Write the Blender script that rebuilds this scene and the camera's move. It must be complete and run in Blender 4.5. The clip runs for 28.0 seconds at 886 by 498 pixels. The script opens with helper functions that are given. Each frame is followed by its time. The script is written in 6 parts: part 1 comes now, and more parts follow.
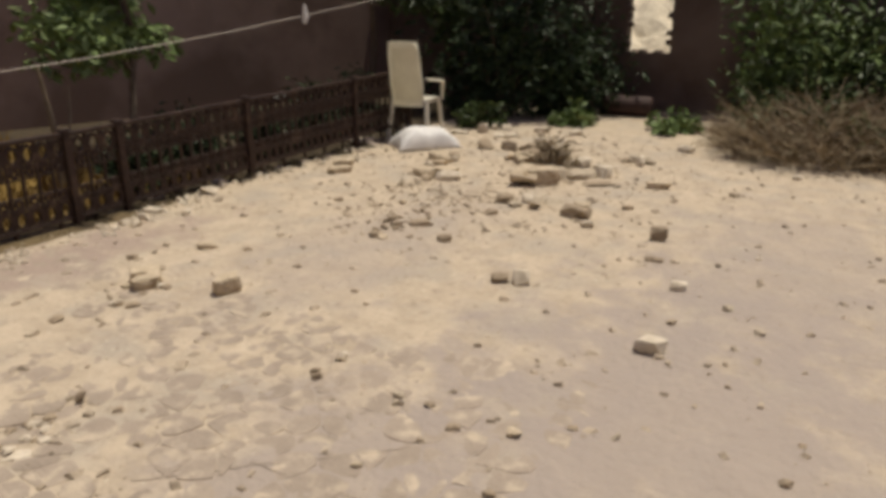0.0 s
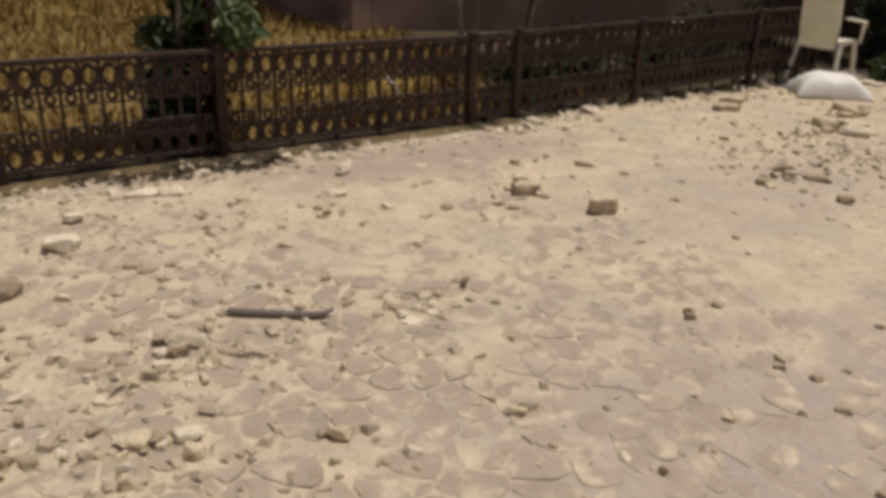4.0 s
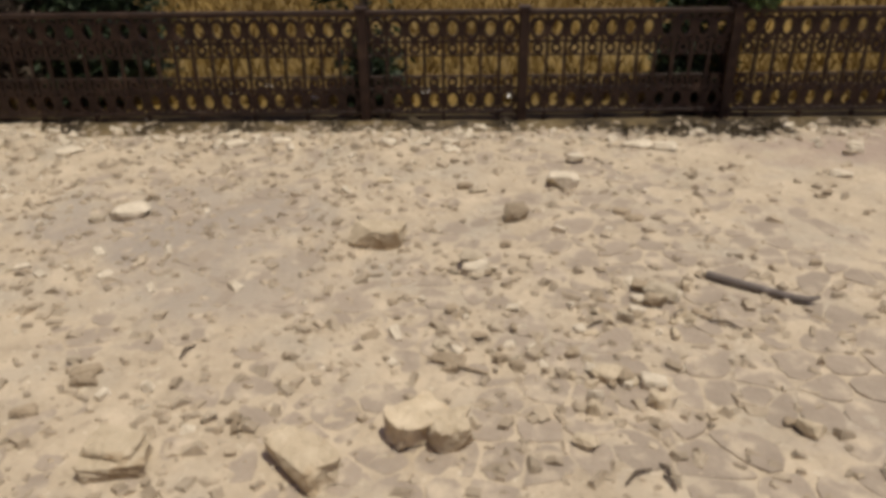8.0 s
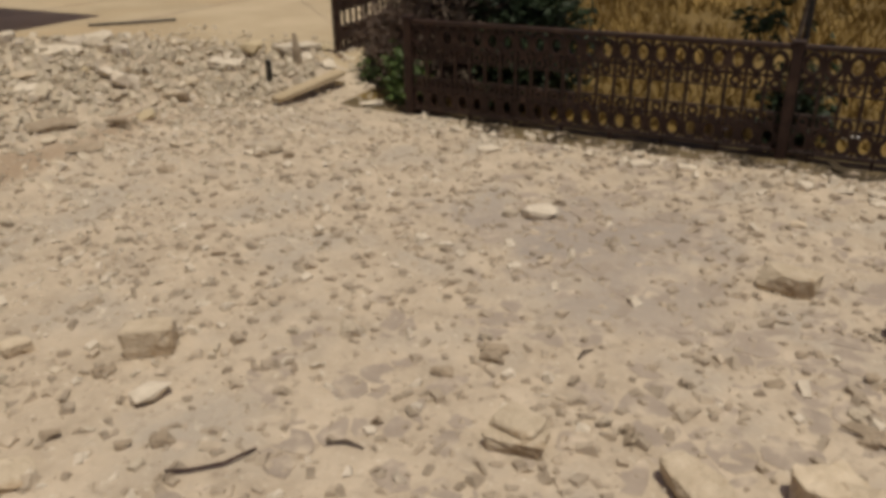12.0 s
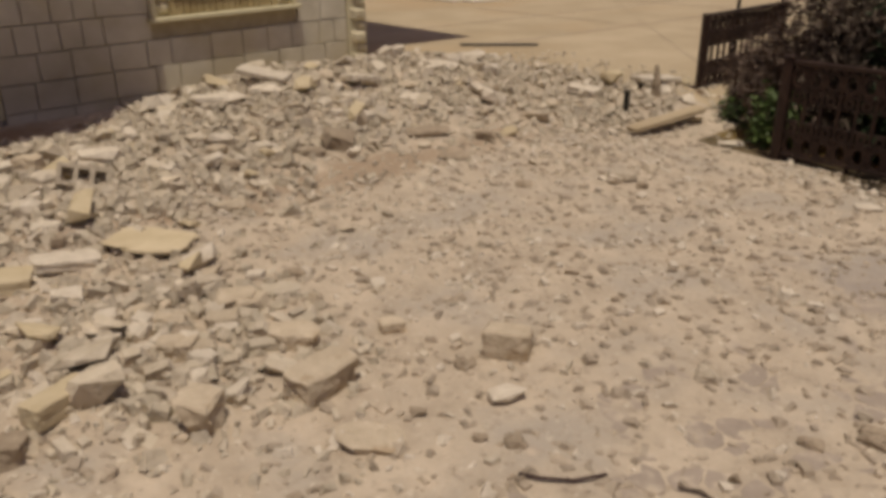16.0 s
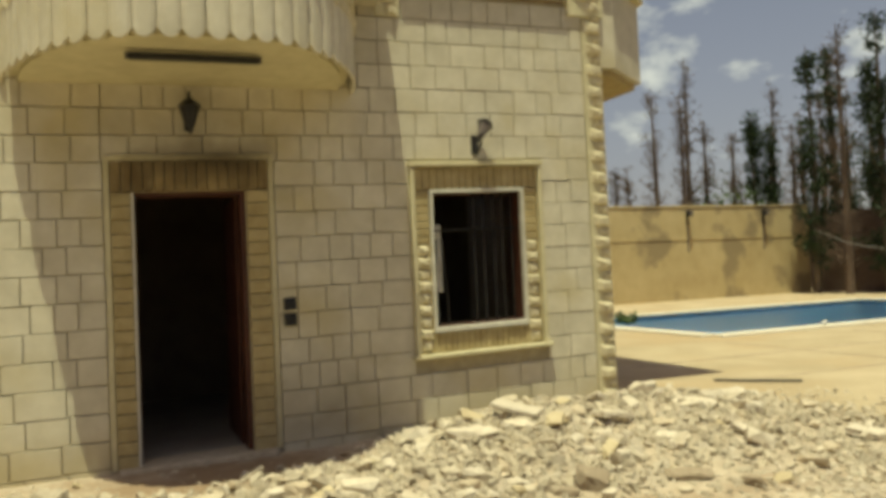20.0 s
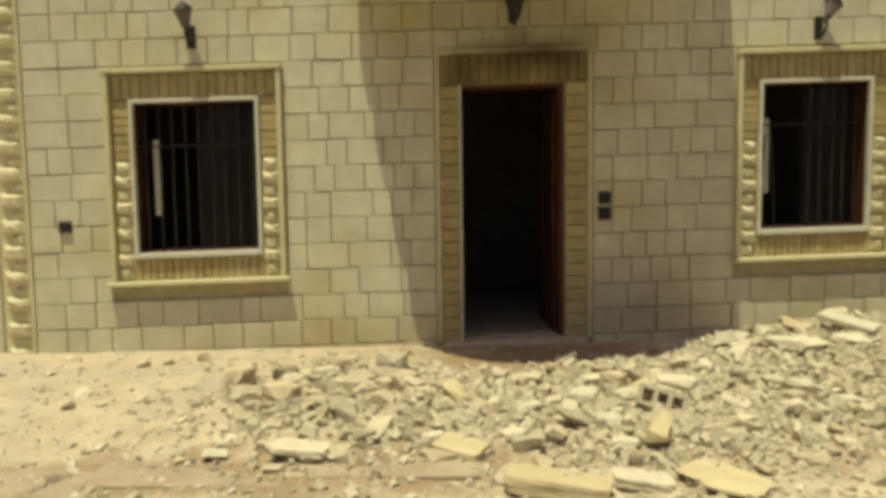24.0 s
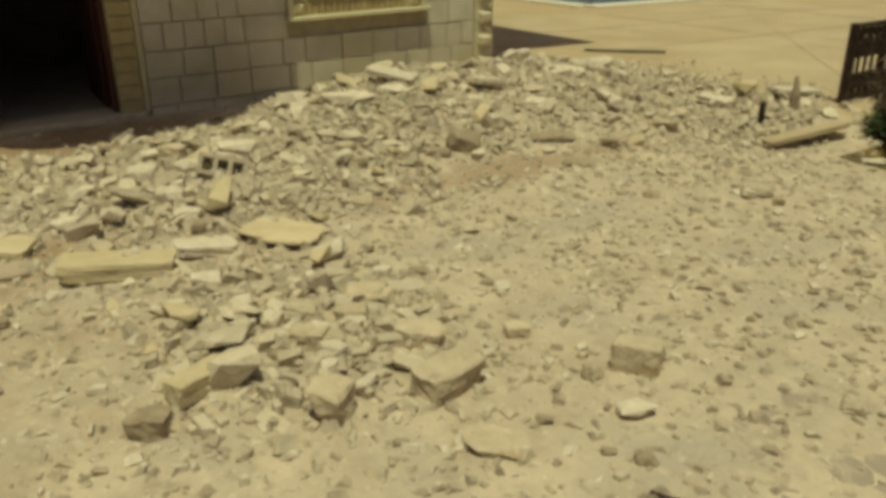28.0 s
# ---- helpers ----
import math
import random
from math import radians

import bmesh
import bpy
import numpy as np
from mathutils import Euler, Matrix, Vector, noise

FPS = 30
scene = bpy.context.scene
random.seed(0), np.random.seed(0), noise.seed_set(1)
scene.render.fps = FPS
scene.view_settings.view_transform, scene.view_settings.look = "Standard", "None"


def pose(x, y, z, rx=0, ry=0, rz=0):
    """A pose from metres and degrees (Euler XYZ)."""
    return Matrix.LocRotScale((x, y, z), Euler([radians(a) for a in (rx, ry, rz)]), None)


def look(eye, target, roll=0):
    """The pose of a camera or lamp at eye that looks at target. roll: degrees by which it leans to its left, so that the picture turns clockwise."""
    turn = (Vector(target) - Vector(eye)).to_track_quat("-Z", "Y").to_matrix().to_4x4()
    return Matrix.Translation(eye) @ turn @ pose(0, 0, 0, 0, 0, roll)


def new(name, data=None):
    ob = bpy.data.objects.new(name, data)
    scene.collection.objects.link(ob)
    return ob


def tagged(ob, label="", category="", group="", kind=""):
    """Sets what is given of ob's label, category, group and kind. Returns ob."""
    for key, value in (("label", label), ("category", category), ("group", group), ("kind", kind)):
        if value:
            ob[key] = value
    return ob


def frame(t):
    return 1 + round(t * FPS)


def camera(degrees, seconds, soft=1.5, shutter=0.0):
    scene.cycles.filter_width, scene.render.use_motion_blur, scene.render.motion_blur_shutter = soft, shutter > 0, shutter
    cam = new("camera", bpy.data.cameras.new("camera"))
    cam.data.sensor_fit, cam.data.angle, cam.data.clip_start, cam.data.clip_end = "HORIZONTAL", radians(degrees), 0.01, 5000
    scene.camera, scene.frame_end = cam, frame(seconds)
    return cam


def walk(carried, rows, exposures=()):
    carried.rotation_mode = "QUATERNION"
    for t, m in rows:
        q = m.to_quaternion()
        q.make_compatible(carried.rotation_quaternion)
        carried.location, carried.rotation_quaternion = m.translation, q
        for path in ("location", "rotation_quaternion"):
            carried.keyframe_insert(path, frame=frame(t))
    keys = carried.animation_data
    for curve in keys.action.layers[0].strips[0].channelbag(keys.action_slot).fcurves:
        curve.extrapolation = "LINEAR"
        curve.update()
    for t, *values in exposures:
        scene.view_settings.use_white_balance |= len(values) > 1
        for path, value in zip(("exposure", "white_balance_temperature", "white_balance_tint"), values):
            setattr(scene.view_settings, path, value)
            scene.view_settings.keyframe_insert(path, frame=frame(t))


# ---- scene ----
cam = camera(59.08, 28.0, soft=4.5)
PATH = [
    (0, pose(0.266, -0.080, 1.601, 72.20, -0.17, -60.00)),
    (0.5, pose(0.261, -0.057, 1.597, 71.74, -0.34, -57.00)),
    (1, pose(0.258, -0.018, 1.589, 71.12, -0.69, -54.28)),
    (1.5, pose(0.264, 0.020, 1.579, 70.30, -1.35, -51.77)),
    (2, pose(0.249, 0.061, 1.567, 69.37, -1.52, -47.85)),
    (2.5, pose(0.228, 0.105, 1.547, 67.95, -2.25, -45.07)),
    (3, pose(0.210, 0.122, 1.535, 68.03, -1.88, -40.77)),
    (3.5, pose(0.188, 0.140, 1.531, 66.91, -2.50, -38.07)),
    (4, pose(0.157, 0.155, 1.526, 66.63, -2.51, -33.71)),
    (4.5, pose(0.128, 0.176, 1.527, 66.18, -1.64, -28.98)),
    (6.5, pose(0.097, 0.123, 1.558, 65.09, -0.00, -12.60)),
    (7, pose(0.059, 0.133, 1.554, 64.84, 0.38, -7.60)),
    (7.5, pose(0.033, 0.148, 1.549, 64.15, 0.60, -3.64)),
    (8, pose(0.003, 0.158, 1.543, 62.93, 0.47, 0.23)),
    (8.5, pose(-0.042, 0.159, 1.541, 61.73, -0.05, 4.40)),
    (9, pose(-0.079, 0.148, 1.541, 62.72, -0.18, 7.92)),
    (9.5, pose(-0.119, 0.130, 1.545, 64.19, -0.76, 11.27)),
    (10, pose(-0.170, 0.114, 1.542, 64.73, -2.14, 14.33)),
    (10.5, pose(-0.198, 0.099, 1.538, 65.45, -1.97, 17.29)),
    (11, pose(-0.225, 0.080, 1.543, 65.54, -0.80, 21.31)),
    (11.5, pose(-0.239, 0.073, 1.539, 65.27, 0.36, 25.15)),
    (12, pose(-0.254, 0.062, 1.538, 64.95, 0.83, 27.10)),
    (12.5, pose(-0.294, 0.042, 1.542, 65.61, 0.48, 30.40)),
    (14.5, pose(-0.387, -0.016, 1.528, 65.52, 0.09, 41.23)),
    (15, pose(-0.425, -0.040, 1.527, 65.74, 0.14, 44.24)),
    (15.5, pose(-0.444, -0.066, 1.524, 66.26, 0.15, 47.20)),
    (16, pose(-0.464, -0.100, 1.530, 67.37, 0.55, 50.64)),
    (16.5, pose(-0.488, -0.141, 1.533, 68.19, 1.08, 55.63)),
    (17, pose(-0.508, -0.153, 1.543, 70.61, 1.47, 59.14)),
    (17.5, pose(-0.534, -0.130, 1.537, 74.45, 1.07, 61.30)),
    (18, pose(-0.536, -0.079, 1.552, 78.53, 0.93, 61.89)),
    (18.5, pose(-0.517, -0.063, 1.558, 81.91, 1.02, 63.55)),
    (19, pose(-0.512, -0.089, 1.553, 85.39, 1.08, 65.42)),
    (19.5, pose(-0.537, -0.133, 1.554, 89.12, 1.47, 65.81)),
    (20, pose(-0.539, -0.160, 1.564, 91.73, 2.57, 67.65)),
    (20.5, pose(-0.540, -0.164, 1.572, 93.30, 2.95, 70.38)),
    (21, pose(-0.548, -0.175, 1.572, 93.01, 2.69, 75.20)),
    (21.5, pose(-0.548, -0.194, 1.569, 92.64, 2.45, 78.56)),
    (22, pose(-0.569, -0.202, 1.566, 91.33, 2.34, 83.01)),
    (22.5, pose(-0.578, -0.233, 1.560, 91.00, 1.98, 85.78)),
    (24.5, pose(-0.586, -0.407, 1.539, 81.86, 0.19, 86.66)),
    (25, pose(-0.565, -0.402, 1.543, 78.10, 0.14, 82.52)),
    (25.5, pose(-0.544, -0.361, 1.546, 74.43, 0.90, 78.61)),
    (26, pose(-0.521, -0.335, 1.542, 72.54, 0.65, 74.46)),
    (26.5, pose(-0.511, -0.312, 1.531, 70.57, -0.05, 69.39)),
    (27, pose(-0.493, -0.279, 1.523, 69.84, 0.41, 66.21)),
    (27.5, pose(-0.499, -0.246, 1.516, 69.43, 0.76, 63.22)),
    (28, pose(-0.540, -0.182, 1.521, 67.73, 0.35, 58.81)),
]
EXPOSURES = [
    (0.0, -0.22, 6850, 6),
    (3.0, -0.26, 6800, 6),
    (6.0, -0.31, 6800, 6),
    (8.0, -0.28, 6750, 5),
    (9.0, -0.33, 6750, 5),
    (10.0, -0.38, 6750, 5),
    (12.0, -0.51, 6800, 6),
    (15.0, -0.66, 6950, 10),
    (17.0, -0.63, 6950, 11),
    (18.0, -0.38, 6900, 6),
    (19.0, -0.10, 7500, -9),
    (20.0, 0.18, 7900, -16),
    (22.0, 0.38, 8000, -16),
    (25.0, -0.13, 8300, -18),
    (28.0, -0.50, 8400, -20),
]
walk(cam, PATH, EXPOSURES)


# ---------- height of the ground ----------
def ss(a, b, v):
    v = min(1.0, max(0.0, (v - a) / (b - a)))
    return v * v * (3 - 2 * v)


def bump(x, y, cx, cy, rx, ry, h):
    d = ((x - cx) / rx) ** 2 + ((y - cy) / ry) ** 2
    return h * math.exp(-d)


def bed_edge(x):
    """Where the patio ends and the sunken garden bed begins."""
    return 5.03 + 0.0185 * x - 0.26 * ss(-3.0, -2.2, x) * (1 - ss(4.2, 5.4, x))


def terrain(x, y):
    """Height of the ground: flat patio, a rise to the house, the sunken garden and the rubble heaps."""
    z = 0.17 * ss(4.0, 6.2, -x)
    if y > 4.6 and x > -3.6:
        z -= 0.06 * ss(bed_edge(x), bed_edge(x) + 0.06, y)
    if y > 4.7:
        z = max(z, 0.17 * ss(3.45, 4.3, -x) * ss(4.7, 5.6, y))
    z += bump(x, y, -5.3, -0.9, 0.9, 0.8, 0.10) + bump(x, y, -5.1, 1.2, 0.9, 1.0, 0.10) + bump(x, y, -5.9, 2.6, 0.9, 0.7, 0.14)
    z += bump(x, y, -6.7, 3.3, 0.7, 1.0, 0.14) + bump(x, y, -6.2, 4.6, 1.0, 0.8, 0.16) + bump(x, y, -4.9, 4.0, 0.9, 0.9, 0.08)
    z += bump(x, y, -3.2, 0.6, 0.7, 0.5, 0.04) + bump(x, y, 8.6, 3.3, 1.2, 1.8, 0.06)
    return z


# ---------- world, sun ----------
SUN = Vector((0.22, -0.12, 1.0)).normalized()
world = bpy.data.worlds.new("sky")
scene.world = world
world.use_nodes = True
wn, wl = world.node_tree.nodes, world.node_tree.links
wn.clear()
w_out = wn.new("ShaderNodeOutputWorld")
w_bg = wn.new("ShaderNodeBackground")
w_sky = wn.new("ShaderNodeTexSky")
w_sky.sky_type = "NISHITA"
w_sky.sun_disc = False
w_sky.sun_elevation = math.asin(SUN.z)
w_sky.sun_rotation = math.atan2(SUN.x, SUN.y)
w_sky.dust_density = 2.5
w_tc = wn.new("ShaderNodeTexCoord")
w_map = wn.new("ShaderNodeMapping")
w_map.inputs["Scale"].default_value = (1.0, 1.0, 1.9)
w_noise = wn.new("ShaderNodeTexNoise")
w_noise.inputs["Scale"].default_value = 9.0
w_noise.inputs["Detail"].default_value = 7
w_noise.inputs["Roughness"].default_value = 0.52
w_ramp = wn.new("ShaderNodeValToRGB")
w_ramp.color_ramp.elements[0].position = 0.575
w_ramp.color_ramp.elements[1].position = 0.70
w_sep = wn.new("ShaderNodeSeparateXYZ")
w_haze = wn.new("ShaderNodeMapRange")
w_haze.inputs["From Min"].default_value, w_haze.inputs["From Max"].default_value = 0.0, 0.45
w_haze.inputs["To Min"].default_value, w_haze.inputs["To Max"].default_value = 0.55, 0.14
w_hmix = wn.new("ShaderNodeMix")
w_hmix.data_type = "RGBA"
w_hmix.inputs[7].default_value = (5.2, 5.0, 6.9, 1)
w_tone = wn.new("ShaderNodeMix")
w_tone.data_type = "RGBA"
w_tone.blend_type = "MULTIPLY"
w_tone.inputs[0].default_value = 1.0
w_tone.inputs[7].default_value = (1.22, 0.97, 1.12, 1)
wl.new(w_tc.outputs["Generated"], w_sep.inputs[0])
wl.new(w_sep.outputs["Z"], w_haze.inputs["Value"])
wl.new(w_haze.outputs[0], w_hmix.inputs[0])
wl.new(w_sky.outputs["Color"], w_tone.inputs[6])
wl.new(w_tone.outputs[2], w_hmix.inputs[6])
w_mix = wn.new("ShaderNodeMix")
w_mix.data_type = "RGBA"
w_mix.inputs[7].default_value = (8.4, 8.2, 9.6, 1)
wl.new(w_tc.outputs["Generated"], w_map.inputs["Vector"])
wl.new(w_map.outputs["Vector"], w_noise.inputs["Vector"])
wl.new(w_noise.outputs["Fac"], w_ramp.inputs["Fac"])
wl.new(w_ramp.outputs["Color"], w_mix.inputs[0])
wl.new(w_hmix.outputs[2], w_mix.inputs[6])
wl.new(w_mix.outputs[2], w_bg.inputs["Color"])
w_bg.inputs["Strength"].default_value = 0.07
wl.new(w_bg.outputs["Background"], w_out.inputs["Surface"])
sun_data = bpy.data.lights.new("sun", "SUN")
sun_data.energy = 4.2
sun_data.angle = radians(0.53)
sun_data.color = (1.0, 0.95, 0.87)
sun = new("sun", sun_data)
sun.matrix_world = look(SUN * 60, (0, 0, 0))


# ---------- materials ----------
def mat(name, dark, light, scale=8.0, rough=0.9, bump_h=0.3, fine=60.0, metal=0.0, stain=None, stain_scale=1.2, stain_at=(0.5, 0.62), random_tone=0.0, space="Object", spec=0.3, speck=None, soot=None, patches=None):
    m = bpy.data.materials.new(name)
    m.use_nodes = True
    n, l = m.node_tree.nodes, m.node_tree.links
    bsdf = n["Principled BSDF"]
    bsdf.inputs["Roughness"].default_value = rough
    bsdf.inputs["Metallic"].default_value = metal
    bsdf.inputs["Specular IOR Level"].default_value = spec
    tc = n.new("ShaderNodeTexCoord")
    if space == "World":
        geo = n.new("ShaderNodeNewGeometry")
        vec = geo.outputs["Position"]
    else:
        vec = tc.outputs[space]
    a = n.new("ShaderNodeTexNoise")
    a.inputs["Scale"].default_value, a.inputs["Detail"].default_value, a.inputs["Roughness"].default_value = scale, 8, 0.65
    l.new(vec, a.inputs["Vector"])
    r = n.new("ShaderNodeValToRGB")
    r.color_ramp.elements[0].position, r.color_ramp.elements[1].position = 0.3, 0.72
    r.color_ramp.elements[0].color, r.color_ramp.elements[1].color = (*dark, 1), (*light, 1)
    l.new(a.outputs["Fac"], r.inputs["Fac"])
    col = r.outputs["Color"]
    if stain:
        b = n.new("ShaderNodeTexNoise")
        b.inputs["Scale"].default_value, b.inputs["Detail"].default_value = stain_scale, 6
        l.new(vec, b.inputs["Vector"])
        q = n.new("ShaderNodeValToRGB")
        q.color_ramp.elements[0].position, q.color_ramp.elements[1].position = stain_at
        l.new(b.outputs["Fac"], q.inputs["Fac"])
        mx = n.new("ShaderNodeMix")
        mx.data_type = "RGBA"
        mx.inputs[7].default_value = (*stain, 1)
        l.new(q.outputs["Color"], mx.inputs[0])
        l.new(col, mx.inputs[6])
        col = mx.outputs[2]
    for sk in speck or ():
        sp = n.new("ShaderNodeTexNoise")
        sp.inputs["Scale"].default_value, sp.inputs["Detail"].default_value, sp.inputs["Roughness"].default_value = sk[1], 5, 0.7
        l.new(vec, sp.inputs["Vector"])
        sr = n.new("ShaderNodeValToRGB")
        sr.color_ramp.elements[0].position, sr.color_ramp.elements[1].position = sk[2], sk[3]
        l.new(sp.outputs["Fac"], sr.inputs["Fac"])
        sm = n.new("ShaderNodeMix")
        sm.data_type = "RGBA"
        sm.inputs[7].default_value = (*sk[0], 1)
        l.new(sr.outputs["Color"], sm.inputs[0])
        l.new(col, sm.inputs[6])
        col = sm.outputs[2]
    if random_tone:
        info = n.new("ShaderNodeObjectInfo")
        geo2 = n.new("ShaderNodeNewGeometry")
        add = n.new("ShaderNodeMath")
        add.operation = "ADD"
        l.new(info.outputs["Random"], add.inputs[0])
        l.new(geo2.outputs["Random Per Island"], add.inputs[1])
        mr = n.new("ShaderNodeMapRange")
        mr.inputs["From Max"].default_value = 2.0
        mr.inputs["To Min"].default_value, mr.inputs["To Max"].default_value = 1 - random_tone, 1 + random_tone
        l.new(add.outputs[0], mr.inputs["Value"])
        hs = n.new("ShaderNodeHueSaturation")
        l.new(mr.outputs[0], hs.inputs["Value"])
        l.new(col, hs.inputs["Color"])
        col = hs.outputs["Color"]
    # areas of another ground cover with ragged edges: centre x, y, half sizes, strength, colour
    for pa in patches or ():
        pg = n.new("ShaderNodeNewGeometry")
        ps = n.new("ShaderNodeVectorMath")
        ps.operation = "SUBTRACT"
        ps.inputs[1].default_value = (pa[0], pa[1], 0)
        l.new(pg.outputs["Position"], ps.inputs[0])
        pm = n.new("ShaderNodeVectorMath")
        pm.operation = "MULTIPLY"
        pm.inputs[1].default_value = (1 / pa[2], 1 / pa[3], 0)
        l.new(ps.outputs[0], pm.inputs[0])
        pl = n.new("ShaderNodeVectorMath")
        pl.operation = "LENGTH"
        l.new(pm.outputs[0], pl.inputs[0])
        pn = n.new("ShaderNodeTexNoise")
        pn.inputs["Scale"].default_value, pn.inputs["Detail"].default_value, pn.inputs["Roughness"].default_value = 3.4, 8, 0.62
        l.new(pg.outputs["Position"], pn.inputs["Vector"])
        pt = n.new("ShaderNodeMath")
        pt.operation = "MULTIPLY_ADD"
        pt.inputs[1].default_value = 2.4
        l.new(pn.outputs["Fac"], pt.inputs[0])
        l.new(pl.outputs["Value"], pt.inputs[2])
        pr = n.new("ShaderNodeMapRange")
        pr.inputs["From Min"].default_value, pr.inputs["From Max"].default_value = 1.55, 2.15
        pr.inputs["To Min"].default_value, pr.inputs["To Max"].default_value = pa[4], 0.0
        l.new(pt.outputs[0], pr.inputs["Value"])
        px = n.new("ShaderNodeMix")
        px.data_type = "RGBA"
        px.inputs[7].default_value = (*pa[5], 1)
        l.new(pr.outputs[0], px.inputs[0])
        l.new(col, px.inputs[6])
        col = px.outputs[2]
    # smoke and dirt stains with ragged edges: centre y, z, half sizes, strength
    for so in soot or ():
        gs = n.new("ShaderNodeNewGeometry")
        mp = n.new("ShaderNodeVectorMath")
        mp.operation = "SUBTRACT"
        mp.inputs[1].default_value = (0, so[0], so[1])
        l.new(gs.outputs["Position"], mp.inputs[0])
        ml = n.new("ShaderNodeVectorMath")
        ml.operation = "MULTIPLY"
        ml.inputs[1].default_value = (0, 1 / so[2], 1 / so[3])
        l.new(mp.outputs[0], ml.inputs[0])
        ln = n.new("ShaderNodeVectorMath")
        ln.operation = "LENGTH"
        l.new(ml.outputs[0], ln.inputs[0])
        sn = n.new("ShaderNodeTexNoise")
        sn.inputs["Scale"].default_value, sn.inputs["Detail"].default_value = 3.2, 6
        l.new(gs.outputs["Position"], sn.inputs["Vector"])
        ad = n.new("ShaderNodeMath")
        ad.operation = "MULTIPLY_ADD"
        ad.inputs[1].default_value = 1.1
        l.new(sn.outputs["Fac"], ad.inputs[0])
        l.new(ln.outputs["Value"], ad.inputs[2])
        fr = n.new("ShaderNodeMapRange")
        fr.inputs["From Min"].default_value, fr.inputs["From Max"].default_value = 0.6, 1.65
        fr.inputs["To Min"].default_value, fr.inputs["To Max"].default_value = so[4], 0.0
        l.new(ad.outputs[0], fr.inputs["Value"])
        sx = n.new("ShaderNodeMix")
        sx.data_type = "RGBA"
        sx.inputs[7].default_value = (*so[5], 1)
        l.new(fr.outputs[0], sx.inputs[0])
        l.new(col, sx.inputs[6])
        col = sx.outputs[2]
    l.new(col, bsdf.inputs["Base Color"])
    if bump_h:
        f = n.new("ShaderNodeTexNoise")
        f.inputs["Scale"].default_value, f.inputs["Detail"].default_value = fine, 6
        l.new(vec, f.inputs["Vector"])
        bp = n.new("ShaderNodeBump")
        bp.inputs["Strength"].default_value, bp.inputs["Distance"].default_value = bump_h, 0.02
        l.new(f.outputs["Fac"], bp.inputs["Height"])
        l.new(bp.outputs["Normal"], bsdf.inputs["Normal"])
    return m


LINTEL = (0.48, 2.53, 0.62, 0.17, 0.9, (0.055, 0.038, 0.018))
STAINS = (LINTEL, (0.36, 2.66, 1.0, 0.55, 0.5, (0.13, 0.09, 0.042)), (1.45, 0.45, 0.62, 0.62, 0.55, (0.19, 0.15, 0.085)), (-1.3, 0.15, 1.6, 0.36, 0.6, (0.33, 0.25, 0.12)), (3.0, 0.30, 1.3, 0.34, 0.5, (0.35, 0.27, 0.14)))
CONCRETE = (0.335, 0.28, 0.236)
EARTH = (0.27, 0.185, 0.112)
# bare concrete swept of sand on the east side, and brown earth along the foot of the house
BARE = ((3.0, 0.5, 2.6, 1.5, 0.8, CONCRETE), (2.1, 1.4, 1.4, 0.9, 0.7, CONCRETE), (3.0, 4.42, 1.7, 0.5, 0.9, (0.33, 0.255, 0.205)), (5.2, 0.3, 2.6, 1.3, 0.55, CONCRETE), (4.4, 2.9, 2.0, 0.8, 0.45, CONCRETE),
        (-6.4, 0.5, 0.8, 1.6, 0.95, EARTH), (-4.5, -1.6, 0.36, 3.4, 0.85, EARTH), (-4.55, 2.6, 0.26, 2.0, 0.65, EARTH), (-3.7, -1.2, 1.4, 1.8, 0.35, EARTH), (-1.25, 3.45, 1.0, 0.6, 0.8, (0.30, 0.255, 0.212)), (-0.75, 2.85, 0.6, 0.4, 0.6, (0.31, 0.262, 0.215)))
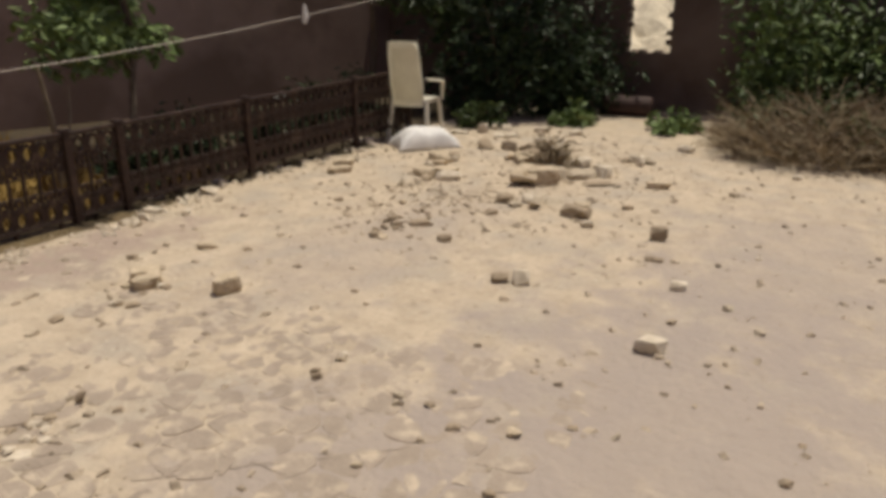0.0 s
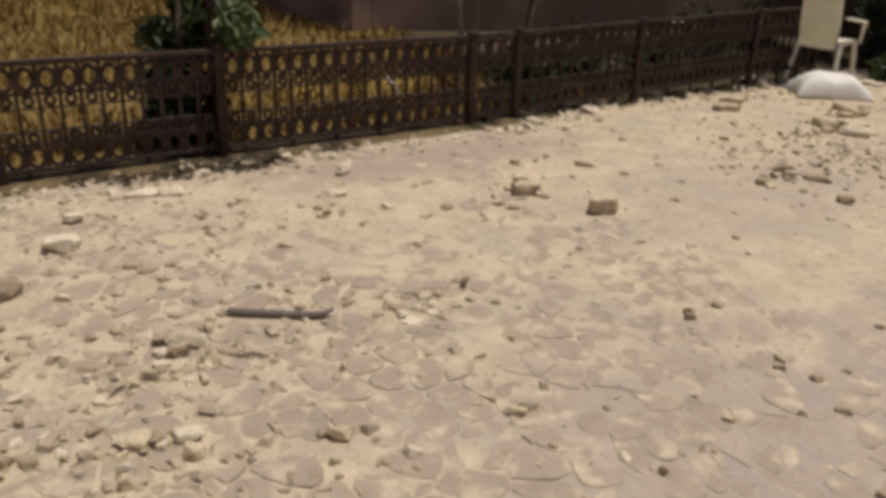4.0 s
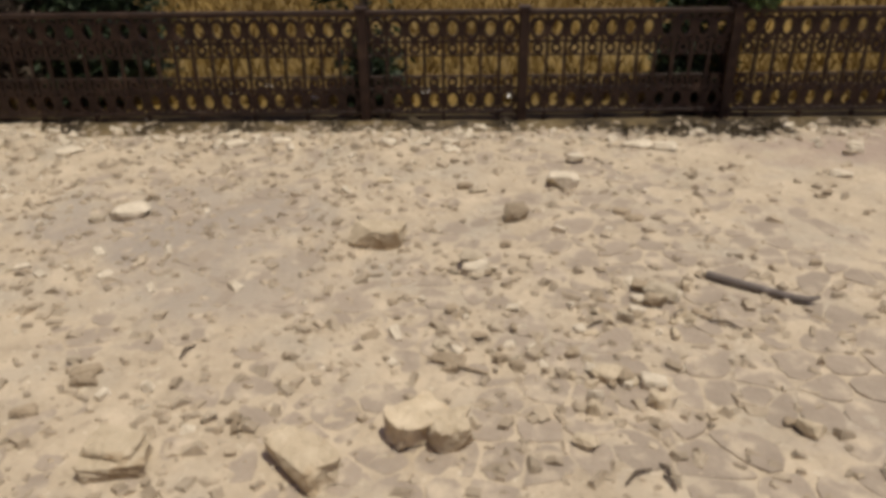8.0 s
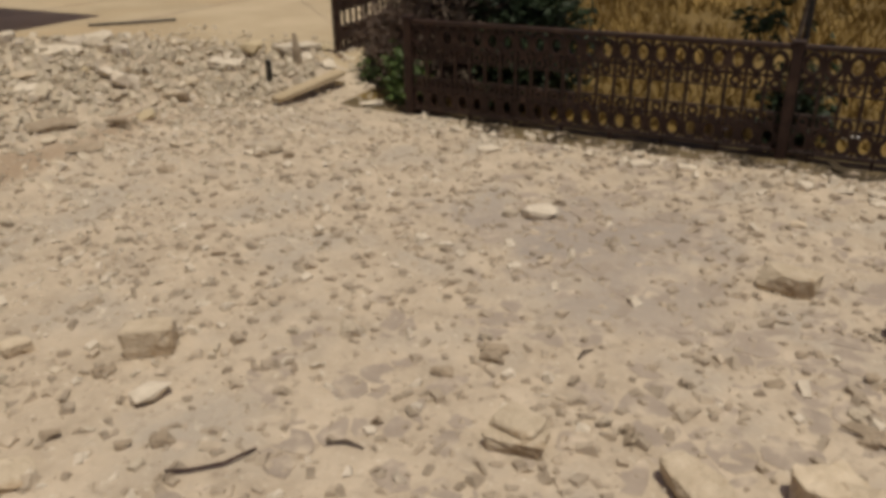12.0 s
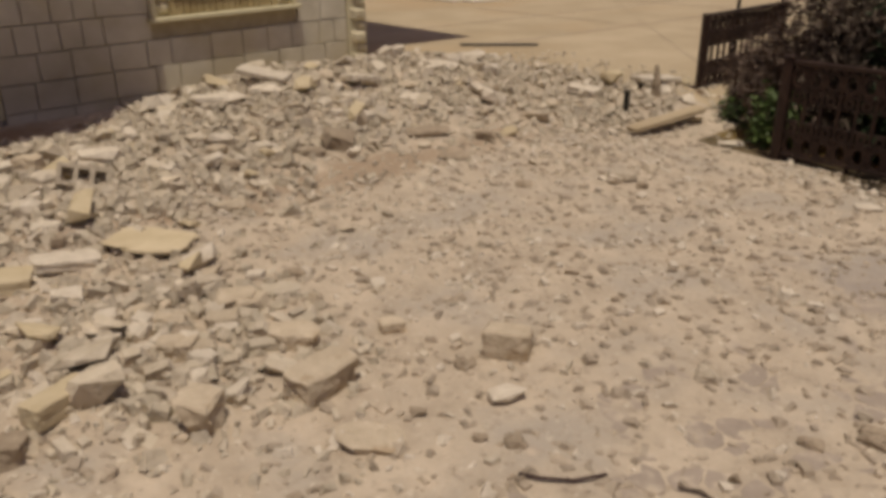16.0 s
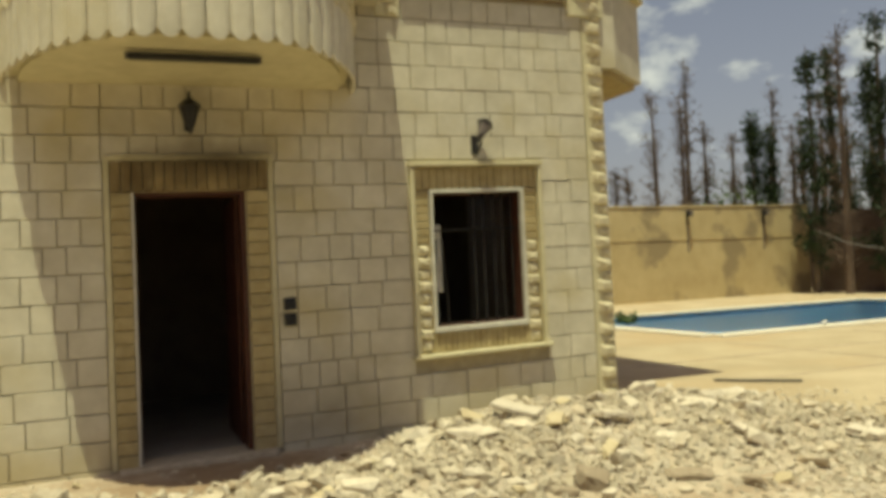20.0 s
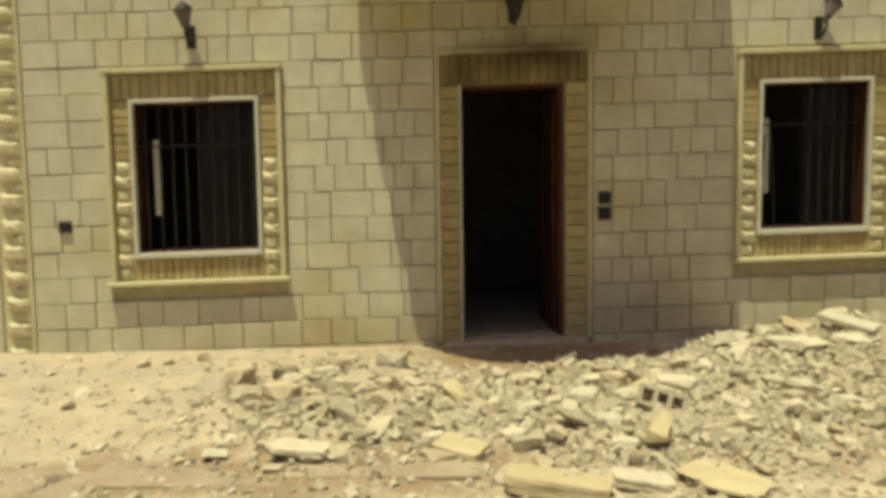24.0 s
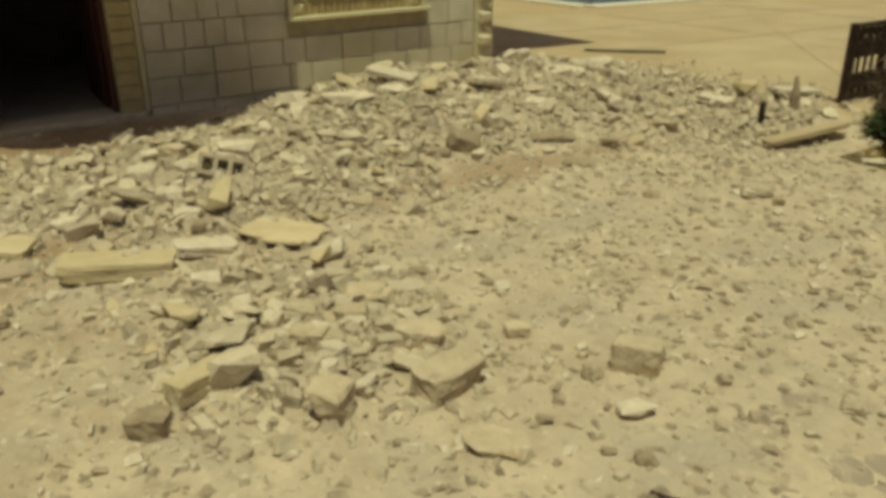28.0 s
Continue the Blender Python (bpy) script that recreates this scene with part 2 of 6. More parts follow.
M = {
    "dust": mat("sandy_dust", (0.375, 0.302, 0.215), (0.56, 0.46, 0.335), 4.2, 0.95, 1.0, 20, stain=(0.40, 0.34, 0.262), stain_scale=2.3, stain_at=(0.49, 0.66), space="World", speck=(((0.30, 0.24, 0.172), 13.0, 0.55, 0.72), ((0.60, 0.52, 0.395), 24.0, 0.59, 0.70)), patches=BARE),
    "soil": mat("dry_soil", (0.12, 0.08, 0.025), (0.205, 0.135, 0.042), 3.0, 0.95, 0.8, 30, stain=(0.22, 0.14, 0.035), stain_scale=0.7, space="World"),
    "deck": mat("sandy_concrete", (0.36, 0.28, 0.17), (0.50, 0.40, 0.26), 0.9, 0.92, 0.3, 40, stain=(0.42, 0.31, 0.18), stain_scale=0.35, space="World"),
    "flag": mat("flagstone", (0.284, 0.229, 0.176), (0.380, 0.313, 0.241), 9.0, 0.9, 0.5, 50, stain=(0.50, 0.41, 0.30), stain_scale=9.0, stain_at=(0.52, 0.68), random_tone=0.12, space="World"),
    # garden soil with the shade under the trees put into its colour
    "bed": mat("shade_toned_garden_soil", (0.032, 0.023, 0.013), (0.085, 0.062, 0.034), 5.0, 0.95, 0.9, 30, space="World"),
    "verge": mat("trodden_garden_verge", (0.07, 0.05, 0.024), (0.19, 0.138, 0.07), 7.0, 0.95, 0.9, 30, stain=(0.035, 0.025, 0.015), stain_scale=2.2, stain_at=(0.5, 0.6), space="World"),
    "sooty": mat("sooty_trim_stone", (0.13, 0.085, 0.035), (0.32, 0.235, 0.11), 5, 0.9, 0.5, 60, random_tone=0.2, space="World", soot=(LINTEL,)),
    "kerb": mat("pinkish_concrete", (0.30, 0.225, 0.17), (0.41, 0.32, 0.235), 5.0, 0.92, 0.5, 60, stain=(0.42, 0.34, 0.24), stain_scale=2.5, space="World"),
    "tan": mat("tan_limestone", (0.43, 0.345, 0.235), (0.60, 0.50, 0.36), 14, 0.92, 0.7, 50, stain=(0.30, 0.20, 0.10), stain_scale=9, stain_at=(0.55, 0.7), random_tone=0.15),
    "pale": mat("pale_plaster_stone", (0.50, 0.425, 0.315), (0.69, 0.605, 0.475), 16, 0.92, 0.6, 50, random_tone=0.12),
    "grey": mat("grey_concrete_stone", (0.34, 0.28, 0.20), (0.55, 0.465, 0.345), 16, 0.93, 0.8, 50, random_tone=0.18),
    "brown": mat("brown_stone", (0.255, 0.195, 0.13), (0.43, 0.345, 0.24), 16, 0.93, 0.8, 50, random_tone=0.2),
    "slab": mat("yellow_limestone_slab", (0.45, 0.36, 0.215), (0.60, 0.50, 0.33), 6, 0.85, 0.3, 60, random_tone=0.08),
    "rubble": mat("mixed_rubble", (0.46, 0.385, 0.27), (0.67, 0.575, 0.435), 9, 0.93, 0.6, 50, random_tone=0.30),
    "gravel": mat("gravel", (0.33, 0.262, 0.183), (0.55, 0.455, 0.335), 12, 0.93, 0.4, 60, random_tone=0.36),
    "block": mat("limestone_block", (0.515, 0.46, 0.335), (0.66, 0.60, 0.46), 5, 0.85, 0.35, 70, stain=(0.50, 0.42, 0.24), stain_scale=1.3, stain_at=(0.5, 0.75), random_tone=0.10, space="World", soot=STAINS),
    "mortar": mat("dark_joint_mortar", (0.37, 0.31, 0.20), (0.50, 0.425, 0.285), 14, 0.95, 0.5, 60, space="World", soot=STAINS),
    "ochre": mat("ochre_trim_stone", (0.33, 0.25, 0.115), (0.48, 0.385, 0.205), 9, 0.9, 0.5, 60, random_tone=0.14, space="World"),
    "knob": mat("rockface_trim_stone", (0.54, 0.465, 0.29), (0.71, 0.625, 0.43), 12, 0.9, 0.9, 35, random_tone=0.12, space="World"),
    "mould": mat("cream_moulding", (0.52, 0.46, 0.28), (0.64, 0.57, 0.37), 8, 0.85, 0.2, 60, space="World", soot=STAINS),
    "iron": mat("brown_painted_iron", (0.018, 0.009, 0.006), (0.048, 0.025, 0.017), 12, 0.55, 0.3, 80, stain=(0.075, 0.045, 0.03), stain_scale=6, stain_at=(0.56, 0.75), space="World"),
    "black": mat("black_iron", (0.012, 0.011, 0.010), (0.035, 0.03, 0.026), 12, 0.5, 0.2, 80),
    "white": mat("white_plastic", (0.62, 0.57, 0.45), (0.74, 0.69, 0.56), 5, 0.45, 0.05, 60, spec=0.5),
    "sack": mat("white_woven_sack", (0.62, 0.60, 0.56), (0.76, 0.74, 0.70), 9, 0.75, 0.4, 90),
    "alu": mat("white_window_frame", (0.50, 0.47, 0.38), (0.66, 0.62, 0.52), 9, 0.5, 0.05, 60),
    # the dimness indoors is put into this plaster's dark colour
    "room": mat("dimness_toned_plaster", (0.16, 0.12, 0.085), (0.24, 0.19, 0.14), 2.0, 0.9, 0.2, 30),
    "floor": mat("grey_floor_tile", (0.26, 0.23, 0.19), (0.36, 0.33, 0.28), 3.0, 0.5, 0.1, 40),
    "wood": mat("dark_red_wood", (0.055, 0.018, 0.010), (0.11, 0.04, 0.022), 9, 0.55, 0.2, 40),
    "bark": mat("bark", (0.075, 0.055, 0.038), (0.17, 0.13, 0.095), 14, 0.95, 0.8, 30),
    "deadbark": mat("dead_conifer_twigs", (0.085, 0.06, 0.044), (0.19, 0.135, 0.10), 10, 0.95, 0.3, 30, random_tone=0.25),
    "leaf": mat("green_leaves", (0.03, 0.055, 0.012), (0.12, 0.165, 0.045), 3, 0.55, 0.0, random_tone=0.55, spec=0.4),
    # near-black green; at the corner and behind the fence it includes their shade
    "leafdark": mat("shade_dark_green_leaves", (0.010, 0.020, 0.007), (0.036, 0.058, 0.018), 3, 0.6, 0.0, random_tone=0.4),
    "leaflight": mat("light_green_leaves", (0.09, 0.14, 0.04), (0.17, 0.22, 0.075), 3, 0.6, 0.0, random_tone=0.3),
    "drybush": mat("dry_brushwood", (0.18, 0.14, 0.085), (0.36, 0.285, 0.185), 6, 0.95, 0.0, random_tone=0.35),
    "drygrass": mat("dry_yellow_grass", (0.155, 0.098, 0.027), (0.245, 0.16, 0.045), 4, 0.9, 0.0, random_tone=0.22),
    # darker copy of the garden render, with the walls' shade in its colour
    "shadewall": mat("shade_toned_brown_render", (0.085, 0.057, 0.043), (0.135, 0.094, 0.072), 1.6, 0.92, 0.4, 40, stain=(0.165, 0.12, 0.095), stain_scale=0.7, space="World"),
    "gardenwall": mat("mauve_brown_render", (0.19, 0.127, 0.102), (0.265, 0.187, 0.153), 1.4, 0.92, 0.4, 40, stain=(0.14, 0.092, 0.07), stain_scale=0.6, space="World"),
    "yellowwall": mat("yellow_render", (0.42, 0.32, 0.16), (0.56, 0.45, 0.25), 1.0, 0.92, 0.3, 30, stain=(0.30, 0.235, 0.135), stain_scale=0.55, stain_at=(0.54, 0.60), space="World"),
    "coping": mat("white_pool_coping", (0.56, 0.50, 0.39), (0.70, 0.64, 0.52), 3, 0.85, 0.2, 50, space="World"),
    "pooltile": mat("blue_pool_tile", (0.15, 0.245, 0.345), (0.21, 0.315, 0.42), 2.0, 0.4, 0.05, 40, space="World"),
    "metal": mat("grey_metal_pipe", (0.095, 0.077, 0.068), (0.18, 0.15, 0.132), 14, 0.6, 0.2, 60),
    "cable": mat("pale_plastic_cable", (0.42, 0.38, 0.32), (0.52, 0.47, 0.40), 10, 0.6, 0.0),
    "farstone": mat("pale_far_stone", (0.50, 0.43, 0.31), (0.72, 0.64, 0.48), 7, 0.95, 0.8, 12, space="World"),
    "rust": mat("dark_rusty_drum", (0.028, 0.014, 0.011), (0.065, 0.034, 0.027), 8, 0.7, 0.3, 40),
}


def glass(name, colour, rough, ior):
    m = bpy.data.materials.new(name)
    m.use_nodes = True
    b = m.node_tree.nodes["Principled BSDF"]
    b.inputs["Base Color"].default_value = (*colour, 1)
    b.inputs["Roughness"].default_value = rough
    b.inputs["IOR"].default_value = ior
    b.inputs["Transmission Weight"].default_value = 1.0
    return m


# ---------- mesh helpers ----------
def link(name, bm, material, smooth=False):
    me = bpy.data.meshes.new(name)
    bm.to_mesh(me)
    bm.free()
    if smooth:
        for p in me.polygons:
            p.use_smooth = True
    me.materials.append(M[material])
    return new(name, me)


def part(name, bm, material, parent, label="", smooth=False):
    ob = link(name, bm, material, smooth)
    ob.parent = parent
    if label:
        ob["label"] = label
    return ob


def share(name, me, parent, m):
    ob = new(name, me)
    ob.parent = parent
    ob.matrix_basis = m
    return ob


def empty(name, x=0, y=0, z=0, rz=0):
    ob = new(name)
    ob.matrix_basis = pose(x, y, z, 0, 0, rz)
    return ob


def mesh_of(name, bm, material):
    me = bpy.data.meshes.new(name)
    bm.to_mesh(me)
    bm.free()
    me.materials.append(M[material])
    return me


def add_box(bm, x0, x1, y0, y1, z0, z1, bevel=0.0):
    r = bmesh.ops.create_cube(bm, size=1, matrix=Matrix.LocRotScale(((x0 + x1) / 2, (y0 + y1) / 2, (z0 + z1) / 2), None, (x1 - x0, y1 - y0, z1 - z0)))
    if bevel:
        edges = list({e for v in r["verts"] for e in v.link_edges})
        bmesh.ops.bevel(bm, geom=edges, offset=bevel, segments=1, affect="EDGES")
    return bm


def box(x0, x1, y0, y1, z0, z1, bevel=0.0):
    return add_box(bmesh.new(), x0, x1, y0, y1, z0, z1, bevel)


def add_tube(bm, points, radii, sides=8, flat=1.0):
    rings = []
    n = len(points)
    for i, p in enumerate(points):
        p = Vector(p)
        d = (Vector(points[min(i + 1, n - 1)]) - Vector(points[max(i - 1, 0)])).normalized()
        u = d.cross(Vector((0, 0, 1)) if abs(d.z) < 0.9 else Vector((1, 0, 0))).normalized()
        v = d.cross(u)
        r = radii[i] if isinstance(radii, (list, tuple)) else radii
        rings.append([bm.verts.new(p + r * (math.cos(2 * math.pi * k / sides) * u + flat * math.sin(2 * math.pi * k / sides) * v)) for k in range(sides)])
    for a, b in zip(rings, rings[1:]):
        for k in range(sides):
            bm.faces.new((a[k], a[(k + 1) % sides], b[(k + 1) % sides], b[k]))
    bm.faces.new(rings[0][::-1])
    bm.faces.new(rings[-1])
    return bm


def tube(points, radii, sides=8, flat=1.0):
    return add_tube(bmesh.new(), points, radii, sides, flat)


def wall_cells(axis, front, back, a0, a1, z0, z1, holes):
    """A wall with openings. axis 'x': the wall stands across x from front to back and runs along y; 'y' the other way round."""
    bm = bmesh.new()
    cuts = sorted({a0, a1, *[h[0] for h in holes], *[h[1] for h in holes]})
    rows = sorted({z0, z1, *[h[2] for h in holes], *[h[3] for h in holes]})
    lo, hi = min(front, back), max(front, back)
    for p, q in zip(cuts, cuts[1:]):
        for s, t in zip(rows, rows[1:]):
            if any(h[0] <= p and q <= h[1] and h[2] <= s and t <= h[3] for h in holes):
                continue
            if axis == "x":
                add_box(bm, lo, hi, p, q, s, t)
            else:
                add_box(bm, p, q, lo, hi, s, t)
    bmesh.ops.remove_doubles(bm, verts=bm.verts, dist=1e-5)
    bm.verts.index_update()
    seen, inner = {}, []
    for f in bm.faces:
        seen.setdefault(tuple(sorted(v.index for v in f.verts)), []).append(f)
    for fs in seen.values():
        if len(fs) > 1:
            inner += fs
    bmesh.ops.delete(bm, geom=inner, context="FACES_ONLY")
    return bm


def rock(seed, l, w, h, points=16, boxy=0.6):
    """An angular broken stone that stands on z = 0."""
    rng = random.Random(seed)
    bm = bmesh.new()
    for _ in range(points):
        p = Vector((rng.uniform(-1, 1), rng.uniform(-1, 1), rng.uniform(-1, 1)))
        k = max(abs(p.x), abs(p.y), abs(p.z))
        p = p.normalized() * (1 - boxy) + p / k * boxy
        bm.verts.new((p.x * l / 2, p.y * w / 2, (p.z + 1) * h / 2))
    bmesh.ops.convex_hull(bm, input=bm.verts)
    bmesh.ops.delete(bm, geom=[v for v in bm.verts if not v.link_faces], context="VERTS")
    low = min(v.co.z for v in bm.verts)
    for v in bm.verts:
        v.co.z -= low
    return bm


def hewn(seed, l, w, h, chip=0.12, cuts=0):
    """A squared building stone with chipped edges, standing on z = 0."""
    rng = random.Random(seed)
    bm = bmesh.new()
    bmesh.ops.create_cube(bm, size=1)
    bmesh.ops.bevel(bm, geom=list(bm.edges), offset=0.07, segments=1, affect="EDGES")
    bmesh.ops.subdivide_edges(bm, edges=list(bm.edges), cuts=1, use_grid_fill=True)
    off = Vector((rng.uniform(0, 50), rng.uniform(0, 50), 0))
    for v in bm.verts:
        n = noise.noise_vector(v.co * 2.6 + off)
        v.co += n * chip * 0.6
    if l > 0.1:
        bmesh.ops.subdivide_edges(bm, edges=list(bm.edges), cuts=1, use_grid_fill=True)
        for v in bm.verts:
            v.co += noise.noise_vector(v.co * 6.5 + off) * (0.03 + chip * 0.14)
    for _ in range(cuts):
        d = Vector((rng.choice((-1, 1)), rng.choice((-1, 1)), rng.choice((-0.3, 1)))) + Vector((rng.uniform(-0.7, 0.7), rng.uniform(-0.7, 0.7), rng.uniform(-0.7, 0.5)))
        d.normalize()
        bmesh.ops.bisect_plane(bm, geom=bm.verts[:] + bm.edges[:] + bm.faces[:], plane_co=d * rng.uniform(0.46, 0.60), plane_no=d, clear_outer=True)
        bmesh.ops.holes_fill(bm, edges=[e for e in bm.edges if e.is_boundary], sides=0)
    for v in bm.verts:
        v.co.x, v.co.y, v.co.z = v.co.x * l, v.co.y * w, (v.co.z + 0.5) * h
    low = min(v.co.z for v in bm.verts)
    for v in bm.verts:
        v.co.z -= low
    return bm


# ---------- ground ----------
def spread(lo, hi, step, far):
    fine = [lo + step * i for i in range(int(round((hi - lo) / step)) + 1)]
    out, d, v = [], step, fine[-1]
    while v < far:
        d *= 1.35
        v += d
        out.append(v)
    left, d, v = [], step, fine[0]
    while v > -far:
        d *= 1.35
        v -= d
        left.append(v)
    return left[::-1] + fine + out


POOL = (-17.8, -12.0, 9.9, 20.6)
DECK_Z = 0.17


def grain(x, y):
    v = Vector((x, y, 0))
    return 0.010 * noise.noise(v * 1.7) + 0.006 * noise.noise(v * 5.0) + 0.0055 * noise.noise(v * 12.0)


def ground_z(x, y):
    z = terrain(x, y)
    if -9 < x < 11 and -6 < y < 5.1:
        z += grain(x, y)
    return z


def build_ground():
    xs = sorted(set([round(v, 4) for v in spread(-8.0, 10.0, 0.04, 1500)] + [POOL[0], POOL[1]]))
    ys = sorted(set([round(v, 4) for v in spread(-5.0, 6.0, 0.04, 1500)] + [POOL[2], POOL[3]]))
    verts = [(x, y, ground_z(x, y)) for y in ys for x in xs]
    nx = len(xs)
    faces, mats = [], []
    for j in range(len(ys) - 1):
        for i in range(nx - 1):
            cx, cy = (xs[i] + xs[i + 1]) / 2, (ys[j] + ys[j + 1]) / 2
            if POOL[0] < cx < POOL[1] and POOL[2] < cy < POOL[3]:
                continue
            faces.append((j * nx + i, j * nx + i + 1, (j + 1) * nx + i + 1, (j + 1) * nx + i))
            edge = bed_edge(cx)
            # east of x 5.6 the tree shade is given as darker soil
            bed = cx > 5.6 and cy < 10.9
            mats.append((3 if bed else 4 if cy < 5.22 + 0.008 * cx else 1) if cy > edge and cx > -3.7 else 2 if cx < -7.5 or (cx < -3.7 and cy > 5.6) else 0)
    me = bpy.data.meshes.new("ground")
    me.from_pydata(verts, [], faces)
    for k in ("dust", "soil", "deck", "bed", "verge"):
        me.materials.append(M[k])
    me.polygons.foreach_set("material_index", mats)
    me.polygons.foreach_set("use_smooth", [True] * len(faces))
    return tagged(new("ground", me), "dusty sand-covered patio, dry garden soil and deck", "ground", kind="structure")


ground = build_ground()

# ---------- house ----------
FX = -6.93
HOUSE_FROM = len(scene.objects)
FLOOR = 0.2
TOP = 4.12
Y0, Y1 = -9.0, 4.23
DOOR = (-0.075, 0.785, FLOOR, 2.29)
WIN_R = (2.385, 3.285, 1.035, 2.235)
WIN_L = (-2.68, -1.69, 1.03, 2.24)
WIN_F = (-5.4, -4.4, 1.03, 2.24)

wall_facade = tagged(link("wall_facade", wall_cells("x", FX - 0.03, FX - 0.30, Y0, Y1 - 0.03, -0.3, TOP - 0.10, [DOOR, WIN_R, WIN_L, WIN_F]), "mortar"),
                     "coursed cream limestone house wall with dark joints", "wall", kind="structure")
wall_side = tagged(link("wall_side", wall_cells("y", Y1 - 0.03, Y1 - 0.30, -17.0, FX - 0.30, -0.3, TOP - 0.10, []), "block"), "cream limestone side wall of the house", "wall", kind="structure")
tagged(link("wall_back", box(-17.0, -16.7, Y0, Y1 - 0.3, -0.3, TOP - 0.1), "block"), "plain cream house wall", "wall", kind="structure")
tagged(link("wall_far_side", box(-16.7, FX - 0.3, Y0, Y0 + 0.3, -0.3, TOP - 0.1), "block"), "plain cream house wall", "wall", kind="structure")
tagged(link("terrace_floor", box(-16.9, FX - 0.05, Y0, Y1 - 0.05, TOP - 0.1, TOP + 0.02), "deck"), "flat concrete terrace roof of the house", "roof", kind="structure")
tagged(link("upper_storey", box(-16.7, -9.2, Y0, 3.2, TOP + 0.02, 7.2), "block"), "set-back upper storey in cream stone", "house wall", kind="structure")
# unseen slab, added so that its overhang shades the deck beside the corner
tagged(link("roof_shadow_slab", box(-16.9, -6.7, Y0, 5.9, 7.201, 7.36), "deck"), "unseen flat slab added over the side to shade the deck", "roof", kind="structure")
tagged(link("floor", box(-16.7, FX - 0.02, Y0 + 0.3, Y1 - 0.3, -0.1, FLOOR), "floor"), "dusty grey tiled floor inside the house", "floor", kind="structure")
tagged(link("ceiling", box(-16.7, FX - 0.3, Y0 + 0.3, Y1 - 0.3, 2.95, 3.05), "room"), "plaster ceiling coloured dark for indoor dimness", "ceiling", kind="structure")
tagged(link("wall_inner_hall", box(-10.6, -10.45, -0.9, 1.6, FLOOR, 2.95), "room"), "inner plaster wall coloured dark for indoor dimness", "wall", kind="structure")
tagged(link("wall_inner_north", box(-16.7, FX - 0.3, 1.45, 1.6, FLOOR, 2.95), "room"), "inner plaster wall coloured dark for indoor dimness", "wall", kind="structure")
tagged(link("wall_inner_south", box(-16.7, FX - 0.3, -1.05, -0.9, FLOOR, 2.95), "room"), "inner plaster wall coloured dark for indoor dimness", "wall", kind="structure")
tagged(link("wall_inner_rear", box(-11.2, -11.05, Y0 + 0.3, Y1 - 0.3, FLOOR, 2.95), "room"), "inner plaster wall coloured dark for indoor dimness", "wall", kind="structure")

# stone blocks of the facade, course by course, kept clear of the surrounds
COURSE = 0.2085
KEEP = [(-0.27, 1.01, FLOOR - 0.1, 2.58), (2.18, 3.50, 0.77, 2.51), (-2.89, -1.48, 0.77, 2.51), (-5.6, -4.2, 0.77, 2.51), (4.02, 4.3, 0.0, TOP), (-3.78, -3.52, 0, TOP)]
WIDTHS = (0.16, 0.20, 0.24, 0.29, 0.34)


def facade_blocks():
    rng = random.Random(5)
    unit = {}
    for w in WIDTHS:
        bm = bmesh.new()
        add_box(bm, 0, 0.034, -(w - 0.008) / 2, (w - 0.008) / 2, -(COURSE - 0.008) / 2, (COURSE - 0.008) / 2, 0.003)
        unit[w] = mesh_of("stone_block", bm, "block")
    near, far = 0, bmesh.new()
    z, n = 0.02, 0
    while z + COURSE < TOP - 0.12:
        n += 1
        y = -6.2 - rng.random() * 0.2
        while y < 4.2:
            w = rng.choice(WIDTHS)
            blocked = [k for k in KEEP if k[2] < z + COURSE * 0.7 and k[3] > z + COURSE * 0.3]
            inside = [k for k in blocked if k[0] - 0.02 <= y < k[1]]
            if inside:
                y = max(k[1] for k in inside) + 0.001
                continue
            nxt = [k[0] for k in blocked if k[0] > y]
            end = y + w
            if nxt and end > min(nxt) - 0.13:
                end = min(nxt)
            ww = end - y
            base = min(WIDTHS, key=lambda q: abs(q - ww))
            if ww > 0.05:
                m = Matrix.LocRotScale((FX - 0.034 + rng.uniform(-0.003, 0.003), (y + end) / 2, z + COURSE / 2), Euler((0, 0, radians(rng.uniform(-0.4, 0.4)))), (1, (ww - 0.012) / (base - 0.012), 1))
                if near < 300 and -1.75 < (y + end) / 2 and z < 3.4:
                    share("stone_block", unit[base], wall_facade, m)
                    near += 1
                else:
                    add = bmesh.new()
                    add.from_mesh(unit[base])
                    add.transform(m)
                    tmp = bpy.data.meshes.new("tmp")
                    add.to_mesh(tmp)
                    add.free()
                    far.from_mesh(tmp)
                    bpy.data.meshes.remove(tmp)
            y = end
        z += COURSE
    tagged(part("stone_blocks", far, "block", wall_facade, "coursed cream limestone blocks"), kind="stuff")


def knob_mesh(w, h, d, seed):
    """A rock-faced stone that bulges out of the wall."""
    bm = bmesh.new()
    bmesh.ops.create_cube(bm, size=1)
    bmesh.ops.subdivide_edges(bm, edges=list(bm.edges), cuts=3, use_grid_fill=True)
    for v in bm.verts:
        if v.co.x > 0:
            bulge = (1 - (2 * v.co.y) ** 4) * (1 - (2 * v.co.z) ** 4)
            v.co.x = 0.05 + bulge * (0.55 + 0.5 * noise.noise(v.co * 4 + Vector((seed * 7.3, 0, 0))))
        v.co.x, v.co.y, v.co.z = (v.co.x) * d, v.co.y * w, v.co.z * h
    return mesh_of("rockface_stone", bm, "knob")


KNOBS = [knob_mesh(1, 1, 1, s) for s in range(4)]


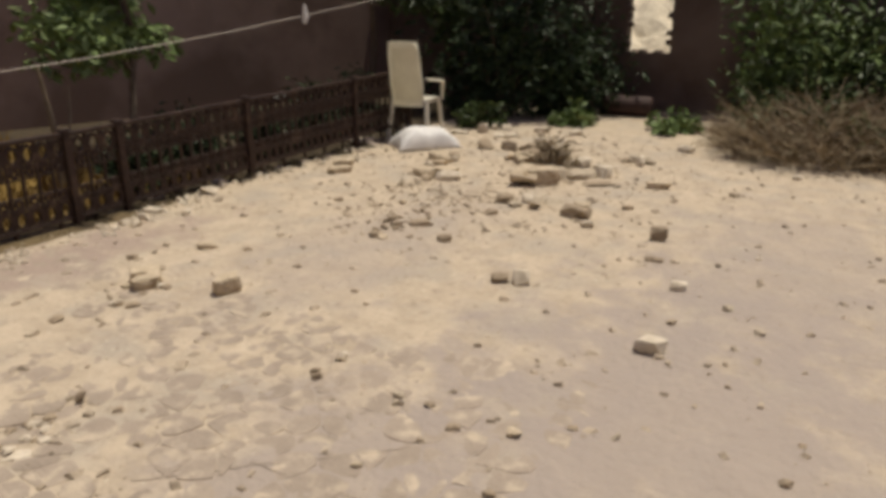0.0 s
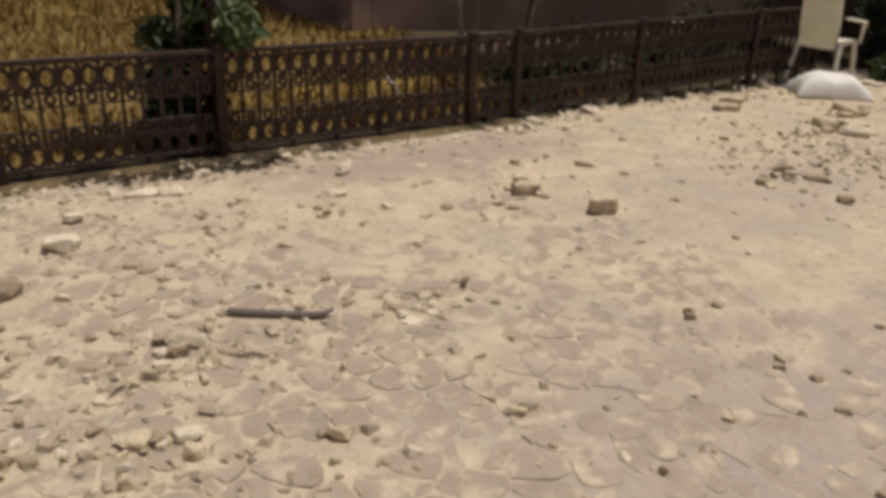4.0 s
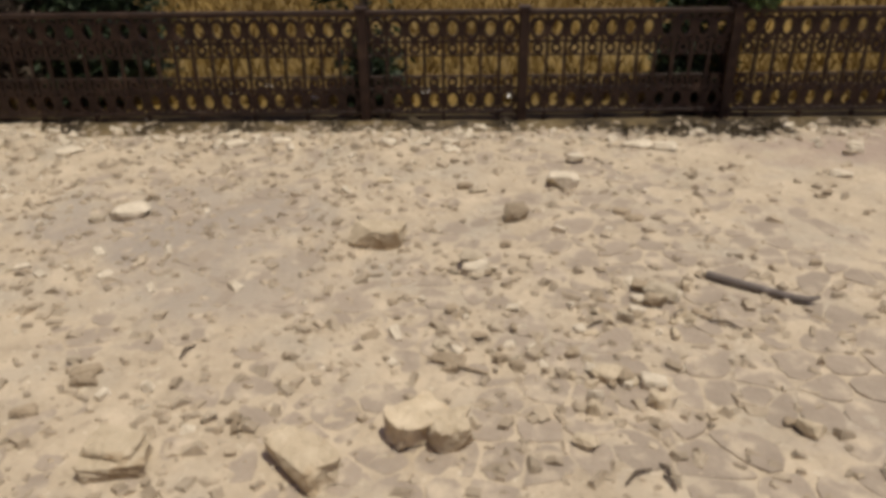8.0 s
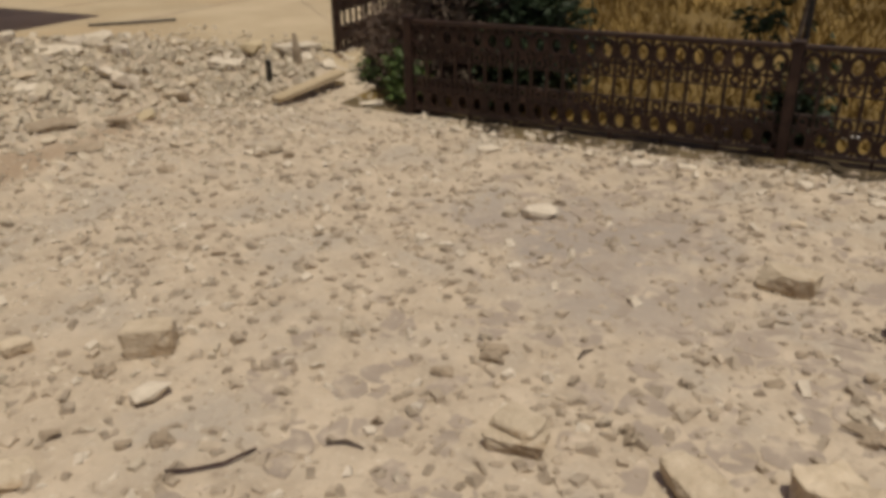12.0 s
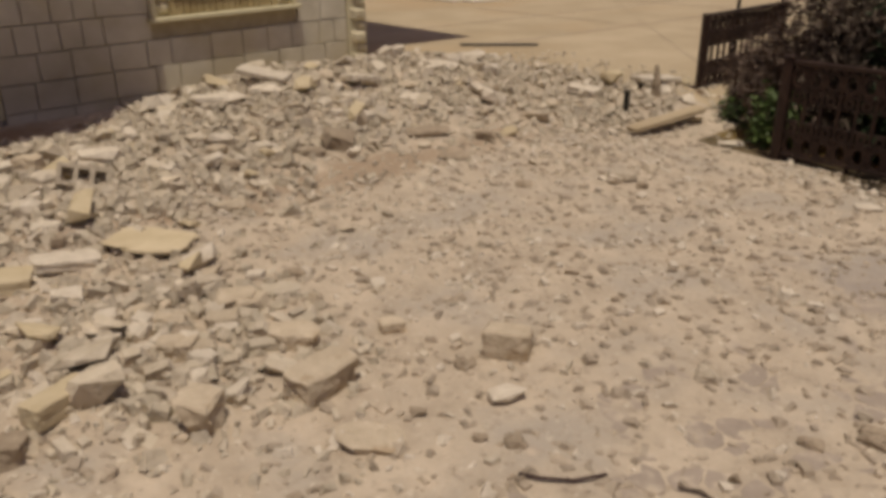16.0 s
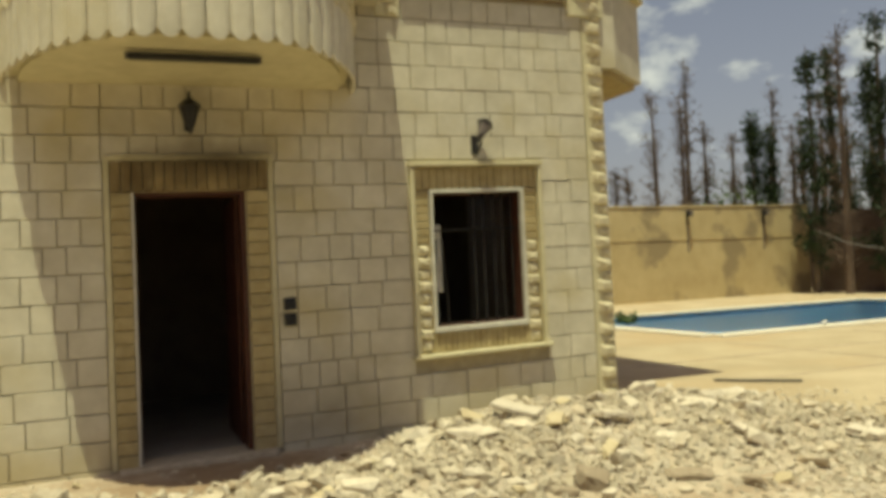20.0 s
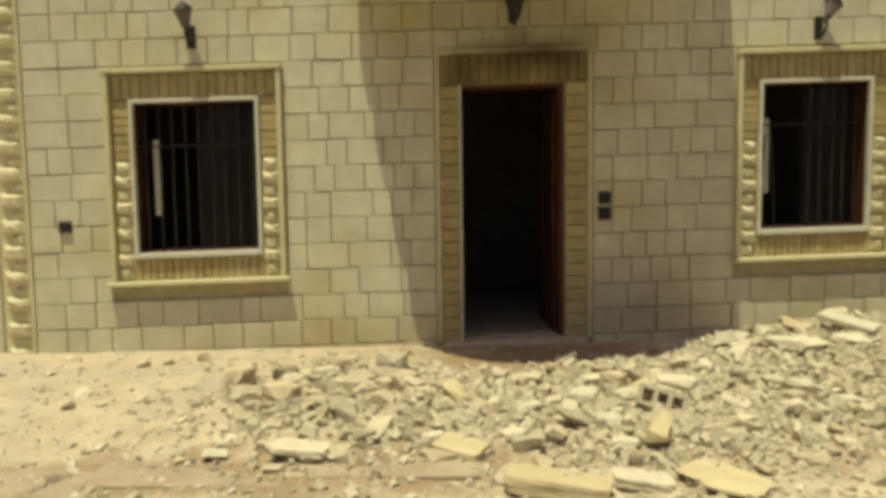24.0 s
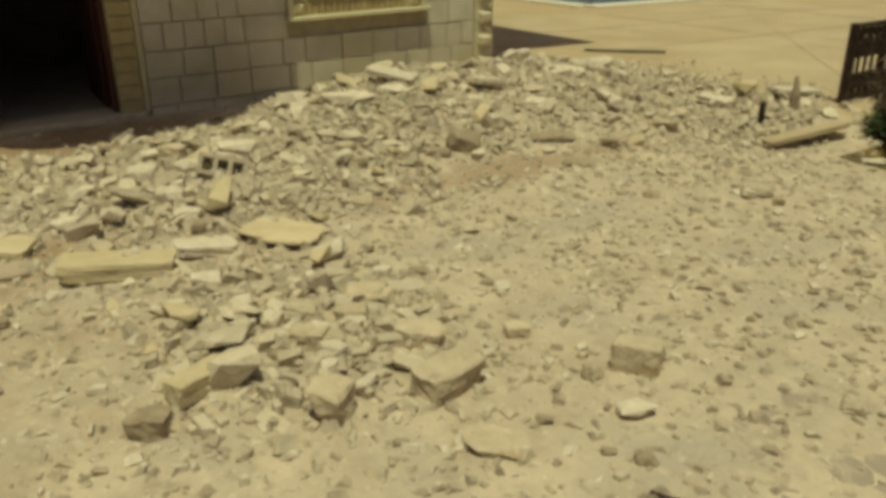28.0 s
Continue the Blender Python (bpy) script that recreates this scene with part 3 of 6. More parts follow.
def quoin(parent, y0, y1, z0, z1, d=0.09, step=0.1042, x=FX):
    rng = random.Random(int(abs(y0) * 100))
    z, i = z0, 0
    while z < z1 - 0.02:
        h = step * (1.25 if i % 2 else 0.75)
        wide = 1.0 if i % 2 else 0.62
        c = y1 - (y1 - y0) * wide / 2
        share("rockface_stone", KNOBS[rng.randrange(4)], parent, Matrix.LocRotScale((x - 0.01, c, z + h / 2), None, (d * (1.0 if i % 2 else 0.6), (y1 - y0) * wide, h * 0.96)))
        z += h
        i += 1


corner_quoin = tagged(link("corner_quoin", box(FX - 0.03, FX - 0.004, 4.03, Y1, -0.1, TOP - 0.1), "mould"), "rock-faced cream corner stones of the house", "quoin", kind="structure")
quoin(corner_quoin, 4.06, Y1 + 0.01, 0.1, TOP - 0.15)
south_quoin = tagged(link("south_quoin", box(FX - 0.03, FX - 0.004, -3.77, -3.53, -0.1, TOP - 0.1), "mould"), "rock-faced cream pilaster stones", "quoin", kind="structure")
quoin(south_quoin, -3.75, -3.55, 0.1, TOP - 0.15)
terrace_quoin = tagged(link("terrace_quoin", box(FX - 0.002, FX + 0.02, 1.93, 2.15, 3.78, TOP + 0.5), "mould"), "rock-faced pilaster beside the terrace", "quoin", kind="structure")
quoin(terrace_quoin, 1.94, 2.14, 3.78, TOP + 0.45, 0.1, 0.13, FX + 0.02)
terrace_pier = tagged(link("terrace_pier", box(FX - 0.28, FX + 0.03, 3.86, 4.26, 3.90, 4.95), "mould"), "rough stone corner pier of the terrace", "pier", kind="structure")
quoin(terrace_pier, 3.88, 4.25, 3.93, 4.8, 0.07, 0.13, FX + 0.03)

# terrace ledge and balusters
ledge = tagged(link("terrace_ledge", box(FX - 0.3, FX + 0.075, 2.15, 3.86, TOP - 0.07, TOP, 0.01), "coping"), "cream stone terrace ledge with white balusters", "ledge", kind="structure")
prof = [(0.0, 0.045), (0.03, 0.045), (0.05, 0.03), (0.16, 0.055), (0.30, 0.032), (0.42, 0.045), (0.45, 0.045)]
bal = tube([(0, 0, p[0]) for p in prof], [p[1] for p in prof], 8)
bal_me = mesh_of("baluster", bal, "coping")
for i in range(13):
    share("baluster", bal_me, ledge, pose(FX - 0.05, 2.25 + i * 0.127, TOP))
part("rail", box(FX - 0.14, FX + 0.05, 2.15, 3.86, TOP + 0.45, TOP + 0.54, 0.01), "mould", ledge)

# overhanging bay on the north side of the house
def angled_bay(r, z0, z1):
    bm = bmesh.new()
    plan = [(-6.96, Y1 - 0.05), (-6.96, 4.42), (-7.52, 5.14), (-9.3, 5.14), (-9.75, 4.50), (-9.75, Y1 - 0.05)]
    pts = [(-8.42 + (x + 8.42) * r, Y1 - 0.05 + (y - Y1 + 0.05) * r) for x, y in plan]
    n = len(pts) - 1
    lo = [bm.verts.new((x, y, z0)) for x, y in pts]
    hi = [bm.verts.new((x, y, z1)) for x, y in pts]
    bm.faces.new(lo)
    bm.faces.new(hi[::-1])
    for i in range(n + 1):
        j = (i + 1) % (n + 1)
        bm.faces.new((lo[i], hi[i], hi[j], lo[j]))
    bmesh.ops.recalc_face_normals(bm, faces=bm.faces)
    return bm


side_bay = tagged(link("side_balcony", angled_bay(1.0, 3.42, 4.28), "block"), "angled cream stone balcony on the house side", "balcony", kind="structure")
part("cap", angled_bay(1.05, 4.282, 4.34), "mould", side_bay)
part("corbel", angled_bay(0.95, 3.36, 3.418), "ochre", side_bay)

# ---------- balcony over the door ----------
BY0, BY1, BD = -0.92, 1.68, 1.42


def balcony_plan(k, inset=0.0, n=44):
    u = -1 + 2 * k / n
    d = (BD - inset) * max(0.0, 1 - max(0.0, (abs(u) - 0.16) / 0.84) ** 2.1) ** 0.66
    half = (BY1 - BY0) / 2 - inset
    return FX + d, (BY0 + BY1) / 2 + half * u


def balcony_band(inset, z0, z1, n=44):
    bm = bmesh.new()
    pts = [balcony_plan(k, inset, n) for k in range(n + 1)]
    lo = [bm.verts.new((x, y, z0)) for x, y in pts]
    hi = [bm.verts.new((x, y, z1)) for x, y in pts]
    bm.faces.new(lo)
    bm.faces.new(hi[::-1])
    for a in range(n + 1):
        b = (a + 1) % (n + 1)
        bm.faces.new((lo[a], hi[a], hi[b], lo[b]))
    bmesh.ops.recalc_face_normals(bm, faces=bm.faces)
    return bm


balcony = tagged(link("front_balcony", balcony_band(0.10, 3.12, 3.34), "mould"), "curved cream stone balcony with scalloped slats over the door", "balcony", kind="structure")
part("floor_edge", balcony_band(0.04, 3.16, 3.22), "mould", balcony)
part("parapet", balcony_band(0.03, 3.34, 4.25), "block", balcony)
part("cap", balcony_band(-0.05, 4.25, 4.32), "mould", balcony)


def wing(z0, z1):
    """A curved stone wing from parapet to terrace wall, added as a shadow caster."""
    bm = bmesh.new()
    pts = [(FX, 1.45), (FX, 1.94), (FX + 0.3, 1.92), (FX + 0.55, 1.88), (FX + 0.8, 1.80), (FX + 0.95, 1.60), (FX + 0.95, 1.30)]
    lo = [bm.verts.new((x, y, z0)) for x, y in pts]
    hi = [bm.verts.new((x, y, z1)) for x, y in pts]
    bm.faces.new(lo)
    bm.faces.new(hi)
    for a in range(len(pts)):
        b = (a + 1) % len(pts)
        bm.faces.new((lo[a], hi[a], hi[b], lo[b]))
    bmesh.ops.recalc_face_normals(bm, faces=bm.faces)
    return bm


# its outline is set by the shade edge on the facade right of the door
part("wing", wing(3.86, 4.62), "block", balcony)


def slat_mesh(w):
    """A fluted stone strip with a pointed, scalloped foot."""
    bm = bmesh.new()
    front = []
    for i in range(9):
        u = -1 + i / 4
        x = 0.020 * (1 - u ** 4) + 0.006
        foot = 0.062 * abs(u) ** 2.4
        front.append((bm.verts.new((x, u * w / 2, foot)), bm.verts.new((x, u * w / 2, 0.44)), bm.verts.new((0, u * w / 2, foot)), bm.verts.new((0, u * w / 2, 0.44))))
    for a, b in zip(front, front[1:]):
        bm.faces.new((a[0], b[0], b[1], a[1]))
        bm.faces.new((a[2], b[2], b[0], a[0]))
        bm.faces.new((a[3], a[1], b[1], b[3]))
        bm.faces.new((a[2], a[3], b[3], b[2]))
    bmesh.ops.recalc_face_normals(bm, faces=bm.faces)
    return mesh_of("slat", bm, "block")


def balcony_slats():
    n = 400
    pts = [Vector(balcony_plan(k, 0.0, n)) for k in range(n + 1)]
    run = [0.0]
    for a, b in zip(pts, pts[1:]):
        run.append(run[-1] + (b - a).length)
    count = 30
    w = run[-1] / count
    me = slat_mesh(w * 0.985)
    for i in range(count):
        s = (i + 0.5) * w
        k = next(j for j in range(n) if run[j + 1] >= s)
        p, d = pts[k], (pts[min(k + 3, n)] - pts[max(k - 3, 0)]).normalized()
        ang = math.degrees(math.atan2(d.y, d.x)) - 90
        share("slat", me, balcony, pose(p.x - 0.03, p.y, 3.08, 0, 0, ang))
        for row in (0, 1):
            share("rockface_stone", KNOBS[(i + row) % 4], balcony, pose(p.x - 0.035, p.y, 3.55 + 0.13 * row, 0, 0, ang) @ Matrix.Diagonal((0.075, w * 0.98, 0.125, 1)))


balcony_slats()
batten = tagged(empty("batten_lamp", FX + 0.98, 0.34, 3.02), "long dark lamp batten under the balcony", "lamp")
part("housing", box(-0.03, 0.03, -0.42, 0.42, 0.03, 0.075, 0.008), "black", batten)
part("end_cap", box(-0.028, 0.028, -0.438, -0.422, 0.034, 0.071), "metal", batten)
part("end_cap", box(-0.028, 0.028, 0.422, 0.438, 0.034, 0.071), "metal", batten)


# ---------- door ----------
door_1 = tagged(empty("door_1", FX, 0.36, FLOOR), "open doorway with ochre stone surround and dark red frame", "door", kind="structure")


def brick_row(parent, y0, y1, z0, z1, n, upright, d0, d1, rough=0.0, seed=0, stone_kind="ochre"):
    """A row of trim bricks that fills a rectangle of the facade; upright: set side by side along y."""
    rng = random.Random(seed)
    L = (y1 - y0) if upright else (z1 - z0)
    s = L / n
    me = mesh_of("brick", box(0, d1 - d0, -(s if upright else y1 - y0) / 2 + 0.003, (s if upright else y1 - y0) / 2 - 0.003, -((z1 - z0) if upright else s) / 2 + 0.003, ((z1 - z0) if upright else s) / 2 - 0.003, 0.005), stone_kind)
    inv = parent.matrix_basis.inverted()
    for i in range(n):
        c = (i + 0.5) * s
        p = (FX + d0 + rng.uniform(-1, 1) * rough, y0 + c if upright else (y0 + y1) / 2, (z0 + z1) / 2 if upright else z0 + c)
        share("brick", me, parent, inv @ Matrix.Translation(p))


def local(parent, bm):
    bm.transform(parent.matrix_basis.inverted())
    return bm


brick_row(door_1, -0.225, -0.075, FLOOR, 2.29, 20, False, -0.03, 0.006, 0.004, 1)
brick_row(door_1, 0.785, 0.965, FLOOR, 2.29, 20, False, -0.03, 0.006, 0.004, 2)
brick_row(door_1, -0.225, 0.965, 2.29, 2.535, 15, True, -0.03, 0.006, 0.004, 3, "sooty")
for a in ((-0.265, -0.227, FLOOR, 2.575), (0.967, 1.005, FLOOR, 2.575)):
    part("moulding", local(door_1, box(FX - 0.03, FX + 0.014, *a, 0.006)), "mould", door_1)
part("moulding", local(door_1, box(FX - 0.03, FX + 0.022, -0.225, 0.965, 2.537, 2.58, 0.006)), "mould", door_1)
part("frame", local(door_1, box(FX - 0.24, FX - 0.06, -0.075, -0.045, FLOOR + 0.002, 2.26)), "wood", door_1, "dark red wooden jamb")
part("frame", local(door_1, box(FX - 0.24, FX - 0.06, 0.745, 0.785, FLOOR + 0.002, 2.26)), "wood", door_1, "dark red wooden jamb")
part("frame", local(door_1, box(FX - 0.24, FX - 0.06, -0.075, 0.785, 2.262, 2.29)), "wood", door_1, "dark red wooden head")
part("liner", local(door_1, box(FX - 0.055, FX + 0.010, -0.0745, -0.056, FLOOR + 0.014, 2.288)), "alu", door_1, "pale worn door edging")
part("threshold", local(door_1, box(FX - 0.28, FX + 0.10, -0.22, 0.96, 0.10, FLOOR + 0.012, 0.008)), "grey", door_1, "worn grey stone threshold")
leaf = part("door_leaf", local(door_1, box(FX - 1.06, FX - 0.26, 0.725, 0.743, FLOOR + 0.02, 2.25, 0.004)), "wood", door_1, "dark red wooden leaf standing open")
part("door_handle", local(door_1, tube([(FX - 0.98, 0.725, 1.22), (FX - 0.98, 0.68, 1.22), (FX - 0.88, 0.68, 1.22)], 0.010, 6)), "metal", leaf)

PANE = glass("window_glass", (0.60, 0.50, 0.38), 0.35, 1.3)


# ---------- windows ----------
def window(name, w, label, broken, seed):
    y0, y1, z0, z1 = w
    ob = tagged(empty(name, FX, (y0 + y1) / 2, z0), label, "window", kind="structure")
    oy0, oy1, oz0, oz1 = y0 - 0.205, y1 + 0.205, z0 - 0.255, z1 + 0.265
    brick_row(ob, y0 - 0.15, y1 + 0.15, z1 + 0.02, oz1 - 0.045, 17, True, -0.03, -0.004, 0.003, seed)
    brick_row(ob, y0 - 0.03, y1 + 0.03, oz0 + 0.035, z0 - 0.045, 17, True, -0.03, -0.004, 0.003, seed + 1)
    half = z0 + (z1 - z0) * 0.62
    for a, b in ((oy0 + 0.045, y0 - 0.02), (y1 + 0.02, oy1 - 0.045)):
        brick_row(ob, a, b, half, z1 + 0.015, 7, False, -0.03, -0.004, 0.003, seed + 2)
        part("backing", local(ob, box(FX - 0.03, FX - 0.012, a, b, oz0 + 0.04, half - 0.004)), "ochre", ob)
        n = 9
        step = (half - oz0 - 0.06) / n
        inv = ob.matrix_basis.inverted()
        for i in range(n):
            share("rockface_stone", KNOBS[(i + seed) % 4], ob, inv @ Matrix.LocRotScale((FX - 0.014, (a + b) / 2, oz0 + 0.05 + step * (i + 0.5)), None, (0.085 if i % 2 else 0.055, (b - a) * (0.95 if i % 2 else 0.75), step * 0.93)))
    for a in ((oy0, oy0 + 0.042, oz0 + 0.037, oz1 - 0.042), (oy1 - 0.042, oy1, oz0 + 0.037, oz1 - 0.042)):
        part("moulding", local(ob, box(FX - 0.03, FX + 0.045, *a, 0.006)), "mould", ob)
    part("moulding", local(ob, box(FX - 0.03, FX + 0.055, oy0 - 0.01, oy1 + 0.01, oz1 - 0.04, oz1, 0.006)), "mould", ob)
    part("window_sill", local(ob, box(FX - 0.03, FX + 0.075, oy0 - 0.03, oy1 + 0.03, oz0, oz0 + 0.035, 0.006)), "mould", ob, "cream stone sill")
    for a in ((y0 - 0.018, y0 + 0.012, z0 - 0.04, z1 + 0.02), (y1 - 0.012, y1 + 0.018, z0 - 0.04, z1 + 0.02)):
        part("window_frame", local(ob, box(FX - 0.038, FX + 0.016, *a, 0.004)), "alu", ob)
    part("window_frame", local(ob, box(FX - 0.038, FX + 0.018, y0 + 0.013, y1 - 0.013, z1 - 0.01, z1 + 0.02, 0.004)), "alu", ob)
    part("window_frame", local(ob, box(FX - 0.038, FX + 0.022, y0 + 0.013, y1 - 0.013, z0 - 0.04, z0 + 0.004, 0.004)), "alu", ob)
    for a in ((y0 + 0.0005, y0 + 0.014, z0 + 0.0005, z1 - 0.0005), (y1 - 0.014, y1 - 0.0005, z0 + 0.0005, z1 - 0.0005), (y0 + 0.015, y1 - 0.015, z0 + 0.0005, z0 + 0.012), (y0 + 0.015, y1 - 0.015, z1 - 0.012, z1 - 0.0005)):
        part("lining", local(ob, box(FX - 0.30, FX - 0.040, *a)), "wood", ob, "dark brown window lining")
    rng = random.Random(seed)
    n = 9
    for i in range(n):
        y = y0 + (y1 - y0) * (i + 0.7) / (n + 0.4)
        if broken and 2 <= i < 4:
            continue
        if broken and i < 2:
            pts = [(FX - 0.09, y, z0), (FX - 0.06, y - 0.03, z0 + 0.4), (FX + 0.06, y - 0.06 - 0.05 * i, z0 + 0.78)]
        else:
            pts = [(FX - 0.10, y, z0 + 0.002), (FX - 0.10 + rng.uniform(-0.01, 0.01), y + rng.uniform(-0.008, 0.008), (z0 + z1) / 2), (FX - 0.10, y, z1 - 0.002)]
        part("bar", local(ob, tube(pts, 0.0085, 6)), "black", ob)
    part("bar", local(ob, tube([(FX - 0.105, y0, z0 + 0.86), (FX - 0.105, y1, z0 + 0.86)], 0.008, 6)), "black", ob)
    sash = local(ob, box(FX - 0.22, FX - 0.18, y0 + 0.10, y0 + 0.15, z0 + 0.30, z0 + 0.92, 0.004))
    part("sash", sash, "alu", ob, "broken loose white sash")
    part("track", local(ob, box(FX - 0.24, FX - 0.16, y0 + 0.012, y1 - 0.012, z0 - 0.004, z0 + 0.02)), "black", ob, "dark sliding window track")
    g = local(ob, box(FX - 0.202, FX - 0.198, (y0 + y1) / 2 - 0.02, y1 - 0.02, z0 + 0.03, z1 - 0.03))
    pane = part("pane", g, "alu", ob, "dusty window pane")
    pane.data.materials.clear()
    pane.data.materials.append(PANE)
    return ob


window("window_1", WIN_R, "barred window with ochre surround and bent grille", True, 10)
window("window_2", WIN_L, "barred window with ochre rock-faced surround", False, 30)
window("window_3", WIN_F, "barred window with ochre rock-faced surround", False, 50)
facade_blocks()
# ---------- wall lamps and boxes on the facade ----------
def wall_lamp(y, z, tilt, broken):
    ob = tagged(empty("wall_lamp", FX, y, z), "black iron wall lantern" + (", bent and broken" if broken else ""), "lamp", "lanterns on the facade")
    part("back_plate", box(0, 0.02, -0.035, 0.035, *((-0.16, 0.02) if broken else (-0.03, 0.13)), 0.006), "black", ob)
    part("arm", tube([(0.01, 0, -0.10), (0.08, 0, -0.14), (0.15, 0, -0.07), (0.15, 0, 0.0)] if broken else [(0.01, 0, 0.10), (0.07, 0, 0.22), (0.13, 0, 0.25), (0.13, 0, 0.19)], 0.011, 6), "black", ob)
    m = pose(0.13, 0, -0.02, tilt, tilt * 0.4, 0) @ Matrix.Scale(0.8 if broken else 0.92, 4)
    cup = tube([(0, 0, 0), (0, 0, 0.03), (0, 0, 0.17)], [0.03, 0.045, 0.085], 6)
    cup.transform(m)
    cage = part("cage", cup, "metal" if broken else "black", ob)
    fin = tube([(0, 0, -0.05), (0, 0, -0.02), (0, 0, 0)], [0.006, 0.018, 0.012], 6)
    fin.transform(m)
    part("finial", fin, "black", cage)
    cap = tube([(0, 0, 0.172), (0, 0, 0.20), (0, 0, 0.25)], [0.10, 0.075, 0.012], 6)
    cap.transform(m)
    part("cap", cap, "black", ob)
    return ob


wall_lamp(0.365, 2.79, 0, False)
wall_lamp(2.83, 2.72, -28, True)
wall_lamp(-2.18, 2.80, 8, True)
for z in (1.22, 1.35):
    sw = tagged(empty("switch_box", FX, 1.105, z), "small black square switch box on the wall", "switch box", "switch boxes beside the door")
    part("box", box(0, 0.022, -0.05, 0.05, -0.05, 0.05, 0.006), "black", sw)
    part("rim", box(0.0225, 0.027, -0.03, 0.03, -0.03, 0.03, 0.002), "black", sw)
sw = tagged(empty("socket_box", FX, -3.24, 1.27), "small black socket box on the wall", "switch box")
part("box", box(0, 0.022, -0.05, 0.05, -0.045, 0.045, 0.006), "black", sw)
part("rim", box(0.0225, 0.027, -0.03, 0.03, -0.028, 0.028, 0.002), "black", sw)

# the whole house settles a little along its front: its courses rise northwards
RISE = 0.0215


def settle():
    for ob in list(scene.objects)[HOUSE_FROM:]:
        held = ob.parent is not None and ob.parent.type == "EMPTY"
        ref = 0.0 if held else 0.36
        plain = ob.type == "MESH" and ob.data.users == 1 and ob.matrix_basis == Matrix.Identity(4)
        if plain:
            for v in ob.data.vertices:
                v.co.z += RISE * (v.co.y - ref)
        else:
            ob.location.z += RISE * (ob.location.y - ref)


settle()

# ---------- pool, deck ----------
px0, px1, py0, py1 = POOL
pool = tagged(link("pool_basin", wall_cells("x", px0 - 0.2, px0 - 0.001, py0 - 0.2, py1 + 0.2, -1.5, DECK_Z - 0.01, []), "pooltile"), "blue tiled swimming pool", "pool", kind="structure")
part("side", box(px1 + 0.001, px1 + 0.2, py0 - 0.2, py1 + 0.2, -1.5, DECK_Z - 0.01), "pooltile", pool)
part("side", box(px0, px1, py0 - 0.2, py0 - 0.001, -1.5, DECK_Z - 0.01), "pooltile", pool)
part("side", box(px0, px1, py1 + 0.001, py1 + 0.2, -1.5, DECK_Z - 0.01), "pooltile", pool)
part("bottom", box(px0, px1, py0, py1, -1.6, -1.45), "pooltile", pool)
M["water"] = glass("pool_water", (0.60, 0.80, 0.94), 0.28, 1.13)
nt = M["water"].node_tree
wv = nt.nodes.new("ShaderNodeTexNoise")
wv.inputs["Scale"].default_value = 5
wb = nt.nodes.new("ShaderNodeBump")
wb.inputs["Strength"].default_value = 0.15
nt.links.new(wv.outputs["Fac"], wb.inputs["Height"])
nt.links.new(wb.outputs["Normal"], nt.nodes["Principled BSDF"].inputs["Normal"])
water = tagged(link("water", box(px0 + 0.002, px1 - 0.002, py0 + 0.002, py1 - 0.002, -0.4, 0.06), "water"), "still blue pool water", "water", kind="structure")
water.visible_shadow = False
coping = tagged(empty("pool_coping", px1, py0, DECK_Z), "white stone coping round the pool", "coping", kind="structure")


def coping_stones():
    me = mesh_of("coping_stone", box(-0.19, 0.19, -0.49, 0.49, -0.02, 0.045, 0.01), "coping")
    inv = coping.matrix_basis.inverted()
    for x in (px0 - 0.14, px1 + 0.14):
        for i in range(11):
            share("coping_stone", me, coping, inv @ pose(x, py0 + (i + 0.5) * 0.99 - 0.1, DECK_Z))
    for y in (py0 - 0.14, py1 + 0.14):
        for i in range(6):
            share("coping_stone", me, coping, inv @ pose(px0 + (i + 0.5) * 0.966, y, DECK_Z + 0.002, 0, 0, 90))


coping_stones()
ball = tagged(link("pool_float", rock(77, 0.16, 0.12, 0.10, 14, 0.2), "sack"), "small white lump on the pool edge", "float")
ball.matrix_basis = pose(px1 + 0.12, py0 + 2.6, DECK_Z + 0.045)
for i, (x0, x1, y0, y1) in enumerate([(-11.0, -7.9, 9.2, 9.23), (-11.0, -7.9, 12.2, 12.23), (-11.0, -4.6, 15.2, 15.23), (-9.4, -9.37, 5.6, 22.0), (-7.6, -7.57, 6.4, 22.0)]):
    tagged(link("deck_joint", box(x0, x1, y0, y1, DECK_Z - 0.02, DECK_Z + 0.004), "kerb"), "dark joint in the concrete deck", "joint", kind="structure")

# ---------- yellow wall, trees beyond ----------
YW = -23.5
yellow_wall = tagged(link("wall_yellow", box(YW - 0.25, YW, -30, 24.9, -0.1, 3.55), "yellowwall"), "stained yellow rendered boundary wall", "wall", kind="structure")
part("coping", box(YW - 0.28, YW + 0.03, -30, 24.9, 3.551, 3.61, 0.01), "yellowwall", yellow_wall)
part("band", box(YW - 0.001, YW + 0.02, 12, 24.9, 2.35, 2.39), "yellowwall", yellow_wall)
for y in (19.0, 22.6):
    spot = tagged(empty("wall_spotlight", YW, y, 3.2), "small dark spotlight with drip stain on the yellow wall", "lamp", "spotlights on the yellow wall")
    part("bracket", box(0, 0.06, -0.04, 0.04, -0.3, 0.2, 0.01), "black", spot)
    head = part("head", box(0.06, 0.26, -0.10, 0.10, 0.0, 0.22, 0.02), "black", spot)
    part("lens", box(0.261, 0.268, -0.08, 0.08, 0.03, 0.19), "metal", head)
    part("conduit", box(0, 0.02, -0.025, 0.025, -1.3, -0.3), "metal", spot)
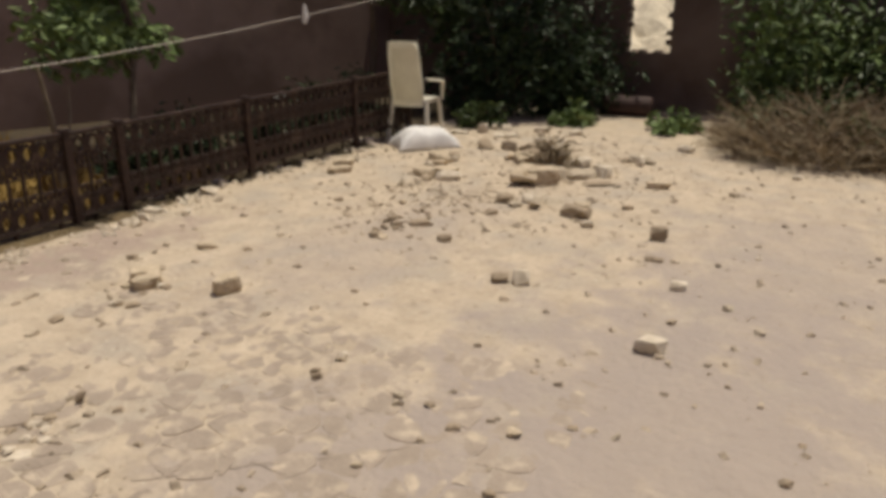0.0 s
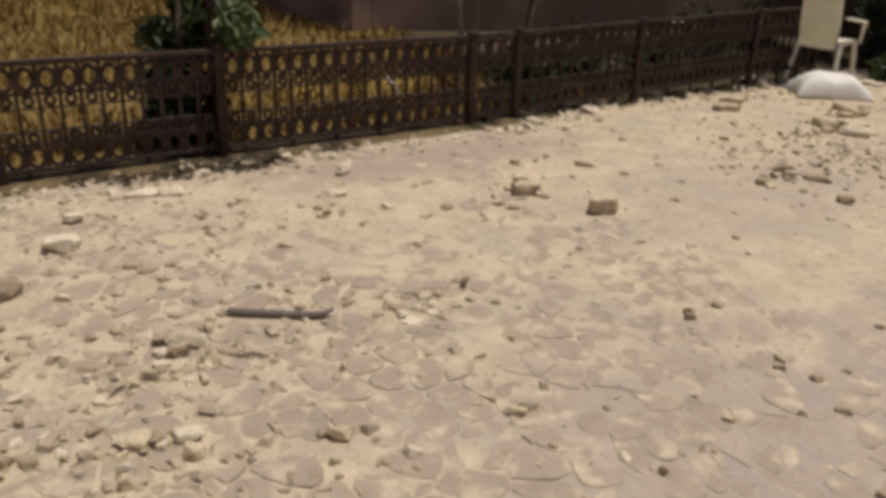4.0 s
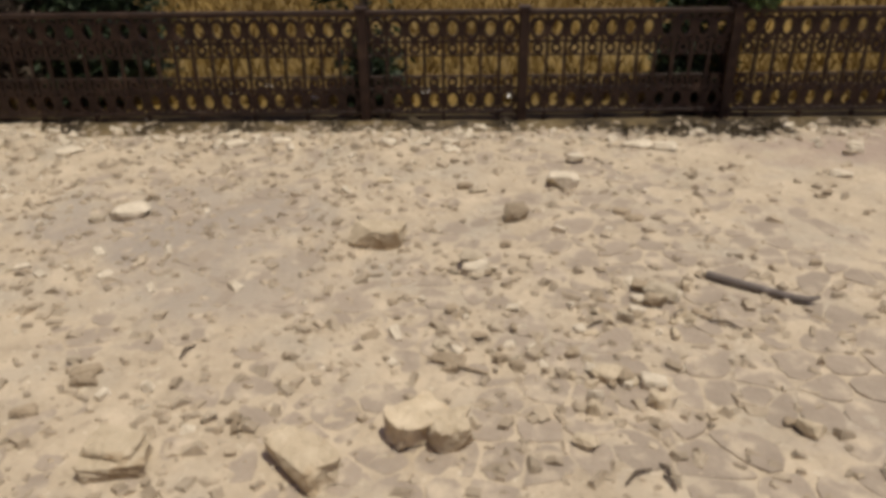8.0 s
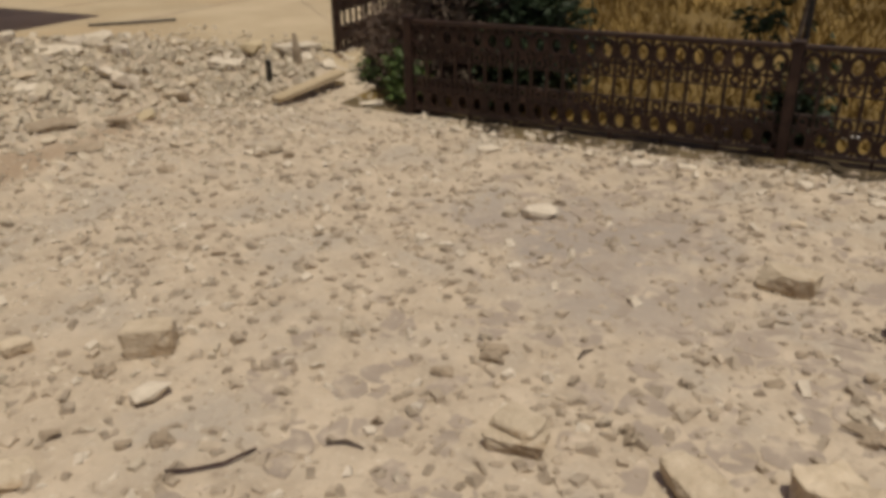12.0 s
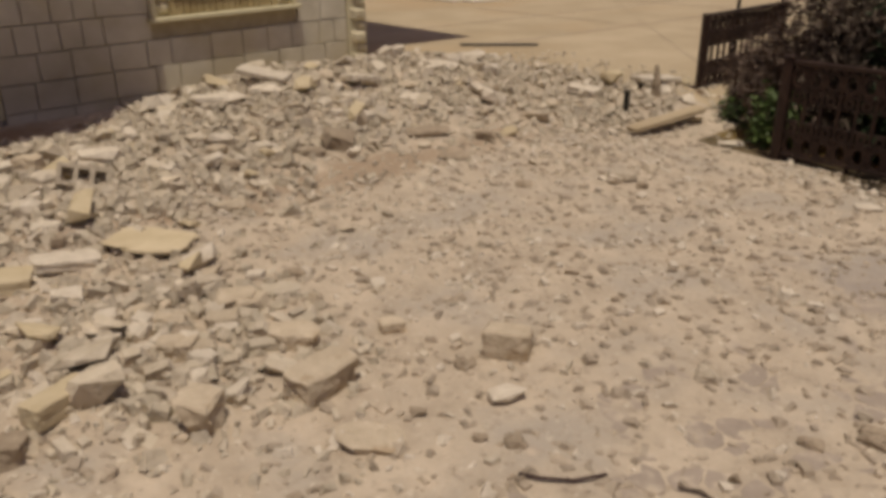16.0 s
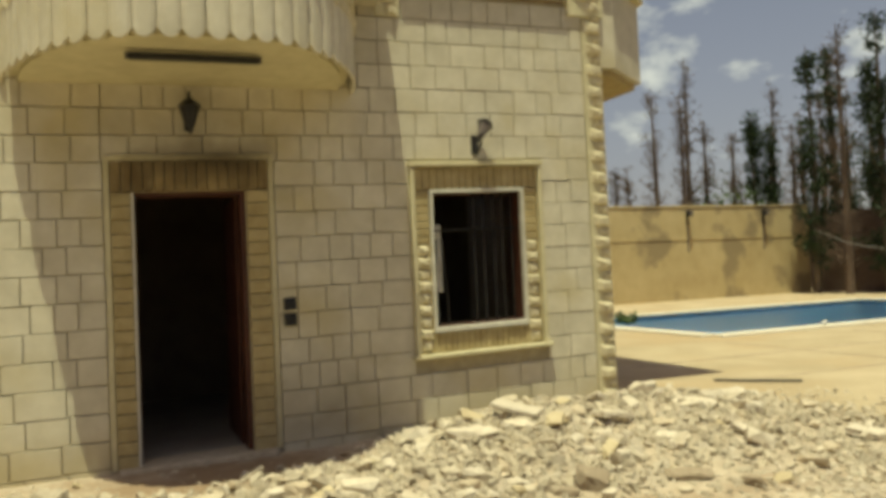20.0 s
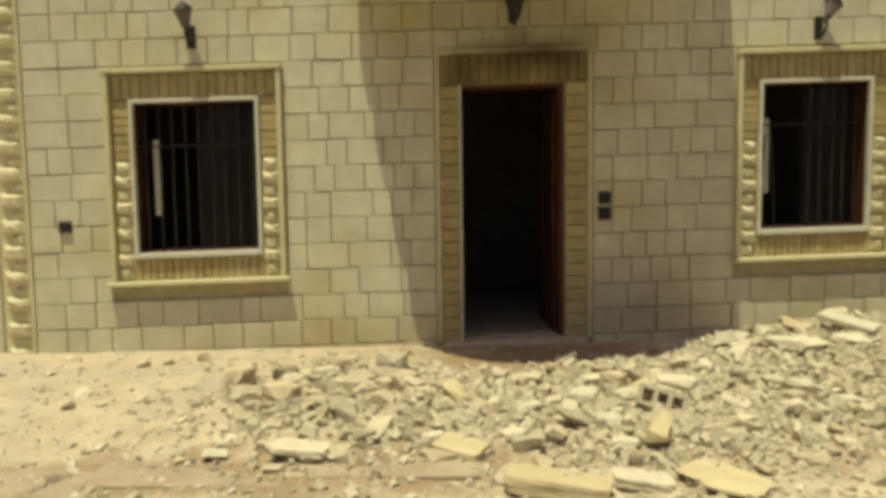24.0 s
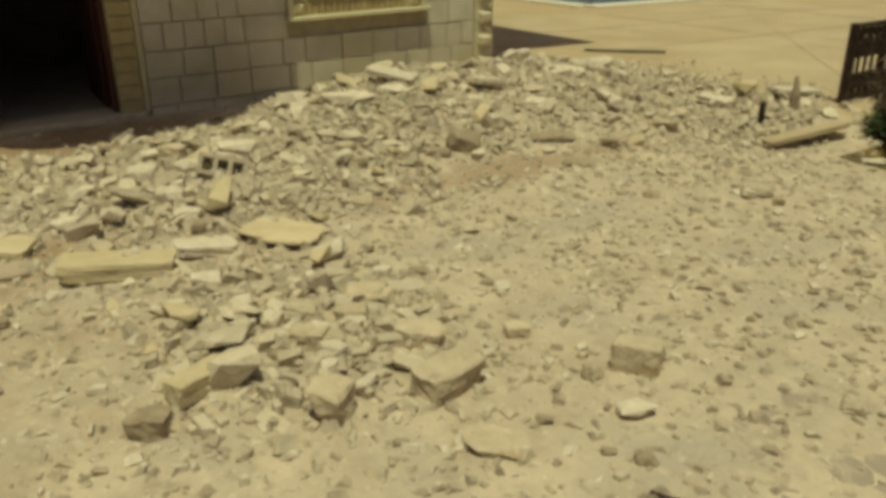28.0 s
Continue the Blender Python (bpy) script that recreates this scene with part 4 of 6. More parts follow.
north_far = tagged(link("wall_far_north", box(YW + 0.001, 5.4, 24.95, 25.2, -0.1, 3.2), "shadewall"), "brown boundary wall behind the trees, coloured darker for their shade", "wall", kind="structure")
slant = box(0.0, 6.98, 0.0, 0.25, -0.1, 3.0)
slant.transform(pose(5.4, 9.7, 0, 0, 0, math.degrees(math.atan2(-1.95, 6.7))))
north_near = tagged(link("wall_north", slant, "gardenwall"), "pinkish brown rendered garden wall", "wall", kind="structure")
tagged(link("wall_garden_return", box(5.15, 5.4, 9.7, 24.9, -0.1, 3.0), "gardenwall"), "pinkish brown rendered garden wall", "wall", kind="structure")


def ragged_hole_wall():
    """East wall with a ragged opening knocked through it."""
    bm = wall_cells("x", 12.0, 12.25, -14.0, 7.72, -0.1, 3.0, [(2.90, 3.56, 0.84, 1.75)])
    return bm


east_wall = tagged(link("wall_east", ragged_hole_wall(), "shadewall"), "brown rendered wall with a hole knocked through", "wall", kind="structure")
rng = random.Random(3)
for i in range(22):
    e = i % 4
    if e == 0:
        p = (12.1, rng.uniform(2.93, 3.55), 0.80)
    elif e == 1:
        p = (12.1, 2.92, rng.uniform(0.9, 1.7))
    elif e == 2:
        p = (12.1, 3.56, rng.uniform(0.9, 1.7))
    else:
        p = (12.1, rng.uniform(2.93, 3.55), 1.72)
    r = part("broken_edge", rock(900 + i, 0.22, 0.14, 0.09), "shadewall", east_wall)
    r.matrix_basis = pose(*p, 0, 0, 0)


def stone_bank():
    """Sunlit stony slope on the next plot, seen through the hole."""
    verts, faces = [], []
    for j in range(61):
        for i in range(31):
            x, y = 13.6 + i * 0.15, -1.0 + j * 0.2
            verts.append((x, y, -0.1 + 0.62 * (x - 13.6) + 0.22 * noise.noise(Vector((x * 2.2, y * 2.2, 1))) + 0.10 * noise.noise(Vector((x * 6, y * 6, 4)))))
    for j in range(60):
        for i in range(30):
            k = j * 31 + i
            faces.append((k, k + 1, k + 32, k + 31))
    tagged(raw_part("stone_bank", verts, faces, "farstone", None), "sunlit pale stony bank beyond the hole", "bank", kind="structure")

tagged(link("wall_south", box(-17, 12, -14.3, -14.0, -0.1, 2.8), "shadewall"), "rendered boundary wall", "wall", kind="structure")


# ---------- plants ----------
def leaf_cloud(rng, clumps, count, size, thin=0.42, droop=0.3):
    """Small pointed leaves scattered in uneven clumps (x, y, z, radius)."""
    verts, faces = [], []
    total = sum(c[3] ** 2 for c in clumps)
    for cx, cy, cz, r in clumps:
        for _ in range(int(count * r * r / total)):
            d = Vector((rng.gauss(0, 1), rng.gauss(0, 1), rng.gauss(0, 1))).normalized() * r * rng.random() ** 0.45
            p = Vector((cx, cy, cz)) + d
            a = Vector((rng.uniform(-1, 1), rng.uniform(-1, 1), rng.uniform(-0.8, 0.5) - droop)).normalized()
            b = a.cross(Vector((rng.uniform(-1, 1), rng.uniform(-1, 1), rng.uniform(-1, 1)))).normalized()
            s = size * rng.uniform(0.6, 1.3)
            n = a.cross(b) * s * 0.12
            k = len(verts)
            verts += [p, p + a * s * 0.5 + b * s * thin * 0.5 + n, p + a * s, p + a * s * 0.5 - b * s * thin * 0.5 + n]
            faces += [(k, k + 1, k + 2), (k, k + 2, k + 3)]
    return [tuple(v) for v in verts], faces


def raw_part(name, verts, faces, material, parent, label=""):
    me = bpy.data.meshes.new(name)
    me.from_pydata(verts, [], faces)
    me.materials.append(M[material])
    ob = new(name, me)
    if parent:
        ob.parent = parent
    if label:
        ob["label"] = label
    return ob


stone_bank()


def tree(name, x, y, h, crown_r, label, seed, leafmat="leaf", leaves=1500, leaf=0.11, trunk_r=0.05, low=0.45, z=0.0, lean=0.08):
    rng = random.Random(seed)
    ob = tagged(empty(name, x, y, z), label, "tree" if h > 1.6 else "shrub")
    bend = [(lean * h * math.sin(k * 1.3 + seed) * k / 5, lean * h * math.cos(k * 0.9 + seed) * k / 5, h * 0.75 * k / 5 - (0.05 if k == 0 else 0)) for k in range(6)]
    part("trunk", tube(bend, [trunk_r * (1 - 0.13 * k) for k in range(6)], 7), "bark", ob)
    clumps = []
    for i in range(11):
        k = rng.randrange(2, 6)
        s = Vector(bend[k])
        a = rng.uniform(0, 2 * math.pi)
        ln = crown_r * rng.uniform(0.5, 1.0)
        e = s + Vector((math.cos(a) * ln, math.sin(a) * ln, ln * rng.uniform(-0.1, 0.7)))
        e.z = max(e.z, h * low)
        mid = (s + e) / 2 + Vector((0, 0, 0.06 * h))
        part("limb", tube([s, mid, e], [trunk_r * 0.4, trunk_r * 0.28, trunk_r * 0.12], 5), "bark", ob)
        clumps.append((e.x, e.y, e.z, crown_r * rng.uniform(0.22, 0.45)))
        clumps.append((mid.x, mid.y, mid.z + 0.05, crown_r * rng.uniform(0.15, 0.3)))
    v, f = leaf_cloud(rng, clumps, leaves, leaf)
    raw_part("crown", v, f, leafmat, ob)
    return ob


def shrub(name, x, y, z, rx, ry, h, label, seed, leafmat, leaves, leaf, category="shrub", thin=0.42, droop=0.0):
    rng = random.Random(seed)
    ob = tagged(empty(name, x, y, z), label, category)
    bm = bmesh.new()
    clumps = []
    for i in range(14):
        a, r = rng.uniform(0, 2 * math.pi), rng.random() ** 0.6
        e = Vector((math.cos(a) * r * rx, math.sin(a) * r * ry, h * rng.uniform(0.25, 0.95) * (1.1 - 0.5 * r)))
        add_tube(bm, [(e.x * 0.15, e.y * 0.15, -0.03), (e.x * 0.6, e.y * 0.6, e.z * 0.65), tuple(e)], [0.014, 0.010, 0.004], 5)
        clumps.append((e.x, e.y, e.z, 0.32 * h * rng.uniform(0.6, 1.1)))
        clumps.append((e.x * 0.7, e.y * 0.7, e.z * 0.5, 0.30 * h * rng.uniform(0.6, 1.1)))
    part("branchwork", bm, "bark", ob)
    v, f = leaf_cloud(rng, clumps, leaves, leaf, thin, droop)
    v = [(a, b, max(c, -0.01)) for a, b, c in v]
    raw_part("foliage", v, f, leafmat, ob)
    return ob


tree("fruit_tree", 5.54, 6.5, 2.9, 0.95, "thin green fruit tree behind the fence", 11, "leaflight", 2600, 0.15, 0.045, 0.40)
tree("fruit_tree", 9.6, 6.5, 3.3, 1.35, "leafy fruit tree overhanging the fence corner", 13, "leaf", 5200, 0.15, 0.06, 0.32)
# the crown's near-black leaf colour also darkens the corner
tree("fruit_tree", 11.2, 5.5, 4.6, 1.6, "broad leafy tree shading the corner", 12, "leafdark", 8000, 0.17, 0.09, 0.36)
tree("fruit_tree", 1.62, 5.32, 1.75, 0.42, "dark leafy tree against the fence", 15, "leaf", 3600, 0.095, 0.03, 0.22, lean=0.02)
dead_stem = tagged(empty("dead_stem", 4.3, 6.0, -0.1), "pale dead stem standing in the garden", "stem")
part("stalk", tube([(0, 0, 0), (0.03, 0.02, 0.5), (-0.05, 0.03, 1.15)], [0.035, 0.03, 0.012], 6), "drybush", dead_stem)
part("branch", tube([(0.02, 0.02, 0.3), (0.16, 0.0, 0.7), (0.2, 0.02, 1.0)], [0.02, 0.014, 0.006], 5), "drybush", dead_stem)
tree("sapling", -0.55, 5.35, 2.0, 0.30, "thin green sapling against the fence", 16, "leafdark", 500, 0.10, 0.022, 0.15, lean=0.02)
shrub("fence_shrub", -2.42, 5.62, -0.08, 0.10, 0.12, 1.5, "dark green shrub growing at the fence", 17, "leafdark", 9000, 0.075)
shrub("fence_shrub", -2.80, 5.72, 0, 0.24, 0.08, 1.55, "tall dry brown shrub beside the fence end", 18, "bark", 9500, 0.10, "shrub", 0.2)
shrub("fence_shrub", 1.60, 5.30, -0.05, 0.03, 0.04, 0.85, "dark leafy shrub pressed against the fence", 31, "leafdark", 2000, 0.08)
shrub("fence_shrub", -0.50, 5.28, -0.05, 0.02, 0.02, 0.72, "narrow dark shrub pressed against the fence", 32, "leafdark", 1500, 0.07)
shrub("fence_shrub", -3.20, 5.62, 0, 0.10, 0.12, 1.25, "tall half-dry shrub between gate and fence", 33, "deadbark", 9500, 0.09, "shrub", 0.26)
shrub("fence_shrub", -3.68, 5.80, 0, 0.15, 0.14, 0.72, "low half-dry shrub at the foot of the gate", 34, "deadbark", 4200, 0.075, "shrub", 0.24)
shrub("fence_shrub", -3.66, 5.62, 0, 0.18, 0.12, 0.34, "low green weeds at the foot of the gate", 35, "leaf", 1000, 0.06)
shrub("fence_shrub", -3.25, 5.30, 0, 0.10, 0.12, 0.5, "half-green shrub beside the gate", 19, "leaf", 1300, 0.07)
# weeds in near-black leaves, also there to darken the strip behind the fence
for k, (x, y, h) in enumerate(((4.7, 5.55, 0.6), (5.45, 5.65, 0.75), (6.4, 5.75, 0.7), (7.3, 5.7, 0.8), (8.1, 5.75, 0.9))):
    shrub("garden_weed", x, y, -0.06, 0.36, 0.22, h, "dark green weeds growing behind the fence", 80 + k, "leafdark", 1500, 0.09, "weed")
# the first two shrubs carry the corner's shade in their leaf colour
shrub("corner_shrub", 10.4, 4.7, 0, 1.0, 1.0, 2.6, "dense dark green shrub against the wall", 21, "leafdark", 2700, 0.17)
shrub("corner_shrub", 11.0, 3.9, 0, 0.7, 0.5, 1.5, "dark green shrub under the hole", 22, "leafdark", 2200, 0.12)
shrub("corner_shrub", 11.1, 0.95, 0, 0.7, 0.8, 2.3, "green leafy shrub against the wall", 23, "leaf", 2600, 0.16)
shrub("corner_shrub", 11.1, -0.4, 0, 1.0, 1.3, 2.4, "green leafy shrub against the wall", 24, "leaf", 2900, 0.16)


def brushwood(x, y, rx, ry, h, count, seed):
    """A tangle of long thin dry stems that arch out and down, with leaves left on some."""
    rng = random.Random(seed)
    ob = tagged(empty("dry_bush", x, y, 0), "sprawling tangle of dry brown stems on the patio edge", "bush")
    verts, faces = [], []
    for _ in range(count):
        a, r = rng.uniform(0, 6.283), rng.random() ** 0.6
        p = Vector((math.cos(a) * r * rx, math.sin(a) * r * ry, 0))
        top = h * (1 - 0.75 * r * r) * rng.uniform(0.25, 1.05)
        p.z = max(0.01, top * rng.uniform(0.0, 0.8))
        out = Vector((math.cos(a + rng.uniform(-1.3, 1.3)), math.sin(a + rng.uniform(-1.3, 1.3)), rng.uniform(0.2, 1.1))).normalized()
        ln = rng.uniform(0.25, 0.7)
        w = rng.uniform(0.003, 0.008)
        side = out.cross(Vector((rng.uniform(-1, 1), rng.uniform(-1, 1), rng.uniform(-1, 1)))).normalized() * w
        q = p + out * ln * 0.5
        e = p + out * ln + Vector((0, 0, -0.45 * ln * rng.random()))
        q.z, e.z = max(0.01, q.z), max(0.012, e.z)
        k = len(verts)
        verts += [tuple(p - side), tuple(p + side), tuple(q + side), tuple(q - side), tuple(e)]
        faces += [(k, k + 1, k + 2, k + 3), (k + 3, k + 2, k + 4)]
    raw_part("branchwork", verts, faces, "drybush", ob)
    clumps = [(rng.uniform(-rx, rx) * 0.8, rng.uniform(-ry, ry) * 0.8, rng.uniform(0.2, 0.8) * h, 0.22) for _ in range(16)]
    v, f = leaf_cloud(rng, clumps, count // 5, 0.09, 0.25)
    raw_part("foliage", [(p, q, max(0.01, t)) for p, q, t in v], f, "leaf", ob, "sparse green leaves")
    return ob


brushwood(9.5, 0.6, 1.0, 0.95, 0.75, 2900, 25)
brushwood(9.75, -0.75, 1.1, 1.2, 0.8, 3400, 26)
shrub("low_plant", 9.95, 3.55, 0, 0.45, 0.3, 0.28, "low light green plant on the patio edge", 27, "leaflight", 420, 0.12, "plant", 0.6)
shrub("low_plant", 10.2, 2.3, 0, 0.5, 0.45, 0.28, "low light green plant on the patio edge", 28, "leaflight", 420, 0.12, "plant", 0.6)
shrub("low_plant", 9.2, 4.5, 0, 0.3, 0.3, 0.4, "low green plant beside the chair", 29, "leaf", 350, 0.12, "plant", 0.6)
shrub("pool_plant", -16.21, 10.98, DECK_Z, 0.2, 0.25, 0.26, "small green plant beside the pool", 30, "leaf", 300, 0.12, "plant", 0.6)

drum = tagged(link("rusty_drum", tube([(0, -0.42, 0.24), (0, -0.38, 0.24), (0, 0.38, 0.24), (0, 0.42, 0.24)], [0.19, 0.23, 0.23, 0.19], 16), "rust", True), "dark rusty drum lying under the shrubs", "drum")
drum.matrix_basis = pose(11.3, 3.25, 0.0, 0, 0, 8) @ Matrix.Diagonal((0.62, 0.82, 0.62, 1))
part("rim", tube([(0, -0.15, 0.24), (0, -0.12, 0.24)], 0.245, 16), "rust", drum)
part("rim", tube([(0, 0.12, 0.24), (0, 0.15, 0.24)], 0.245, 16), "rust", drum)


def grass():
    """Dry yellow grass of the garden behind the fence."""
    rng = random.Random(8)
    verts, faces = [], []
    for _ in range(34000):
        x = rng.uniform(-4.0, 9.0)
        y = 5.35 + rng.random() ** 1.5 * (18.4 if x < 5.0 else 3.9)
        if noise.noise(Vector((x * 0.8, y * 0.8, 3))) < -0.28 or x > 4.9 + 0.8 * rng.random():
            continue
        z = terrain(x, y)
        h = rng.uniform(0.05, 0.19) * (1 + 0.03 * (y - 5))
        a = rng.uniform(0, 6.283)
        dx, dy = math.cos(a) * 0.012 * (1 + 0.12 * (y - 5)), math.sin(a) * 0.012 * (1 + 0.12 * (y - 5))
        lx, ly = rng.uniform(-0.7, 0.7) * h, rng.uniform(-0.7, 0.7) * h
        k = len(verts)
        verts += [(x - dx, y - dy, z - 0.01), (x + dx, y + dy, z - 0.01), (x + lx, y + ly, z + h)]
        faces.append((k, k + 1, k + 2))
    tagged(raw_part("grass", verts, faces, "drygrass", None), "dry yellow grass behind the fence", "grass", kind="stuff")


grass()


def conifer(x, y, h, dead, seed):
    rng = random.Random(seed)
    ob = tagged(empty("conifer", x, y, 0), "tall bare dead conifer beyond the wall" if dead else "tall dark green cypress beyond the wall", "tree", "trees beyond the wall")
    bm = tube([(0, 0, -0.1), (rng.uniform(-0.1, 0.1), rng.uniform(-0.1, 0.1), h * 0.5), (0, 0, h)], [0.16, 0.10, 0.015], 6)
    clumps = []
    n = 64 if dead else 50
    for i in range(n):
        t = rng.uniform(0.08, 0.97)
        a = rng.uniform(0, 6.283)
        r = (0.10 + 0.075 * h * (1 - t) ** 0.9) * rng.uniform(0.4, 1.3) * (1.0 if dead else 0.75)
        s = Vector((0, 0, t * h))
        e = s + Vector((math.cos(a) * r, math.sin(a) * r, r * rng.uniform(0.5, 1.3)))
        add_tube(bm, [s, (s + e) / 2 + Vector((0, 0, -0.04)), e], [0.03, 0.02, 0.006], 4)
        clumps.append((e.x, e.y, e.z, 0.26 if dead else 0.36))
        clumps.append(((s.x + e.x) / 2, (s.y + e.y) / 2, (s.z + e.z) / 2, 0.22 if dead else 0.34))
    part("trunk", bm, "deadbark" if dead else "bark", ob)
    v, f = leaf_cloud(rng, clumps, 900 if dead else 2600, 0.22, 0.16 if dead else 0.30, -0.5)
    raw_part("crown", v, f, "deadbark" if dead else "leafdark", ob)


rng = random.Random(41)
# the row beyond the yellow wall, then the denser row on the north side
for i, (y, h, d) in enumerate([(18.6, 5.3, 1), (19.3, 5.6, 1), (20.8, 9.0, 1), (21.3, 8.4, 1), (22.1, 10.1, 1), (22.8, 7.4, 1), (24.5, 7.1, 1), (25.9, 8.0, 0), (26.3, 7.4, 0), (26.9, 9.2, 1), (27.6, 7.6, 1), (28.3, 8.2, 1), (29.2, 8.9, 1), (30.5, 11.4, 1), (31.2, 8.6, 1), (32.2, 9.2, 0)]):
    conifer(-27.0 + rng.uniform(-0.8, 0.8), y, h, d, 300 + i)
for i in range(12):
    conifer(-22.3 + i * 1.5 + rng.uniform(-0.3, 0.3), 24.1 + rng.uniform(-0.4, 0.3), rng.uniform(7.5, 10.5), i % 4 == 1, 330 + i)
for i in range(14):
    conifer(-24.0 + i * 1.6 + rng.uniform(-0.3, 0.3), 26.3 + rng.uniform(-0.4, 1.2), rng.uniform(8.0, 12.0), i % 4 == 2, 350 + i)
shrub("round_tree_top", -27.0, 23.7, 0.0, 1.4, 1.4, 5.4, "rounded green bush beyond the wall", 370, "leaf", 2500, 0.26, "shrub")
# ---------- iron fence ----------
def fence_y(x):
    return 5.0 + 0.008 * x


def fence_rise(x):
    return 0.024 * max(0.0, x - 3.7)


def ring_mesh(w, h, r, sides=14):
    bm = bmesh.new()
    rings = []
    for k in range(sides):
        a = 2 * math.pi * k / sides
        c, s = math.cos(a), math.sin(a)
        rings.append([bm.verts.new((c * (w / 2 + d[0]), d[1], s * (h / 2 + d[0]))) for d in ((r, -r), (r, r), (-r, r), (-r, -r))])
    for k in range(sides):
        a, b = rings[k], rings[(k + 1) % sides]
        for j in range(4):
            bm.faces.new((a[j], a[(j + 1) % 4], b[(j + 1) % 4], b[j]))
    bmesh.ops.recalc_face_normals(bm, faces=bm.faces)
    return mesh_of("oval", bm, "iron")


PITCH = 0.110
OVAL = ring_mesh(0.084, 0.118, 0.0125)
SMALL = ring_mesh(0.050, 0.052, 0.010, 10)
SMALL.name = "small_ring"
BAR = mesh_of("bar", box(-0.010, 0.010, -0.010, 0.010, 0.0, 0.61), "iron")
FOOT = mesh_of("foot", box(-0.011, 0.011, -0.011, 0.011, -0.13, 0.045), "iron")
POST = mesh_of("post", box(-0.032, 0.032, -0.032, 0.032, -0.26, 0.69, 0.006), "iron")

CAP = mesh_of("post_cap", box(-0.038, 0.038, -0.038, 0.038, 0, 0.014, 0.003), "iron")


def panel(x0, x1, ob, bars=True):
    n = max(3, round((x1 - x0 - 0.07) / PITCH))
    s = (x1 - x0 - 0.066) / n
    a, b = x0 + 0.033, x1 - 0.033
    for z, h, d in ((0.668, 0.032, 0.022), (0.494, 0.018, 0.010), (0.412, 0.012, 0.008), (0.281, 0.012, 0.008), (0.204, 0.018, 0.010), (0.054, 0.026, 0.016)):
        part("rail", box(a, b, -d, d, z - h / 2, z + h / 2, 0.003), "iron", ob)
    for i in range(n):
        x = a + s * (i + 0.5)
        share("oval", OVAL, ob, Matrix.LocRotScale((x, 0, 0.573), None, (s / PITCH, 1, 1)))
        share("oval", OVAL, ob, Matrix.LocRotScale((x, 0, 0.130), None, (s / PITCH, 1, 1)))
        share("small_ring", SMALL, ob, pose(x, 0, 0.453))
        share("small_ring", SMALL, ob, pose(x, 0, 0.243))
        if i:
            share("bar", BAR, ob, pose(x - s / 2, 0, 0.055))
        if i % 3 == 1:
            share("foot", FOOT, ob, pose(x - s / 2, 0, 0))


def fence(posts):
    for x0, x1 in zip(posts, posts[1:]):
        ob = tagged(empty("iron_fence", x0, fence_y(x0), 0), "low brown iron fence panel with rows of ovals", "fence", "fence panels along the patio")
        ob.matrix_basis = pose(x0, fence_y(x0), fence_rise(x0), 0, -math.degrees(math.atan((fence_rise(x1) - fence_rise(x0)) / (x1 - x0))), math.degrees(math.atan(0.008)))
        panel(0.0, x1 - x0, ob)
        share("post_cap", CAP, share("post", POST, ob, pose(0, 0, 0)), pose(0, 0, 0.692))
    share("post_cap", CAP, share("post", POST, ob, pose(x1 - x0, 0, 0)), pose(0, 0, 0.692))


fence([-3.06, -0.52, 0.47, 1.76, 3.74, 4.19, 5.58, 7.25, 8.35])
tall_post = tagged(empty("fence_post", 1.76, fence_y(1.76) + 0.09, 0), "dark thick iron post behind the fence", "post")
part("shaft", box(-0.032, 0.032, -0.032, 0.032, -0.05, 1.9, 0.006), "iron", tall_post)
part("cap", box(-0.04, 0.04, -0.04, 0.04, 1.902, 1.93, 0.004), "black", tall_post)
thin_post = tagged(empty("thin_post", -0.50, 5.12, 0), "thin dark iron pole behind the fence", "post")
part("shaft", tube([(0, 0, -0.05), (0.01, 0, 1.8)], 0.018, 7), "black", thin_post)
part("cap", tube([(0.01, 0, 1.802), (0.01, 0, 1.83)], 0.024, 7), "black", thin_post)

gate = tagged(empty("garden_gate", -4.33, 5.94, 0.12, 95), "open brown iron gate leaf with ovals", "gate")
panel(0.0, 1.5, gate)
share("post", POST, gate, pose(0, 0, 0))
share("post", POST, gate, pose(1.5, 0, 0))
gate_pole = tagged(empty("cable_pole", -4.42, 6.55, 0.1), "thin dark metal pole beside the gate", "pole")
part("shaft", tube([(0, 0, -0.05), (0, 0, 2.4)], 0.016, 7), "black", gate_pole)
part("cap", tube([(0, 0, 2.402), (0, 0, 2.43)], 0.022, 7), "black", gate_pole)

cable_pts = [(-23.4, 24.8, 2.7), (-13.5, 15.3, 1.80), (-4.42, 6.55, 1.35), (-1.5, 5.2, 1.12), (1.3, 5.1, 1.05), (2.5, 5.1, 1.07), (4.0, 5.1, 1.17), (5.5, 5.12, 1.31), (8.0, 5.16, 1.60), (10.2, 6.2, 2.0)]
cable = tagged(link("clothes_line", tube(cable_pts, 0.0045, 6), "cable"), "thin pale cable strung above the fence", "cable")
part("knot", tube([(6.55, 5.13, 1.36), (6.57, 5.13, 1.42), (6.56, 5.13, 1.54)], [0.02, 0.035, 0.012], 6), "sack", cable, "scrap of pale cloth on the cable")

